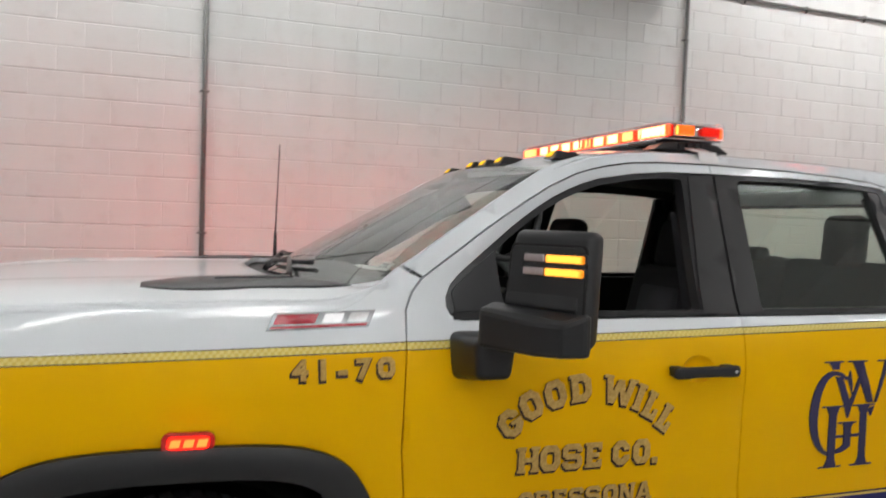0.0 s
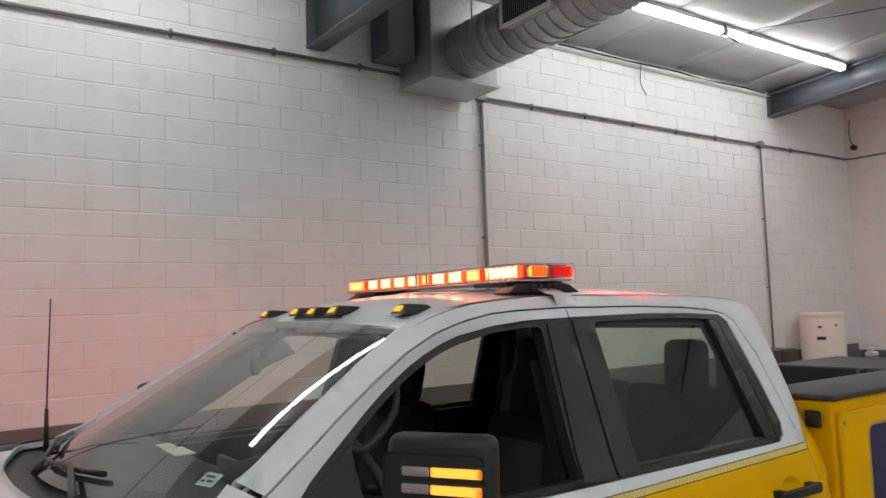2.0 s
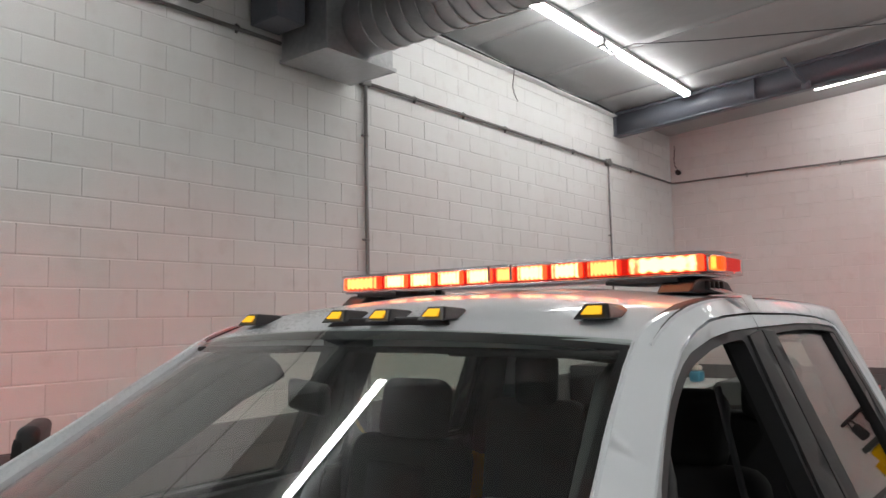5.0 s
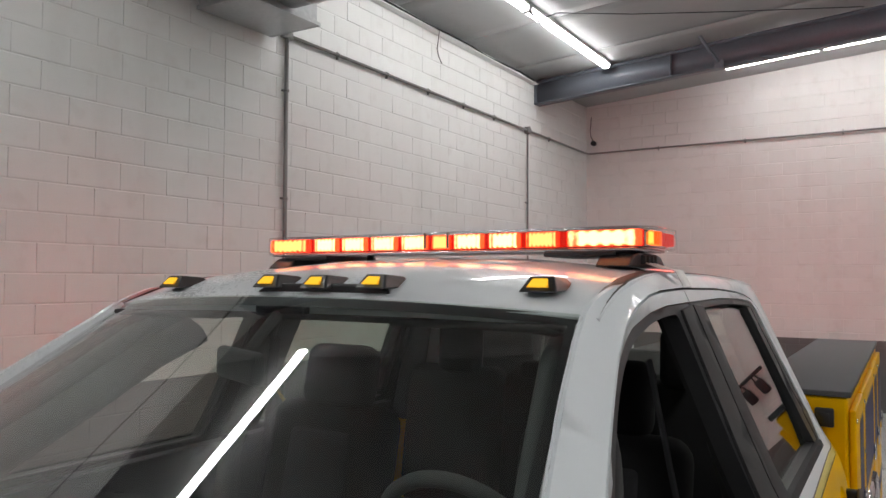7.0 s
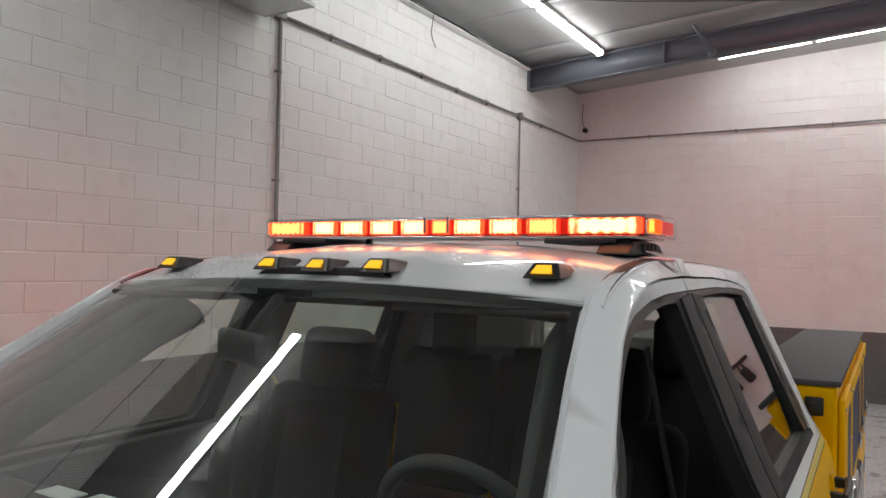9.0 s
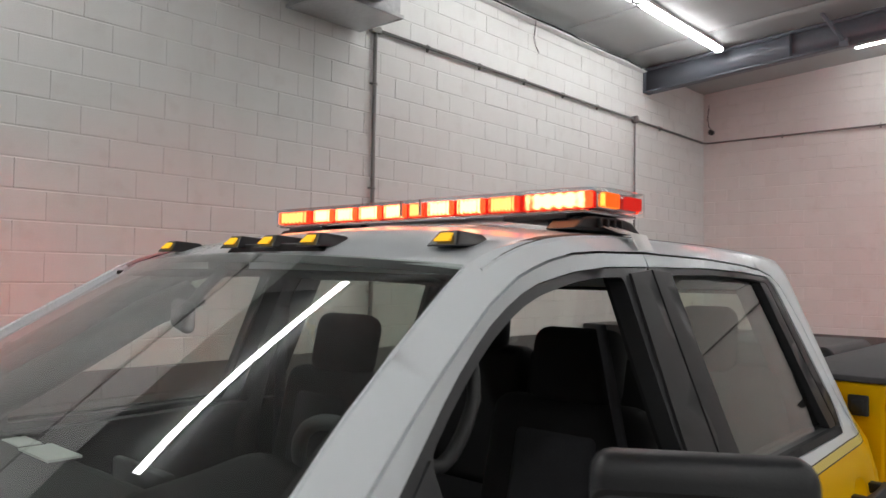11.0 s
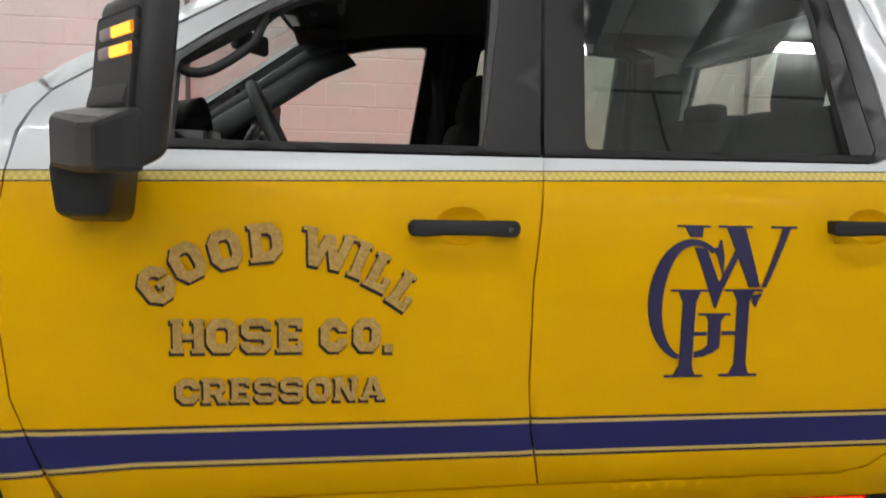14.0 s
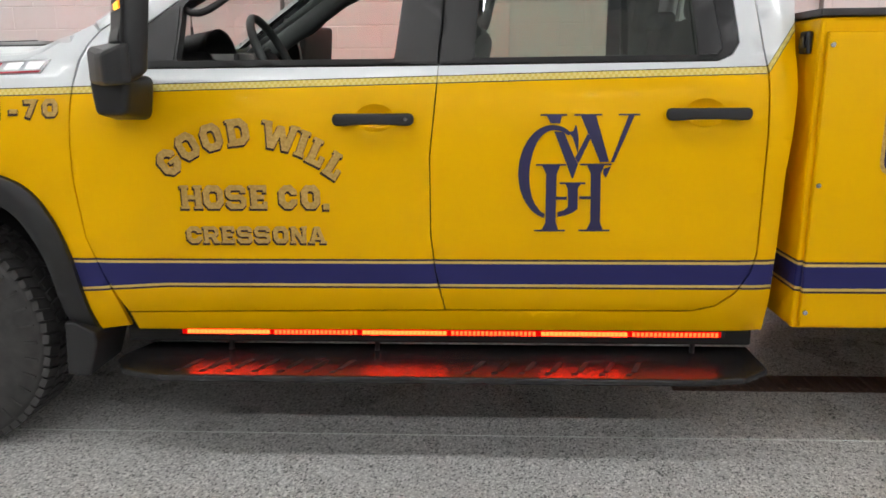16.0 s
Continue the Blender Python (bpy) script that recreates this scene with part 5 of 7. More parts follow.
bm = bmesh.new()
slab(bm, 30, 90, bonnet, (0, 0, -0.02))
hood = part("bonnet", bm, WHITE_PAINT, truck, "white painted bonnet")
for sgn in (1, -1):                                        # wing tops between bonnet and side skin
    def lip(u, v, sgn=sgn):
        x = -2.60 + 1.355 * u
        z0 = 1.405 + 0.080 * max(0.0, (x + 1.40) / 0.155) ** 1.3
        y0 = side(x, z0) + 0.004
        y1 = 0.113 + 0.05 * max(0.0, -2.2 - x)
        z1 = bonnet_z(x, 1.0) + 0.001
        y, z = y0 + (y1 - y0) * v, z0 + (z1 - z0) * math.sin(v * math.pi / 2)
        return (x, y if sgn > 0 else 2 * MID - y, z)
    bm = bmesh.new()
    slab(bm, 40, 6, lip, (0, 0, -0.02))
    part("wing_top", bm, WHITE_PAINT, truck)
    # black extractor scoop let into the bonnet, running back to its rear edge
    ys = 0.35 if sgn > 0 else 2 * MID - 0.35

    def scoop(u, v, ys=ys, sgn=sgn):
        w = 0.128 * math.sin(min(1.0, 0.06 + u * 2.0) * math.pi / 2) ** 0.6
        t = v - 0.5
        y = ys - sgn * 0.070 * (1 - min(1.0, u * 2.0)) + t * 2 * w
        s = (y - MID) / 0.905
        x = -1.945 + (bonnet_rear(s) - 0.006 + 1.945) * u
        edge = min(1.0, min(v, 1 - v) * 5, u * 8)
        return (x, y, bonnet_z(x, s) + 0.0015 + 0.007 * edge * (0.35 + 0.65 * u))
    bm = bmesh.new()
    slab(bm, 22, 14, scoop, (0, 0, -0.012))
    sc = part("scoop", bm, SATIN_BLACK, hood, "matt black extractor scoop")
    for k in range(1, 2):
        bm = bmesh.new()
        tube(bm, [tuple(Vector(scoop(u, 0.28 + 0.22 * k)) + Vector((0, 0, 0.0005))) for u in np.linspace(0.45, 0.97, 9)], 0.0035, 6)
        part("rib", bm, SATIN_BLACK, sc)


def ws_low(s):
    return Vector((-1.5024 + 0.2544 * (s * s + 0.002) ** 0.804, MID + s * 0.877, 1.458 - 0.004 * s ** 4))


def ws_top(s):
    return Vector((-0.6812 + 0.0762 * (s * s + 0.002) ** 0.784, MID + s * 0.69, 1.904 - 0.028 * s * s))


def screen(u, v, off=0.0):
    """The windscreen: curved across, and bowed a little up its height."""
    s = 2 * u - 1
    p = ws_low(s).lerp(ws_top(s), v)
    p.y = MID + s * (0.842 - 0.152 * v + 0.035 * (1 - min(1.0, v)) ** 6)
    bow = math.sin(min(1.0, max(0.0, v)) * math.pi) * (0.0268 * (1 - 1.128 * s ** 4) - 0.0211 * (1 - s * s))
    return tuple(p + Vector((-0.5, 0, 0.85)) * (bow + off))


bm = bmesh.new()
grid(bm, 60, 32, lambda u, v: screen(u, v))
ws = part("windscreen", bm, GLASS_FRONT, truck, "clear raked windscreen glass")
ws.visible_shadow = False
bm = bmesh.new()
grid(bm, 26, 2, lambda u, v: screen(u, 0.955 + 0.045 * v, -0.004))
grid(bm, 26, 2, lambda u, v: screen(u, 0.07 * v, -0.004))
grid(bm, 2, 14, lambda u, v: screen(0.022 * u, v, -0.0045))
grid(bm, 2, 14, lambda u, v: screen(1 - 0.022 * u, v, -0.0045))
part("glass_border", bm, SATIN_BLACK, ws, "black printed glass border")
for u in (-0.002, 1.002):                                   # painted pillar edge standing just over the glass
    bm = bmesh.new()
    tube(bm, [screen(u, v, 0.001) for v in np.linspace(0.10, 0.985, 26)], 0.0065, 8)
    part("pillar_edge", bm, WHITE_PAINT, truck)
for sgn in (0, 1):                                          # painted return from the pillar's crest down to the glass
    def crest(a, b, sgn=sgn):
        lo = Vector(screen(0.010, 0.02 + 0.94 * a, -0.003))
        x = max(-1.188, lo.x - 0.004)
        z = along(WS_EDGE, x)
        p = lo.lerp(Vector((x, side(x, z) + 0.004, z + 0.001)), b)
        return (p.x, 2 * MID - p.y if sgn else p.y, p.z)
    bm = bmesh.new()
    slab(bm, 40, 3, crest, (0.001, 0, -0.003))
    part("pillar_return", bm, WHITE_PAINT, truck)
for sgn in (0, 1):                                          # painted corner where wing, bonnet and pillar meet the glass
    def corner(a, b, sgn=sgn):
        u = -0.008 + 0.117 * a
        v = -0.014 + (0.014 + 0.122 * (1 - a) ** 1.6) * b
        return screen(1 - u if sgn else u, v, 0.0016 - 0.010 * max(0.0, 1 - a * 9))
    bm = bmesh.new()
    slab(bm, 18, 6, corner, (0.002, 0, -0.006))
    part("screen_corner", bm, WHITE_PAINT, ws)
# paper on the dash and stickers in the lower corner of the screen
bm = bmesh.new()
grid(bm, 3, 3, lambda u, v: screen(0.062 + 0.034 * u, 0.125 + 0.055 * v, -0.006))
st = part("sticker", bm, PAPER, ws, "pale inspection sticker")
bm = bmesh.new()
for k, (a, b, w) in enumerate(((0.067, 0.140, 0.013), (0.070, 0.158, 0.020), (0.083, 0.138, 0.008))):
    grid(bm, 1, 1, lambda u, v: screen(a + w * u, b + 0.009 * v, -0.0035))
part("sticker_mark", bm, SATIN_BLACK, st)


def roof(u, v):
    """The roof sheet: u from the windscreen to the back, v across."""
    s = 2 * v - 1
    a = abs(s)
    front = ws_top(s)
    x = (front.x - 0.004) + (1.175 - front.x) * u
    e = float(np.interp(x, [-0.605, -0.583, -0.535, -0.458, -0.35, -0.2, 0.0, 0.5, 0.85, 1.05, 1.15, 1.18], [1.868, 1.878, 1.897, 1.919, 1.938, 1.951, 1.960, 1.956, 1.942, 1.924, 1.898, 1.87]))
    half = MID - side(x, e) - 0.0
    crown = 0.042 * (1 - a ** 2.2) + 0.003
    rise = math.sin(min(1.0, (x + 0.72) / 0.55) * math.pi / 2) if x < -0.17 else 1.0
    return (x, MID + s * half, e + crown * (0.35 + 0.65 * rise) - (0.05 * max(0, u - 0.93) / 0.07 * (1 - a * 0.3)))


bm = bmesh.new()
slab(bm, 30, 30, roof, (0, 0, -0.022))
roof_ob = part("roof", bm, WHITE_PAINT, truck, "white painted roof sheet")
for sgn in (0.003, 0.975):
    bm = bmesh.new()
    slab(bm, 40, 3, lambda u, v: tuple(Vector(roof(0.002 + 0.955 * u, sgn + 0.022 * v)) + Vector((0, 0, 0.0025 - 0.004 * abs(v - 0.5)))), (0, 0, -0.006))
    part("roof_strip", bm, GREY_APPLIQUE, roof_ob, "dark strip in the roof groove")
for k in (0.3, 0.5, 0.7):
    bm = bmesh.new()
    slab(bm, 12, 3, lambda u, v: tuple(Vector(roof(0.22 + 0.7 * u, k - 0.05 + 0.1 * v)) + Vector((0, 0, 0.0045 * math.sin(v * math.pi) * min(1, u * 8, (1 - u) * 8) + 0.0006))), (0, 0, -0.004))
    part("roof_rib", bm, WHITE_PAINT, roof_ob)


def back(u, v):
    s = 2 * u - 1
    z = 0.55 + 1.33 * v
    x = float(np.interp(z, [0.46, 0.74, 1.02, 1.30, 1.465, 1.70, 1.84, 1.90], [1.128, 1.124, 1.128, 1.150, 1.163, 1.180, 1.178, 1.15]))
    half = MID - side(x, z) - 0.006
    return (x - 0.006 + 0.006 * (1 - s ** 4), MID + s * half, z)


# back of the cab with its window: sheet strips round the opening
def strip(u0, u1, v0, v1, nu, nv):
    return lambda bm: slab(bm, nu, nv, lambda u, v: back(u0 + (u1 - u0) * u, v0 + (v1 - v0) * v), (-0.03, 0, 0))


bm = bmesh.new()
for f in (strip(0, 1, 0, 0.64, 16, 6), strip(0, 1, 0.955, 1, 16, 2), strip(0, 0.085, 0.64, 0.955, 3, 4), strip(0.915, 1, 0.64, 0.955, 3, 4)):
    f(bm)
back_ob = part("cab_back", bm, PAINT, truck)
bm = bmesh.new()
grid(bm, 10, 4, lambda u, v: tuple(Vector(back(0.08 + 0.84 * u, 0.635 + 0.325 * v)) + Vector((-0.012, 0, 0))))
g = part("back_window", bm, GLASS_TINT, back_ob, "tinted back window glass")
g.visible_shadow = False
bm = bmesh.new()
for a, b, c, d in ((0.08, 0.92, 0.635, 0.652), (0.08, 0.92, 0.943, 0.960), (0.08, 0.095, 0.635, 0.96), (0.905, 0.92, 0.635, 0.96)):
    slab(bm, 4, 2, lambda u, v: tuple(Vector(back(a + (b - a) * u, c + (d - c) * v)) + Vector((0.004, 0, 0))), (-0.016, 0, 0))
part("back_window_frame", bm, SATIN_BLACK, back_ob)

# cowl, wipers, aerial
bm = bmesh.new()
slab(bm, 24, 3, lambda u, v: ((ws_low(1.62 * u - 0.81).x + 0.012) * (1 - v) + (-1.415 - 0.19 * (1 - min(1.0, abs(1.62 * u - 0.81) * 1.05) ** 2.2)) * v, MID + (1.62 * u - 0.81) * 0.90, 1.446 - 0.010 * math.sin(v * math.pi)), (0, 0, -0.03))
cowl = part("cowl_panel", bm, BLACK_PLASTIC, truck, "black plastic cowl under the windscreen")
for y0, y1, k in ((0.62, 1.12, 1), (1.22, 1.76, 1)):
    bm = bmesh.new()
    base = Vector((-1.50, y0 - 0.10, 1.455))
    pts = [tuple(Vector(screen(0.5 + (y - MID) / 1.83, 0.045 + 0.03 * (y1 - y) / 0.5, 0.018))) for y in np.linspace(y0, y1, 6)]
    tube(bm, pts, 0.009, 6)
    w = part("wiper", bm, SATIN_BLACK, truck, "black wiper blade")
    bm = bmesh.new()
    tube(bm, [tuple(base), tuple(base + Vector((0.02, 0.04, 0.02))), tuple(Vector(pts[2]) + Vector((-0.005, 0, 0.012))), tuple(Vector(pts[3]) + Vector((0, 0, 0.008)))], [0.014, 0.011, 0.008, 0.006], 6)
    part("arm", bm, SATIN_BLACK, w)
bm = bmesh.new()
cyl(bm, (-1.40, 1.66, 1.43), (-1.40, 1.66, 1.60), 0.011, 0.007, 10)
cyl(bm, (-1.40, 1.66, 1.60), (-1.39, 1.655, 2.02), 0.0035, 0.003, 8)
part("aerial", bm, SATIN_BLACK, truck, "thin black whip aerial")

# ---- roof marker lamps
def on_roof(x, y):
    best = min((abs(roof(i / 60, (y / (2 * MID)))[0] - x), i) for i in range(61))[1]
    s = (y - MID)
    r = roof(best / 60, 0.5 + 0.5 * s / 0.70)
    return r[2]


def marker(y, x):
    z = on_roof(x, y) - 0.010
    bm = bmesh.new()
    w = 0.044
    vs = [(x - 0.055, y - w, z), (x - 0.055, y + w, z), (x + 0.085, y + w * 0.8, z + 0.004), (x + 0.085, y - w * 0.8, z + 0.004),
          (x - 0.028, y - w * 0.62, z + 0.034), (x - 0.028, y + w * 0.62, z + 0.034), (x + 0.055, y + w * 0.5, z + 0.029), (x + 0.055, y - w * 0.5, z + 0.029)]
    v = [bm.verts.new(p) for p in vs]
    for f in ((3, 2, 1, 0), (4, 5, 6, 7), (0, 1, 5, 4), (1, 2, 6, 5), (2, 3, 7, 6), (3, 0, 4, 7)):
        bm.faces.new([v[i] for i in f])
    bmesh.ops.recalc_face_normals(bm, faces=bm.faces[:])
    bmesh.ops.bevel(bm, geom=bm.edges[:], offset=0.004, segments=2, affect="EDGES", profile=0.5)
    o = part("marker_lamp", bm, SATIN_BLACK, truck, "dark smoked cab marker lamp")
    a, b = Vector((x - 0.050, 0, z + 0.0095)), Vector((x - 0.034, 0, z + 0.0265))
    n = Vector((-0.034, 0, 0.027)).normalized() * 0.004
    bm = bmesh.new()
    q = [bm.verts.new(p) for p in ((a.x + n.x, y - 0.024, a.z + n.z), (a.x + n.x, y + 0.024, a.z + n.z), (b.x + n.x, y + 0.016, b.z + n.z), (b.x + n.x, y - 0.016, b.z + n.z))]
    f = bm.faces.new(q[::-1])
    r = bmesh.ops.extrude_face_region(bm, geom=[f])
    bmesh.ops.translate(bm, verts=[g for g in r["geom"] if isinstance(g, bmesh.types.BMVert)], vec=-n * 0.8)
    bmesh.ops.recalc_face_normals(bm, faces=bm.faces[:])
    part("amber_lens", bm, AMBER_MARK, o, "glowing amber lens")



for y in (0.45, 0.85, 1.02, 1.18, 2 * MID - 0.45):
    marker(y, -0.50 - 0.045 * (1 - ((y - MID) / 0.6) ** 2))
bm = bmesh.new()
zb = on_roof(-0.53, 1.02) - 0.032
prism(bm, [(0.785, zb), (1.245, zb), (1.215, zb + 0.020), (1.185, zb + 0.034), (0.855, zb + 0.034), (0.825, zb + 0.020)], "x", -0.572, -0.462, 0.005)
part("marker_base", bm, SATIN_BLACK, truck, "black tapered base under three marker lamps")

# ---- light bar on the roof
bar_x0, bar_x1, bar_y0, bar_y1, bar_z0, bar_z1 = -0.118, 0.185, 0.340, 1.685, 2.018, 2.080
lb = part("light_bar", join(box_bm(bar_x0 + 0.05, bar_x1 - 0.05, bar_y0 + 0.03, bar_y1 - 0.03, bar_z0 + 0.012, bar_z1 - 0.012, 0.003), box_bm(bar_x0 + 0.050, bar_x1 - 0.050, bar_y0 + 0.04, bar_y1 - 0.04, bar_z1 - 0.008, bar_z1 - 0.003, 0.002)), ALUMINIUM, truck, "low roof light bar with red flashing modules")
part("base_tray", box_bm(bar_x0 + 0.022, bar_x1 - 0.022, bar_y0 + 0.045, bar_y1 - 0.045, bar_z0 - 0.001, bar_z0 + 0.008, 0.003), ALUMINIUM, lb, "bright extruded base tray")
bm = bmesh.new()
prism(bm, rounded([(bar_x0, bar_y0 + 0.05), (bar_x0 + 0.05, bar_y0), (bar_x1 - 0.05, bar_y0), (bar_x1, bar_y0 + 0.05), (bar_x1, bar_y1 - 0.05), (bar_x1 - 0.05, bar_y1), (bar_x0 + 0.05, bar_y1), (bar_x0, bar_y1 - 0.05)], 0.03), "z", bar_z0 + 0.004, bar_z1, 0.004)
part("lens_cover", bm, LENS, lb, "clear lens cover").visible_shadow = False
for y in (0.932, 1.01):
    part("divider", box_bm(bar_x0 - 0.001, bar_x0 + 0.006, y - 0.003, y + 0.003, bar_z0 + 0.014, bar_z1 - 0.002), CONDUIT, lb)
spans = [(0.375, 0.575, RED_ON), (0.60, 0.695, RED_MID), (0.715, 0.81, RED_ON), (0.83, 0.925, RED_ON), (0.94, 1.0, RED_MID), (1.02, 1.11, RED_ON), (1.13, 1.225, RED_ON), (1.245, 1.34, RED_ON), (1.36, 1.455, RED_ON), (1.48, 1.65, RED_MID)]
# panels glow by themselves to imitate the modules' red light on the housing
for x in (bar_x0 + 0.046, bar_x1 - 0.046):
    part("reflector", box_bm(x - 0.003, x + 0.003, bar_y0 + 0.034, bar_y1 - 0.034, bar_z0 + 0.012, bar_z1 - 0.009, 0.001), RED_WELL, lb, "reflector behind the modules, glowing in place of their red light")
for a, b, m in spans:
    part("led_module", box_bm(bar_x0 + 0.022, bar_x0 + 0.040, a, b, bar_z0 + 0.013, bar_z1 - 0.008, 0.005), m, lb, "red glowing led module")
    part("led_module", box_bm(bar_x1 - 0.040, bar_x1 - 0.022, a, b, bar_z0 + 0.013, bar_z1 - 0.008, 0.005), m, lb, "red glowing led module")
for y0, y1 in ((bar_y0 + 0.010, bar_y0 + 0.028), (bar_y1 - 0.028, bar_y1 - 0.010)):
    part("end_module", box_bm(bar_x0 + 0.055, bar_x0 + 0.13, y0, y1, bar_z0 + 0.014, bar_z1 - 0.010, 0.005), AMBER_END, lb, "amber and red glowing end module")
    part("end_module", box_bm(bar_x1 - 0.13, bar_x1 - 0.055, y0, y1, bar_z0 + 0.016, bar_z1 - 0.012, 0.005), RED_WELL, lb, "red lit end module")
for k, y in enumerate((0.45, 2 * MID - 0.45)):
    sg = 1 if k == 0 else -1
    zr = on_roof(0.03, y)
    bm = bmesh.new()
    prism(bm, [(-0.135, zr - 0.002), (0.215, zr - 0.002), (0.16, zr + 0.03), (0.11, bar_z0 - 0.004), (-0.05, bar_z0 - 0.004), (-0.09, zr + 0.03)], "y", y - 0.055, y + 0.035, 0.006)
    f = part("mount_foot", bm, SATIN_BLACK, lb, "black mounting foot")
    for j in range(4):
        xx = -0.03 + j * 0.035
        part("fin", box_bm(xx, xx + 0.01, y - sg * 0.055 - 0.012, y - sg * 0.055 + 0.012, zr + 0.006, bar_z0 - 0.01, 0.003), SATIN_BLACK, f)
    part("foot_rail", box_bm(-0.10, 0.17, y - 0.01, y + 0.19 * sg, bar_z0 - 0.014, bar_z0 - 0.001, 0.003), SATIN_BLACK, f)
    bm = bmesh.new()                                             # white strap hooked over the roof edge
    yy = [y - sg * 0.05, y - sg * 0.10, y - sg * 0.135, y - sg * 0.155]
    zz = [zr + 0.012, on_roof(0.03, 0.36) + 0.004, 1.965, 1.925]
    slab(bm, 1, 3, lambda u, v: (0.0 + 0.085 * u, yy[round(v * 3)], zz[round(v * 3)] + 0.003), (0, 0, -0.004))
    part("strap", bm, WHITE_ENAMEL, f, "white mounting strap")
bm = bmesh.new()
tube(bm, [(-0.02, 1.28, bar_z0), (-0.03, 1.28, bar_z0 - 0.03), (-0.02, 1.27, on_roof(0, 1.27))], 0.012, 8)
part("cable", bm, SATIN_BLACK, lb)

# ---- door mirrors
def tow_mirror(flip):
    m = Matrix.Translation((0, 2 * MID, -0.03)) @ Matrix.Diagonal((1, -1, 1, 1)) if flip else Matrix()
    turn = Matrix.Translation((-0.829, -0.240, 0)) @ Matrix.Rotation(radians(32), 4, "Z") @ Matrix.Translation((-0.007, 0, 0))

    def add(name, bm, mat, parent, label="", local=True):
        bmesh.ops.transform(bm, verts=bm.verts[:], matrix=m @ turn if local else m)
        if flip:
            bmesh.ops.reverse_faces(bm, faces=bm.faces[:])
        return part(name, bm, mat, parent, label)
    bm = bmesh.new()
    box(bm, -0.085, -0.016, -0.106, 0.160, 1.334, 1.655, 0.026, 4)
    for v in bm.verts:                                           # leaner towards the top, wrapped at the outside
        k = (v.co.z - 1.335) / 0.32
        v.co.x += 0.035 * k * (1 if v.co.x < 0 else 0.2) + 0.30 * max(0, -v.co.y - 0.06) ** 1.3 * (1 if v.co.x < 0 else 0)
        v.co.y *= 1 - 0.06 * k
        v.co.z += 0.022 * max(0.0, (v.co.x + 0.06) / 0.05) * max(0.0, 1 - k * 6)
    head = add("door_mirror", bm, BLACK_PLASTIC, truck, "large black towing mirror")
    def lean(bm):
        for v in bm.verts:
            v.co.x += 0.035 * (v.co.z - 1.335) / 0.32
        return bm
    bm = bmesh.new()                                             # cap panel, edged by a groove
    prism(bm, rounded([(-0.086, 1.400), (0.150, 1.400), (0.146, 1.612), (-0.080, 1.612)], 0.016), "x", -0.0885, -0.060, 0.002)
    add("front_cover", lean(bm), BLACK_PLASTIC, head, "grey-black front cover")
    # black plate showing round the cover paints the groove's shade
    bm = bmesh.new()
    prism(bm, rounded([(-0.091, 1.394), (0.156, 1.394), (0.152, 1.618), (-0.085, 1.618)], 0.018), "x", -0.0862, -0.060)
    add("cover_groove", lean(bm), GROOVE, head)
    bm = bmesh.new()                                             # bumper lip along the panel's foot
    prism(bm, [(-0.080, 1.440), (-0.090, 1.442), (-0.0945, 1.450), (-0.0942, 1.458), (-0.0888, 1.484), (-0.080, 1.486)], "y", -0.070, 0.152, 0.003)
    add("cover_lip", lean(bm), BLACK_PLASTIC, head)
    for z in (1.544, 1.580):
        bm = bmesh.new()
        xs = -0.0887 + 0.035 * (z - 1.335) / 0.32
        box(bm, xs - 0.002, xs + 0.01, -0.087, 0.108, z - 0.0145, z + 0.0145, 0.004, 2)
        add("lamp_bezel", bm, SATIN_BLACK, head)
    for z in (1.580, 1.544):
        for a, b, mat, nm in ((-0.083, 0.036, AMBER, "amber_lamp"), (0.039, 0.104, AMBER_OFF, "clear_lamp")):
            bm = bmesh.new()
            xs = -0.0905 + 0.035 * (z - 1.335) / 0.32
            box(bm, xs - 0.004, xs + 0.01, a, b, z - 0.0105, z + 0.0105, 0.004, 2)
            add(nm, bm, mat, head, "glowing amber marker" if mat is AMBER else "clear marker lens")
    bm = bmesh.new()
    prism(bm, [(-0.060, -0.1085), (-0.086, -0.1085), (-0.128, -0.062), (-0.130, 0.02), (-0.118, 0.200), (-0.040, 0.200)], "z", 1.326, 1.440, 0.012)
    for v in bm.verts:                                           # top falls away to the front
        if v.co.z > 1.40:
            v.co.z -= 0.020 * max(0.0, (-0.085 - v.co.x) / 0.035)
    for v in bm.verts:
        k = (v.co.y + 0.07) / 0.295
        v.co.z -= 0.01 * k * (1 if v.co.z < 1.35 else 0) - 0.03 * max(0, k - 0.55)
        v.co.x -= 0.025 * k
    add("arm_housing", bm, BLACK_PLASTIC, head)
    bm = bmesh.new()
    box(bm, -0.017, -0.008, -0.088, 0.135, 1.47, 1.635, 0.004, 2)
    add("mirror_glass", bm, MIRROR_GLASS, head)
    bm = bmesh.new()
    box(bm, -0.018, -0.010, -0.072, 0.130, 1.365, 1.43, 0.004, 2)
    add("spotter_glass", bm, MIRROR_GLASS, head)
    bm = bmesh.new()
    box(bm, -1.085, -0.926, -0.155, 0.02, 1.209, 1.350, 0.024, 4)
    for v in bm.verts:
        if v.co.y < -0.08:
            v.co.z += 0.02 if v.co.z < 1.27 else 0
            v.co.x += 0.02 if v.co.x < -1.0 else -0.01
        if v.co.z < 1.27:
            v.co.x += 0.008 if v.co.x < -1.0 else -0.010
    add("mirror_foot", bm, BLACK_PLASTIC, head, "", False)


tow_mirror(False)
tow_mirror(True)

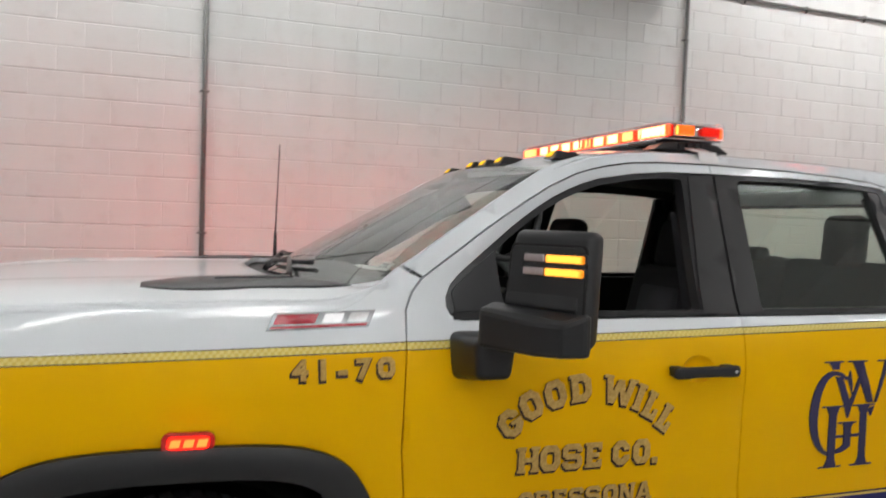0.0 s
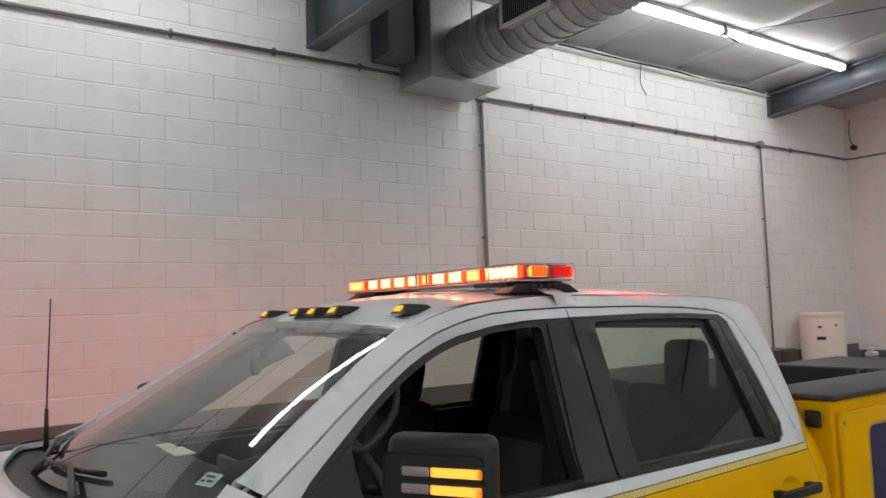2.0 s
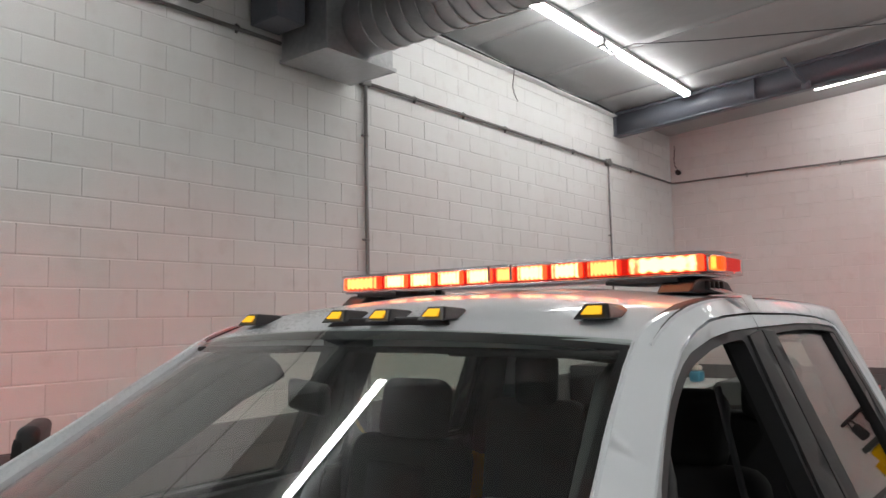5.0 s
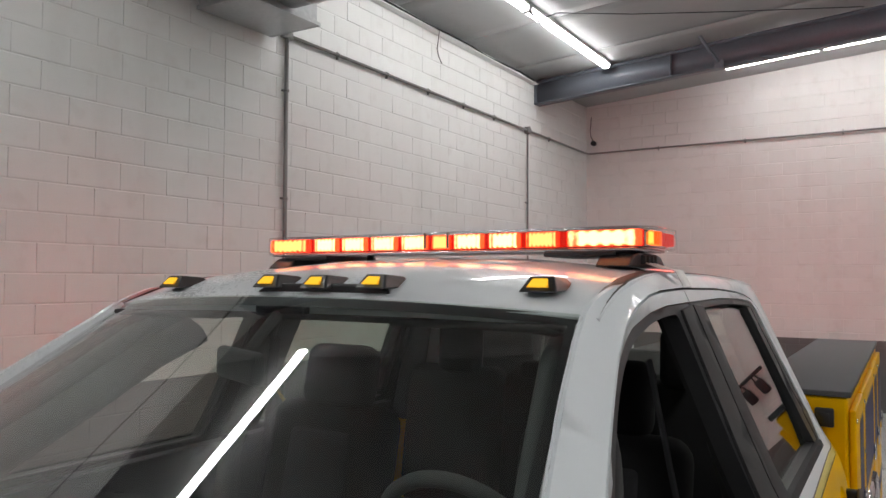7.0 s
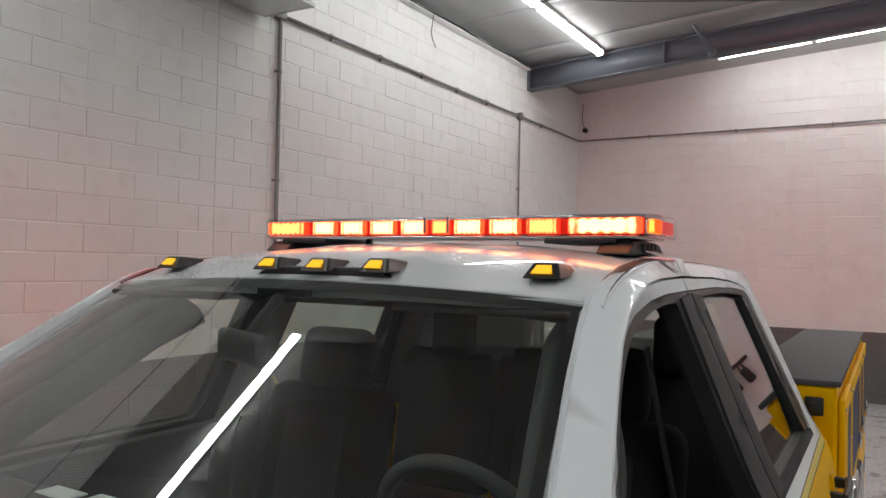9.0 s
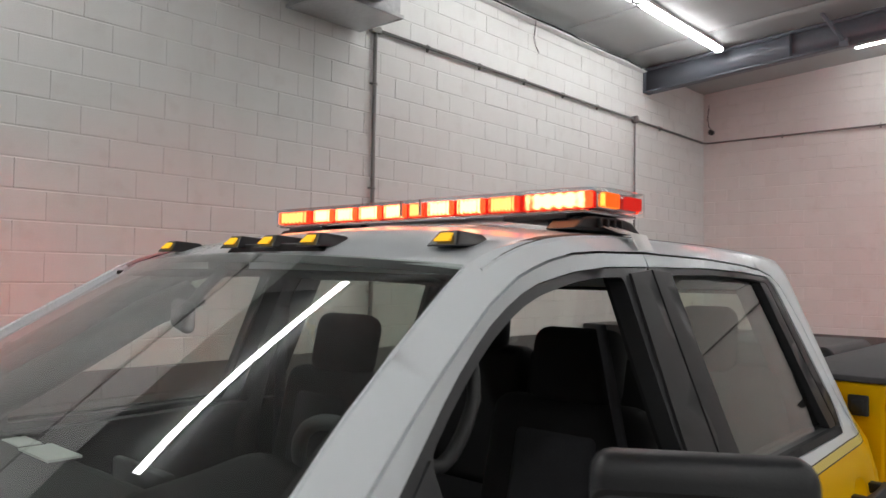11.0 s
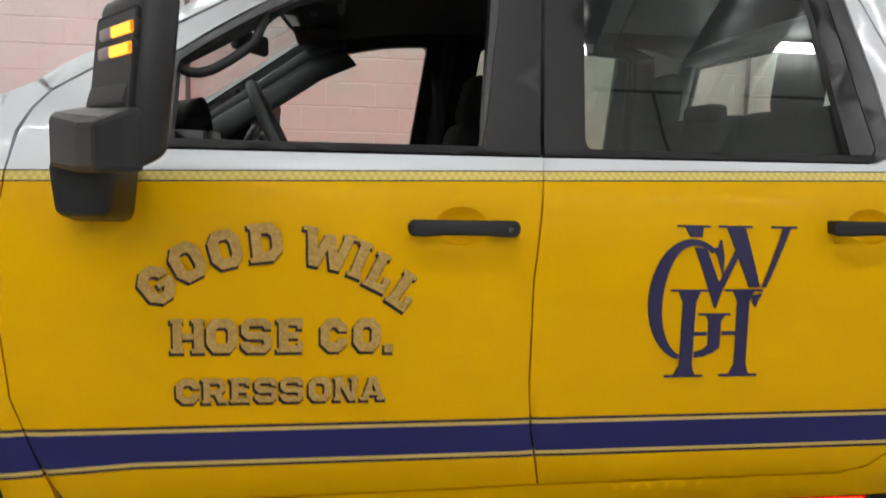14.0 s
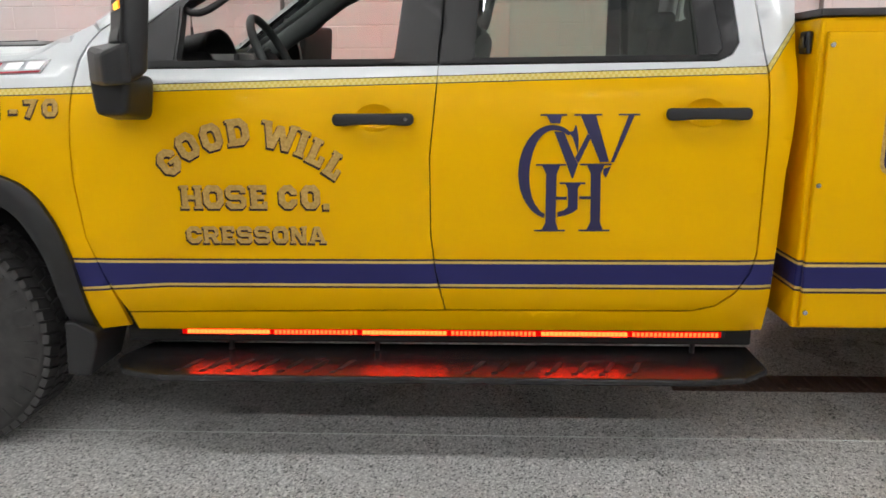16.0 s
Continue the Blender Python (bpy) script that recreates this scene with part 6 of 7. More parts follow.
# ---- running board, its brackets and the red strip above it
bm = bmesh.new()
outline = [(-1.16, 0.02), (-1.10, -0.07), (-0.95, -0.125), (0.85, -0.125), (1.02, -0.10), (1.12, -0.02), (1.12, 0.20), (-1.10, 0.20), (-1.16, 0.06)]
prism(bm, outline, "z", 0.336, 0.362, 0.008)
step_ob = part("running_board", bm, STEP_GRIT, truck, "black powder-coated running board with slots")
# no openings cut: black plates on the board paint the slots' dark
for c in (-0.62, 0.38):
    for k in range(7):
        x = c - 0.27 + k * 0.09
        bm = bmesh.new()
        prism(bm, [(x, -0.062), (x + 0.018, -0.062), (x + 0.052, 0.020), (x + 0.034, 0.020)], "z", 0.3615, 0.3645)
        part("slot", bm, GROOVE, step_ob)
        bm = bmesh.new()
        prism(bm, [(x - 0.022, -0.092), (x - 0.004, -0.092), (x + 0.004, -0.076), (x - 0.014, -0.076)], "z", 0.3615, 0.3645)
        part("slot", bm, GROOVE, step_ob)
for x in (-0.777, -0.235, 0.902):
    bm = bmesh.new()
    tube(bm, [(x, 0.125, 0.355), (x + 0.002, 0.130, 0.415), (x + 0.004, 0.18, 0.435), (x + 0.004, 0.42, 0.44)], 0.0095, 8)
    part("bracket", bm, SATIN_BLACK, truck, "black step bracket")
strip_ob = part("light_strip", box_bm(-0.955, 1.005, 0.088, 0.112, 0.431, 0.462, 0.003), SATIN_BLACK, truck, "long black strip of red led lamps under the doors")
# bar glows dimly to imitate the LEDs' red spill around them
part("red_lens", box_bm(-0.94, 0.99, 0.0855, 0.0890, 0.4335, 0.4555, 0.001), RED_GLOW, strip_ob)
for k in range(6):
    a = -0.93 + k * 0.32
    for j in range(20):
        x = a + 0.010 + j * 0.0152
        part("led", box_bm(x, x + (0.0125 if k % 2 == 0 else 0.0095), 0.083, 0.0885, 0.437, 0.451), RED_STRIP if k % 2 == 0 else RED_STRIP_DIM, strip_ob)

# ---- wheels
def wheel(x, y, sgn):
    w = part("wheel", bmesh.new(), RUBBER, truck)
    bm = bmesh.new()
    prof = [(0.205, -0.10), (0.23, -0.135), (0.32, -0.142), (0.385, -0.132), (0.408, -0.112), (0.414, 0.0), (0.408, 0.112), (0.385, 0.132), (0.32, 0.142), (0.23, 0.135), (0.205, 0.10)]
    n = len(prof) - 1
    grid(bm, 56, n, lambda u, v: (x + prof[round(v * n)][0] * math.cos(u * math.tau), y + prof[round(v * n)][1], TYRE + prof[round(v * n)][0] * math.sin(u * math.tau)))
    bmesh.ops.remove_doubles(bm, verts=bm.verts[:], dist=0.0004)
    ty = part("tyre", bm, RUBBER, w, "black all-terrain tyre")
    bm = bmesh.new()
    for k in range(60):
        a = k / 60 * math.tau
        for lane, (y0, y1, off) in enumerate(((-0.128, -0.060, 0.0), (-0.050, 0.0, 0.5), (0.010, 0.055, 0.2), (0.064, 0.128, 0.7))):
            mm = Matrix.Translation((x, y, TYRE)) @ Matrix.Rotation(-(a + off * math.tau / 60), 4, "Y") @ Matrix.Translation((0.410, (y0 + y1) / 2, 0)) @ Matrix.Rotation(radians(14 if lane % 2 else -14), 4, "X")
            box(bm, -0.012, 0.012, -(y1 - y0) / 2, (y1 - y0) / 2, -0.0155, 0.0155, m=mm)
    part("tread", bm, RUBBER, w, "chunky tread blocks")
    bm = bmesh.new()
    for k in range(36):                                          # raised shoulder ribs on the outer wall
        mm = Matrix.Translation((x, y, TYRE)) @ Matrix.Rotation(k / 36 * math.tau, 4, "Y")
        box(bm, 0.335, 0.385, -sgn * 0.141 - 0.003, -sgn * 0.141 + 0.003, -0.004, 0.004, m=mm)
    part("sidewall_rib", bm, RUBBER, w)
    bm = bmesh.new()
    rp = [(0.0, -0.06), (0.06, -0.075), (0.075, -0.05), (0.15, -0.035), (0.18, -0.09), (0.200, -0.115), (0.212, -0.117), (0.210, -0.08), (0.200, 0.10)]
    grid(bm, 40, len(rp) - 1, lambda u, v: (x + rp[round(v * (len(rp) - 1))][0] * math.cos(u * math.tau), y + sgn * rp[round(v * (len(rp) - 1))][1], TYRE + rp[round(v * (len(rp) - 1))][0] * math.sin(u * math.tau)))
    bmesh.ops.recalc_face_normals(bm, faces=bm.faces[:])
    part("rim", bm, ALUMINIUM, w, "bright alloy rim")


for x in (AXLE_F, AXLE_R):
    wheel(x, 0.155, 1)
    wheel(x, 2 * MID - 0.155, -1)
bm = bmesh.new()
for s in (0.0, 2 * MID):
    for k in range(11):
        a0, a1 = radians(-12 + k * 18.5), radians(-12 + (k + 1) * 18.5)
        d = 1 if s == 0.0 else -1
        vs = [bm.verts.new((AXLE_F + 0.49 * math.cos(a), s + d * yy, 0.46 + 0.50 * math.sin(a))) for a, yy in ((a0, 0.06), (a1, 0.06), (a1, 0.60), (a0, 0.60))]
        bm.faces.new(vs)
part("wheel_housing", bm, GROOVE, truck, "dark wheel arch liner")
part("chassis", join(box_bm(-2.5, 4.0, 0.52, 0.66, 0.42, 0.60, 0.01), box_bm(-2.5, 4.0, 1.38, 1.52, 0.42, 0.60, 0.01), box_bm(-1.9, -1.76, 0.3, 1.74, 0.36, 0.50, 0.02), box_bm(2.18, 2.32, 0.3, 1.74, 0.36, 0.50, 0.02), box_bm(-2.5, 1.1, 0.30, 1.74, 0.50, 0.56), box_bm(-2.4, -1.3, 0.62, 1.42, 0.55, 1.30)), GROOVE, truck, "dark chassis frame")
# nose
part("front_bumper", box_bm(-2.90, -2.62, 0.02, 2.02, 0.50, 0.78, 0.05, seg=4), CHROME, truck)
part("grille", box_bm(-2.72, -2.60, 0.10, 1.94, 0.78, 1.33, 0.03, seg=3), SATIN_BLACK, truck)
part("tank", box_bm(0.15, 1.06, 0.22, 0.55, 0.39, 0.52, 0.03), BLACK_PLASTIC, truck)

# ---- inside of the cab
part("cab_floor", box_bm(-1.30, 1.08, 0.14, 1.90, 0.55, 0.60), TRIM_DARK, truck)
part("fire_wall", box_bm(-1.42, -1.36, 0.16, 1.88, 0.55, 1.38), TRIM_DARK, truck)


def liner(u, v):
    p = Vector(roof(0.03 + 0.93 * u, 0.06 + 0.88 * v))
    return (p.x, p.y, p.z - 0.045 - 0.02 * abs(2 * v - 1) ** 4)


bm = bmesh.new()
slab(bm, 12, 12, liner, (0, 0, 0.012))
part("headlining", bm, HEADLINER, truck, "grey cloth headlining")
for flip in (False, True):
    m = Matrix.Translation((0, 2 * MID, 0)) @ Matrix.Diagonal((1, -1, 1, 1)) if flip else Matrix()
    for name, pts, rr in (("pillar_lining", [(-1.17, 0.24, 1.43), (-1.0, 0.275, 1.545), (-0.80, 0.335, 1.668), (-0.62, 0.385, 1.785), (-0.45, 0.41, 1.845)], [0.024, 0.026, 0.028, 0.03, 0.026]),
                          ("pillar_lining", [(-0.03, 0.10, 0.80), (-0.03, 0.12, 1.30), (-0.015, 0.20, 1.55), (0.01, 0.30, 1.80), (0.02, 0.37, 1.90)], [0.06, 0.048, 0.040, 0.034, 0.040]),
                          ("pillar_lining", [(1.02, 0.18, 1.30), (0.99, 0.26, 1.6), (0.93, 0.36, 1.84)], [0.06, 0.06, 0.045])):
        bm = bmesh.new()
        tube(bm, pts, rr, 8)
        bmesh.ops.transform(bm, verts=bm.verts[:], matrix=m)
        part(name, bm, TRIM_GREEN if pts[0][0] < -1 else HEADLINER, truck, "moulded inner pillar trim")
    if flip:                                                     # broad moulded cover of the far pillar
        run = [Vector((-1.13, 0.30, 1.44)), Vector((-1.0, 0.315, 1.53)), Vector((-0.80, 0.365, 1.65)), Vector((-0.62, 0.41, 1.765)), Vector((-0.47, 0.43, 1.83))]
        bm = bmesh.new()
        slab(bm, 4, 4, lambda u, v: tuple(run[round(u * 4)] + Vector((0.065, 0.012, -0.075)) * v + Vector((0, 0.022, 0)) * math.sin(v * math.pi)), (0.0, -0.014, 0.0))
        bmesh.ops.transform(bm, verts=bm.verts[:], matrix=m)
        part("pillar_cover", bm, TRIM_GREEN, truck, "broad grey moulded pillar cover")
    bm = bmesh.new()                                             # grab handle on the windscreen pillar
    tube(bm, [(-0.925, 0.262, 1.640), (-0.900, 0.228, 1.599), (-0.878, 0.209, 1.571), (-0.852, 0.202, 1.559), (-0.826, 0.202, 1.558), (-0.796, 0.207, 1.569), (-0.760, 0.217, 1.592), (-0.728, 0.229, 1.617), (-0.700, 0.241, 1.643), (-0.682, 0.259, 1.690), (-0.672, 0.285, 1.745)], 0.0125, 10)
    bmesh.ops.transform(bm, verts=bm.verts[:], matrix=m)
    part("grab_handle", bm, TRIM_DARK, truck)
    bm = bmesh.new()                                             # shoulder belt
    pts = [(-0.02, 0.30, 1.74), (0.0, 0.26, 1.5), (0.03, 0.21, 1.2), (0.04, 0.18, 0.9)]
    slab(bm, 3, 1, lambda u, v: (pts[round(u * 3)][0] - 0.05 + 0.046 * v, pts[round(u * 3)][1] + 0.07, pts[round(u * 3)][2]), (0, 0.003, 0))
    bmesh.ops.transform(bm, verts=bm.verts[:], matrix=m)
    part("seat_belt", bm, GREY_CLOTH, truck)

# dash: a lofted shape across the cab, with instrument hood, screen and vents
bm = bmesh.new()
sec = [(-1.42, 1.425), (-1.22, 1.462), (-1.03, 1.455), (-0.94, 1.40), (-0.90, 1.28), (-0.96, 1.05), (-0.98, 0.85), (-1.10, 0.70), (-1.40, 0.68)]
prism(bm, sec, "y", 0.16, 1.88, 0.02)
dash = part("dashboard", bm, TRIM_DARK, truck, "dark moulded dashboard")
bm = bmesh.new()
grid(bm, 10, 8, lambda u, v: (-1.12 + 0.24 * u, 0.36 + 0.40 * v, 1.435 + 0.09 * math.sin(v * math.pi) ** 0.6 * (0.45 + 0.55 * u)))
bmesh.ops.solidify(bm, geom=bm.faces[:], thickness=0.012)
part("instrument_hood", bm, TRIM_DARK, dash)
part("centre_screen", box_bm(-0.93, -0.905, 0.86, 1.10, 1.29, 1.44, 0.008), SATIN_BLACK, dash)
part("centre_stack", box_bm(-0.97, -0.90, 0.84, 1.14, 0.95, 1.285, 0.012), TRIM_GREEN, dash)
for y in (0.28, 0.80, 1.19, 1.72):
    part("air_vent", box_bm(-0.935, -0.90, y - 0.045, y + 0.045, 1.29, 1.385, 0.01), SATIN_BLACK, dash)
pl = part("dash_paper", box_bm(-1.09, -1.02, 1.04, 1.20, 1.4615, 1.4665, 0.0, m=None), PAPER, dash, "loose sheets of paper on the dash")
part("dash_paper", box_bm(-1.08, -1.03, 1.23, 1.33, 1.4615, 1.4645), PAPER, dash)
# steering wheel and column
tilt = Matrix.Translation((-0.657, 0.56, 1.392)) @ Matrix.Rotation(radians(-116), 4, "Y")
bm = bmesh.new()
tube(bm, [(0.19 * math.cos(k / 40 * math.tau), 0.19 * math.sin(k / 40 * math.tau), 0) for k in range(40)], 0.0165, 10, True)
bmesh.ops.transform(bm, verts=bm.verts[:], matrix=tilt)
sw = part("steering_wheel", bm, TRIM_GREEN, truck, "dark leather steering wheel")
bm = bmesh.new()
box(bm, -0.075, 0.055, -0.085, 0.085, 0.005, 0.045, 0.02, 3)
for a in (90, -90, 180):
    d = Vector((math.cos(radians(a)), math.sin(radians(a)), 0))
    tube(bm, [tuple(d * 0.06 + Vector((0, 0, 0.025))), tuple(d * 0.185)], 0.016, 6)
bmesh.ops.transform(bm, verts=bm.verts[:], matrix=tilt)
part("hub", bm, TRIM_DARK, sw)
bm = bmesh.new()
tube(bm, [(-0.70, 0.56, 1.37), (-0.96, 0.56, 1.24)], 0.05, 10)
part("column", bm, TRIM_DARK, sw)
bm = bmesh.new()
tube(bm, [(-0.78, 0.62, 1.36), (-0.76, 0.72, 1.43), (-0.75, 0.77, 1.45)], 0.012, 8)
part("gear_lever", bm, SATIN_BLACK, sw)
# inner mirror and its stalk
bm = bmesh.new()
tube(bm, [(-0.70, 1.03, 1.862), (-0.75, 1.035, 1.815), (-0.785, 1.05, 1.765)], 0.013, 8)
part("mirror_stalk", bm, TRIM_DARK, truck)
part("inner_mirror", box_bm(-0.016, 0.016, -0.115, 0.115, 1.718, 1.790, 0.014, seg=3, m=Matrix.Translation((-0.795, 1.05, 0)) @ Matrix.Rotation(radians(-23), 4, "Z")), TRIM_DARK, truck, "dark inner rear-view mirror")
part("sensor_cover", box_bm(-0.705, -0.56, 0.95, 1.10, 1.862, 1.886, 0.008), TRIM_DARK, truck)
for y in (0.55, 1.49):
    part("sun_visor", box_bm(-0.66, -0.48, y - 0.20, y + 0.20, 1.842, 1.858, 0.006), HEADLINER, truck)


def cushion(bm, x0, x1, y0, y1, z0, z1, r, lean=0.0, pivot=None):
    m = None
    if lean:
        m = Matrix.Translation(pivot) @ Matrix.Rotation(radians(lean), 4, "Y") @ Matrix.Translation(-Vector(pivot))
    box(bm, x0, x1, y0, y1, z0, z1, r, 4, m)


def front_seat(y, dx):
    turn = Matrix.Translation((dx, 0, 0))

    def put(name, bm, mat, parent, label=""):
        bmesh.ops.transform(bm, verts=bm.verts[:], matrix=turn)
        return part(name, bm, mat, parent, label)
    bm = bmesh.new()
    cushion(bm, -0.62, -0.10, y - 0.26, y + 0.26, 0.80, 0.98, 0.06)
    s = put("front_seat", bm, CLOTH, truck, "black cloth front seat")
    bm = bmesh.new()
    pv = (-0.14, y, 0.92)
    cushion(bm, -0.20, -0.05, y - 0.25, y + 0.25, 0.90, 1.535, 0.065, 13, pv)
    put("backrest", bm, CLOTH, s)
    bm = bmesh.new()
    cushion(bm, -0.212, -0.16, y - 0.13, y + 0.13, 1.0, 1.44, 0.022, 13, pv)
    put("insert", bm, GREY_CLOTH, s, "dark grey cloth insert")
    bm = bmesh.new()
    cushion(bm, -0.19, -0.075, y - 0.14, y + 0.14, 1.515, 1.735, 0.05, 13, pv)
    h = put("headrest", bm, CLOTH, s)
    for d in (-0.06, 0.06):
        bm = bmesh.new()
        mm = Matrix.Translation(pv) @ Matrix.Rotation(radians(12), 4, "Y") @ Matrix.Translation(-Vector(pv))
        cyl(bm, mm @ Vector((-0.13, y + d, 1.46)), mm @ Vector((-0.13, y + d, 1.56)), 0.007, seg=8)
        put("post", bm, SATIN_BLACK, h)
    put("seat_base", box_bm(-0.58, -0.14, y - 0.22, y + 0.22, 0.60, 0.80, 0.02), TRIM_DARK, s)


front_seat(0.55, 0.11)
front_seat(1.49, 0.07)
part("centre_console", box_bm(-0.85, -0.12, 0.86, 1.18, 0.60, 1.02, 0.03, seg=3), TRIM_DARK, truck)
bm = bmesh.new()
cushion(bm, 0.34, 0.86, 0.24, 1.80, 0.82, 0.98, 0.05)
bench = part("rear_seat", bm, CLOTH, truck, "black cloth rear bench seat")
for a, b in ((0.24, 0.86), (0.88, 1.30), (1.32, 1.80)):
    bm = bmesh.new()
    cushion(bm, 0.86, 1.0, a, b, 0.94, 1.56, 0.05, 8, (0.93, 1, 0.94))
    part("backrest", bm, CLOTH, bench)
for y in (0.52, 1.52):
    bm = bmesh.new()
    cushion(bm, 0.90, 0.995, y - 0.105, y + 0.105, 1.53, 1.765, 0.045, 5, (0.93, 1, 1.4))
    part("headrest", bm, CLOTH, bench)
bm = bmesh.new()
cushion(bm, 0.90, 0.99, 0.98, 1.20, 1.53, 1.60, 0.025)
part("headrest", bm, CLOTH, bench)

# ---- utility body behind the cab
UX0, UX1, UY = 1.19, 3.95, 0.0


def utility(flip, UTOP):
    """Locker boxes along one side; the far side is kept low to fit the camera's view over it."""
    m = Matrix.Translation((0, 2 * MID, 0)) @ Matrix.Diagonal((1, -1, 1, 1)) if flip else Matrix()

    def add(name, bm, mat, parent, label=""):
        bmesh.ops.transform(bm, verts=bm.verts[:], matrix=m)
        if flip:
            bmesh.ops.reverse_faces(bm, faces=bm.faces[:])
        return part(name, bm, mat, parent, label)
    bm = bmesh.new()
    # side box with a wheel arch cut out below
    prof = [(UX0, 0.50), (1.72, 0.50), (1.74, 0.80), (1.88, 0.94), (2.62, 0.94), (2.76, 0.80), (2.78, 0.50), (UX1, 0.50), (UX1, UTOP - 0.02), (UX0, UTOP - 0.02)]
    prism(bm, prof, "y", UY, 0.345, 0.012)
    ub = add("utility_body", bm, PAINT, truck, "yellow utility body with lockers")
    add("inner_lining", box_bm(UX0 + 0.03, UX1 - 0.03, 0.343, 0.351, 0.90, UTOP - 0.02), BED_LINER, ub)
    add("body_top", box_bm(UX0 - 0.008, UX1 + 0.01, UY - 0.012, 0.355, UTOP - 0.018, UTOP + 0.004, 0.005), BED_LINER, ub, "dark sprayed top")
    doors = [(1.205, 1.715, 0.515, 1.465), (1.745, 2.755, 0.965, 1.465), (2.79, 3.30, 0.515, 1.465), (3.32, 3.90, 0.515, 1.465)]
    for i, (a, b, c, d) in enumerate(doors):
        d = UTOP - 0.065
        bm = bmesh.new()
        box(bm, a, b, UY - 0.026, UY - 0.002, c, d, 0.006, 2)
        o = add("locker_door", bm, PAINT, ub)
        # navy window-shaped decal with a gold rim, and a latch
        w0, w1 = a + (0.197 if i == 0 else 0.08), b - 0.05
        for k, (mat, e, yo) in enumerate(() if flip else ((GOLD, 0.0, 0.0275), (NAVY, 0.012, 0.0285))):
            bm = bmesh.new()
            prism(bm, rounded([(w0 + e, 1.02 + e), (w1 - e, 1.02 + e), (w1 - e, 1.405 - e), (w0 + e, 1.405 - e)], 0.05 - e), "y", UY - yo, UY - yo + 0.001)
            add("decal", bm, mat, o, "navy decal with gold rim")
        for zz in (c + 0.05, (c + d) / 2, d - 0.04):
            bm = bmesh.new()
            cyl(bm, (a + 0.014, UY - 0.024, zz), (a + 0.014, UY - 0.031, zz), 0.008, seg=10)
            add("bolt", bm, ALUMINIUM, o)
        bm = bmesh.new()
        box(bm, b - 0.12, b - 0.02, UY - 0.040, UY - 0.026, 0.98 if i != 1 else 1.0, 1.08, 0.006, 2)
        add("latch", bm, CHROME, o, "chrome paddle latch")
    add("lamp_socket", box_bm(UX0 - 0.020, UX0 - 0.002, 0.045, 0.110, UTOP - 0.130, UTOP - 0.060, 0.006), SATIN_BLACK, ub, "black square work lamp socket")
    add("lamp_lens", box_bm(UX0 - 0.028, UX0 - 0.018, 0.058, 0.097, UTOP - 0.115, UTOP - 0.075, 0.006), SATIN_BLACK, ub)
    b2 = bmesh.new()
    box(b2, 1.86, 1.98, UY - 0.045, UY - 0.002, 0.66, 0.74, 0.012, 3)
    add("side_lamp", b2, AMBER, ub, "amber side marker lamp")
    b2 = bmesh.new()
    tube(b2, [(1.74, UY - 0.02, 0.52), (1.78, UY - 0.02, 0.80), (1.90, UY - 0.02, 0.925), (2.60, UY - 0.02, 0.925), (2.72, UY - 0.02, 0.80), (2.76, UY - 0.02, 0.52)], 0.03, 8)
    add("bright_fender_ring", b2, CHROME, ub)


utility(False, 1.53)
utility(True, 1.22)
part("bed_floor", box_bm(UX0, UX1, 0.345, 2 * MID - 0.345, 0.85, 0.90), BED_LINER, truck)
part("bed_front", box_bm(UX0, UX0 + 0.03, 0.351, 2 * MID - 0.351, 0.90, 1.20), BED_LINER, truck)
part("tail_gate", box_bm(UX1 - 0.03, UX1, 0.351, 2 * MID - 0.351, 0.90, 1.20), YELLOW_PAINT, truck)
bm = bmesh.new()
prism(bm, [(0.62, 0.902), (0.62, 1.445), (0.66, 1.482), (1.40, 1.482), (1.44, 1.445), (1.44, 0.902)], "x", 3.0, 3.90, 0.015)
part("bed_cover", bm, GREY_APPLIQUE, truck, "dark grey slip-on cover in the bed")
part("cover_rail", box_bm(3.02, 3.88, 0.606, 0.6195, 1.33, 1.415, 0.004), RED_VINYL, truck)
bm = bmesh.new()
tube(bm, [(2.99, 0.74, 1.34), (2.94, 0.74, 1.36), (2.90, 0.75, 1.42), (2.93, 0.76, 1.470), (3.02, 0.77, 1.474)], 0.014, 8)
part("cover_handle", bm, SATIN_BLACK, truck)

# ---------------------------------------------------------------- block courses, last
RECESS = 0.0050                                                   # how far the painted joints lie behind the faces


def block_rings(x0, x1, z0, z1, push=0.0, tip=0.0, skew=0.0):
    """Corners of one painted block from joint to face: (along, out, up); bed joints are tooled wider than the upright ones."""
    rings = []
    for ex, ez, d in ((0.0, 0.0, 0.0), (0.0008, 0.0026, RECESS * 0.2), (0.0024, 0.0085, RECESS)):
        row = []
        for x, z in ((x0 + ex, z0 + ez), (x1 - ex, z0 + ez), (x1 - ex, z1 - ez), (x0 + ex, z1 - ez)):
            f = d / RECESS
            row.append((x, d + f * (push + tip * (z - (z0 + z1) / 2) + skew * (x - (x0 + x1) / 2)), z))
        rings.append(row)
    return rings


RING_FACES = [(r * 4 + i, r * 4 + (i + 1) % 4, r * 4 + 4 + (i + 1) % 4, r * 4 + 4 + i) for r in (0, 1) for i in range(4)] + [(8, 9, 10, 11)]


def block_mesh(w, kind):
    """One block face standing proud of the mortar, its edges eased by paint; a few slightly different settings."""
    rnd = random.Random(kind)
    rings = block_rings(-w / 2, w / 2, -COURSE / 2, COURSE / 2, rnd.uniform(-0.0016, 0.0020), rnd.uniform(-0.016, 0.016), rnd.uniform(-0.007, 0.007))
    me = bpy.data.meshes.new("block")
    me.from_pydata([(x, -d, z) for r in rings for x, d, z in r], [], RING_FACES)
    me.materials.append(BLOCK)
    return me


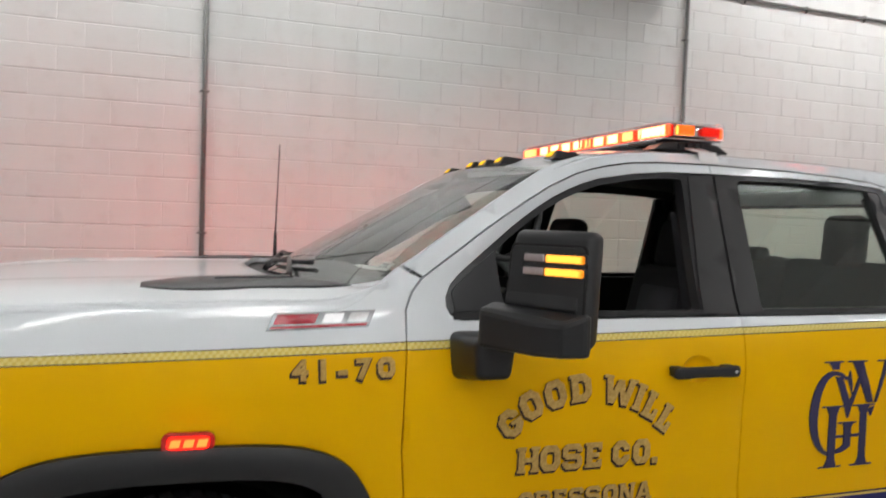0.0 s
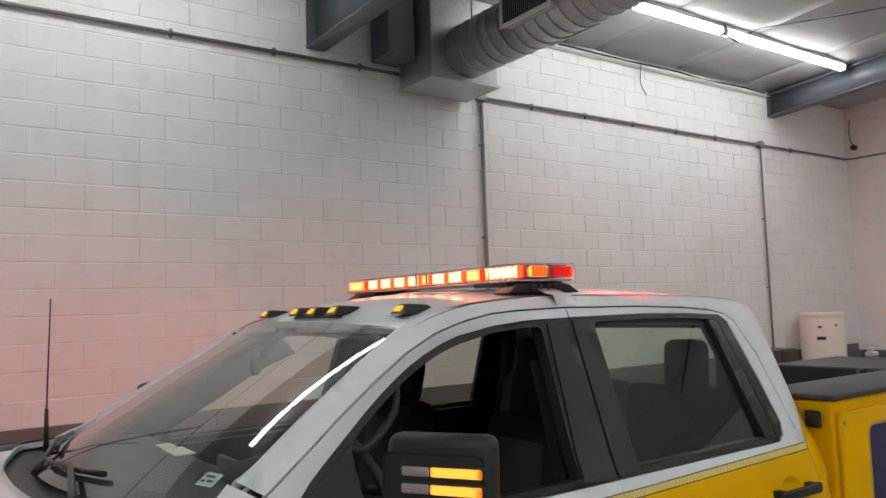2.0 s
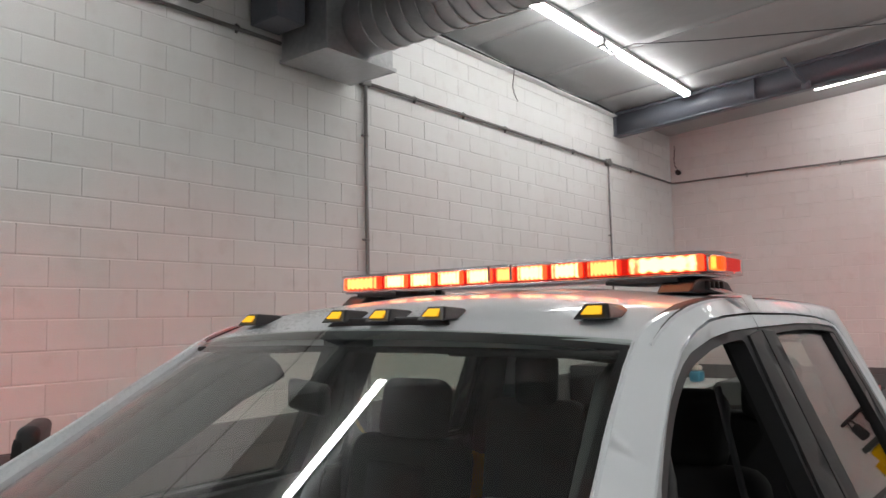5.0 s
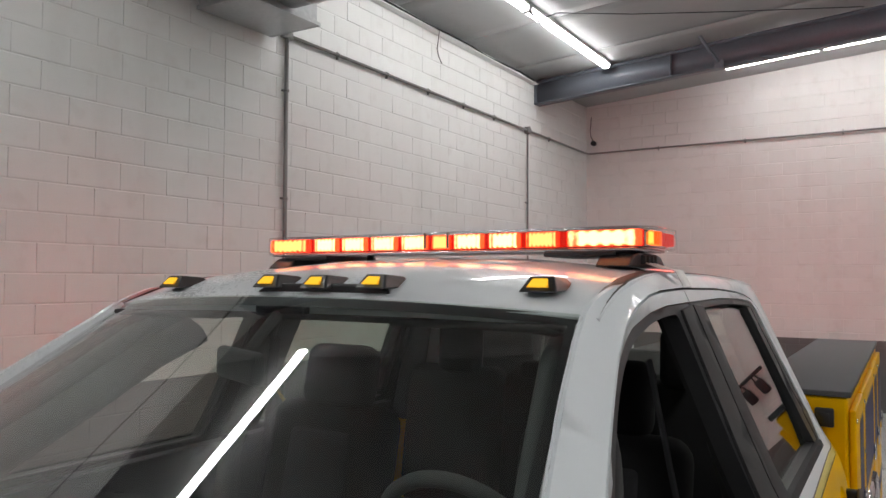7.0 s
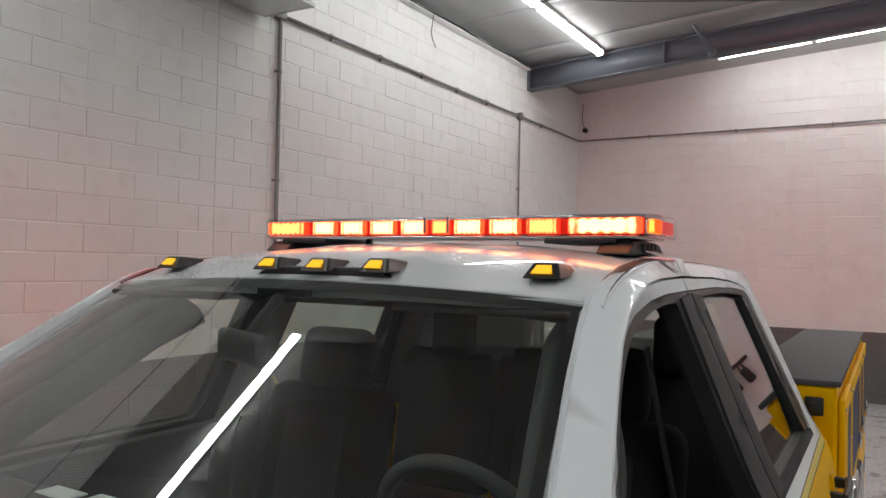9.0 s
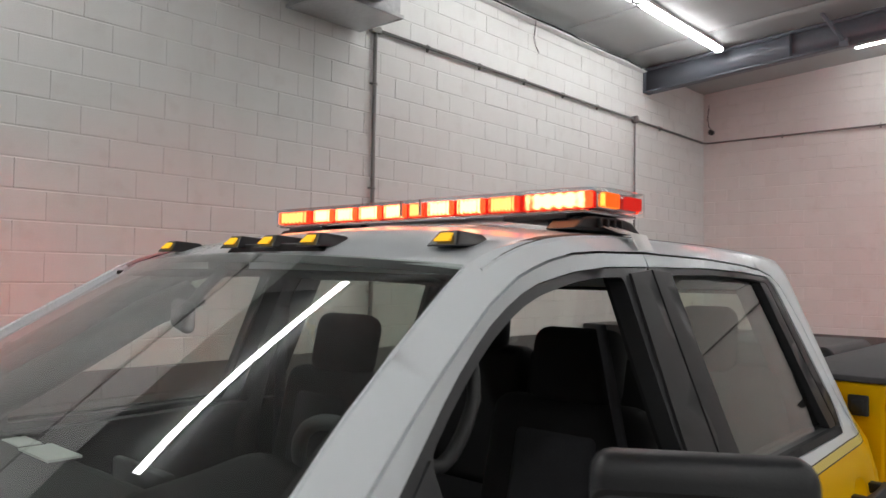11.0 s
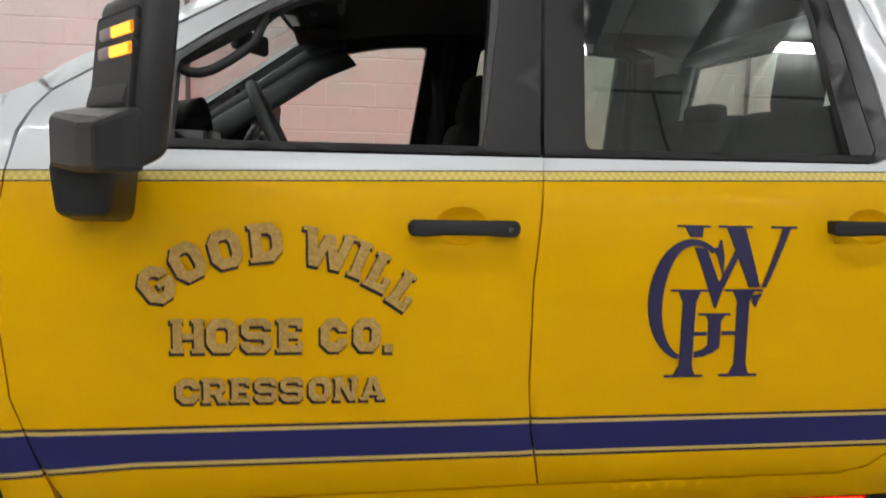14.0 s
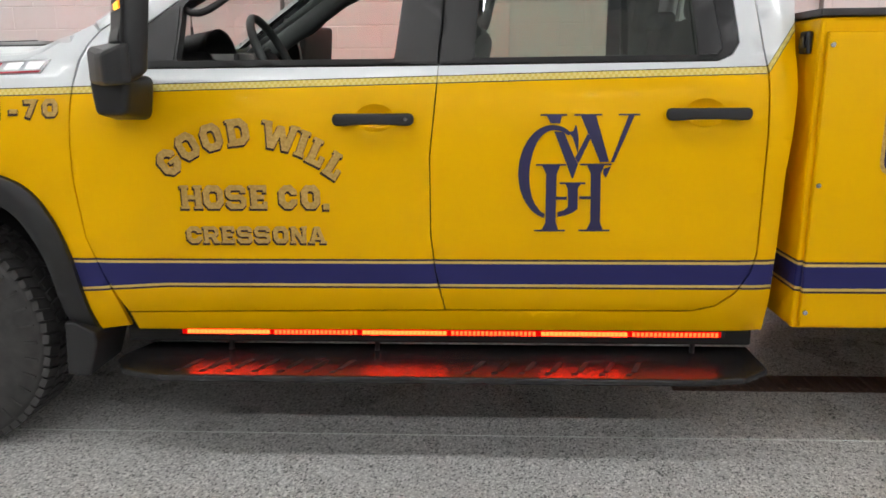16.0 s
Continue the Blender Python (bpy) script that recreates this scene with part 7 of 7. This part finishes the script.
def course_spans(k, x0, x1):
    """Left and right ends of the blocks in course k, in running bond, broken at the control joint."""
    out = []
    for lo, hi, start in ((x0, BREAK_X - 0.002, 0.253), (BREAK_X + 0.002, x1, BREAK_X)):
        s = start + (LONG / 2 if k % 2 == 0 else 0.0)
        n = math.floor((lo - s) / LONG)
        while s + n * LONG < hi:
            a, b = max(lo, s + n * LONG), min(hi, s + (n + 1) * LONG)
            if b - a > 0.04:
                out.append((a, b))
            n += 1
    return out


PIECES = {}
rest = []
random.seed(7)
for k in range(25):
    zc = BED + (k - 0.5) * COURSE
    if zc < -0.05 or zc > 5.2:
        continue
    for a, b in course_spans(k, -6.0, 10.918):
        near = -2.2 < a < 3.6 and 1.2 < zc < 4.6
        if near:
            w, kind = round(b - a, 3), random.randrange(9)
            if (w, kind) not in PIECES:
                PIECES[w, kind] = block_mesh(w, kind)
            o = new("block", PIECES[w, kind])
            o.parent = wall_north
            o.location = ((a + b) / 2, WALL_Y + 0.005, zc)
        else:
            rest.append(("n", a, b, zc))
    for j in range(34):
        b = WALL_Y + 0.004 - (j - (0.5 if k % 2 else 0.0)) * LONG
        a = b - LONG
        b = min(b, WALL_Y + 0.004)
        if b > SOUTH_Y and b - a > 0.05:
            rest.append(("e", a, b, zc))
for wall, parent in (("n", wall_north), ("e", wall_east)):
    verts, faces = [], []
    for s, a, b, zc in rest:
        if s != wall:
            continue
        n = len(verts)
        rings = block_rings(a, b, zc - COURSE / 2, zc + COURSE / 2, random.uniform(-0.0016, 0.0020), random.uniform(-0.016, 0.016), random.uniform(-0.007, 0.007))
        verts += [(x, WALL_Y + 0.005 - d, z) if wall == "n" else (WALL_X + 0.005 - d, x, z) for r in rings for x, d, z in r]
        faces += [tuple(n + i for i in (f if wall == "n" else f[::-1])) for f in RING_FACES]
    me = bpy.data.meshes.new("block_courses")
    me.from_pydata(verts, [], faces)
    me.materials.append(BLOCK)
    o = new("block_courses", me)
    o.parent = parent
    tagged(o, kind="stuff")
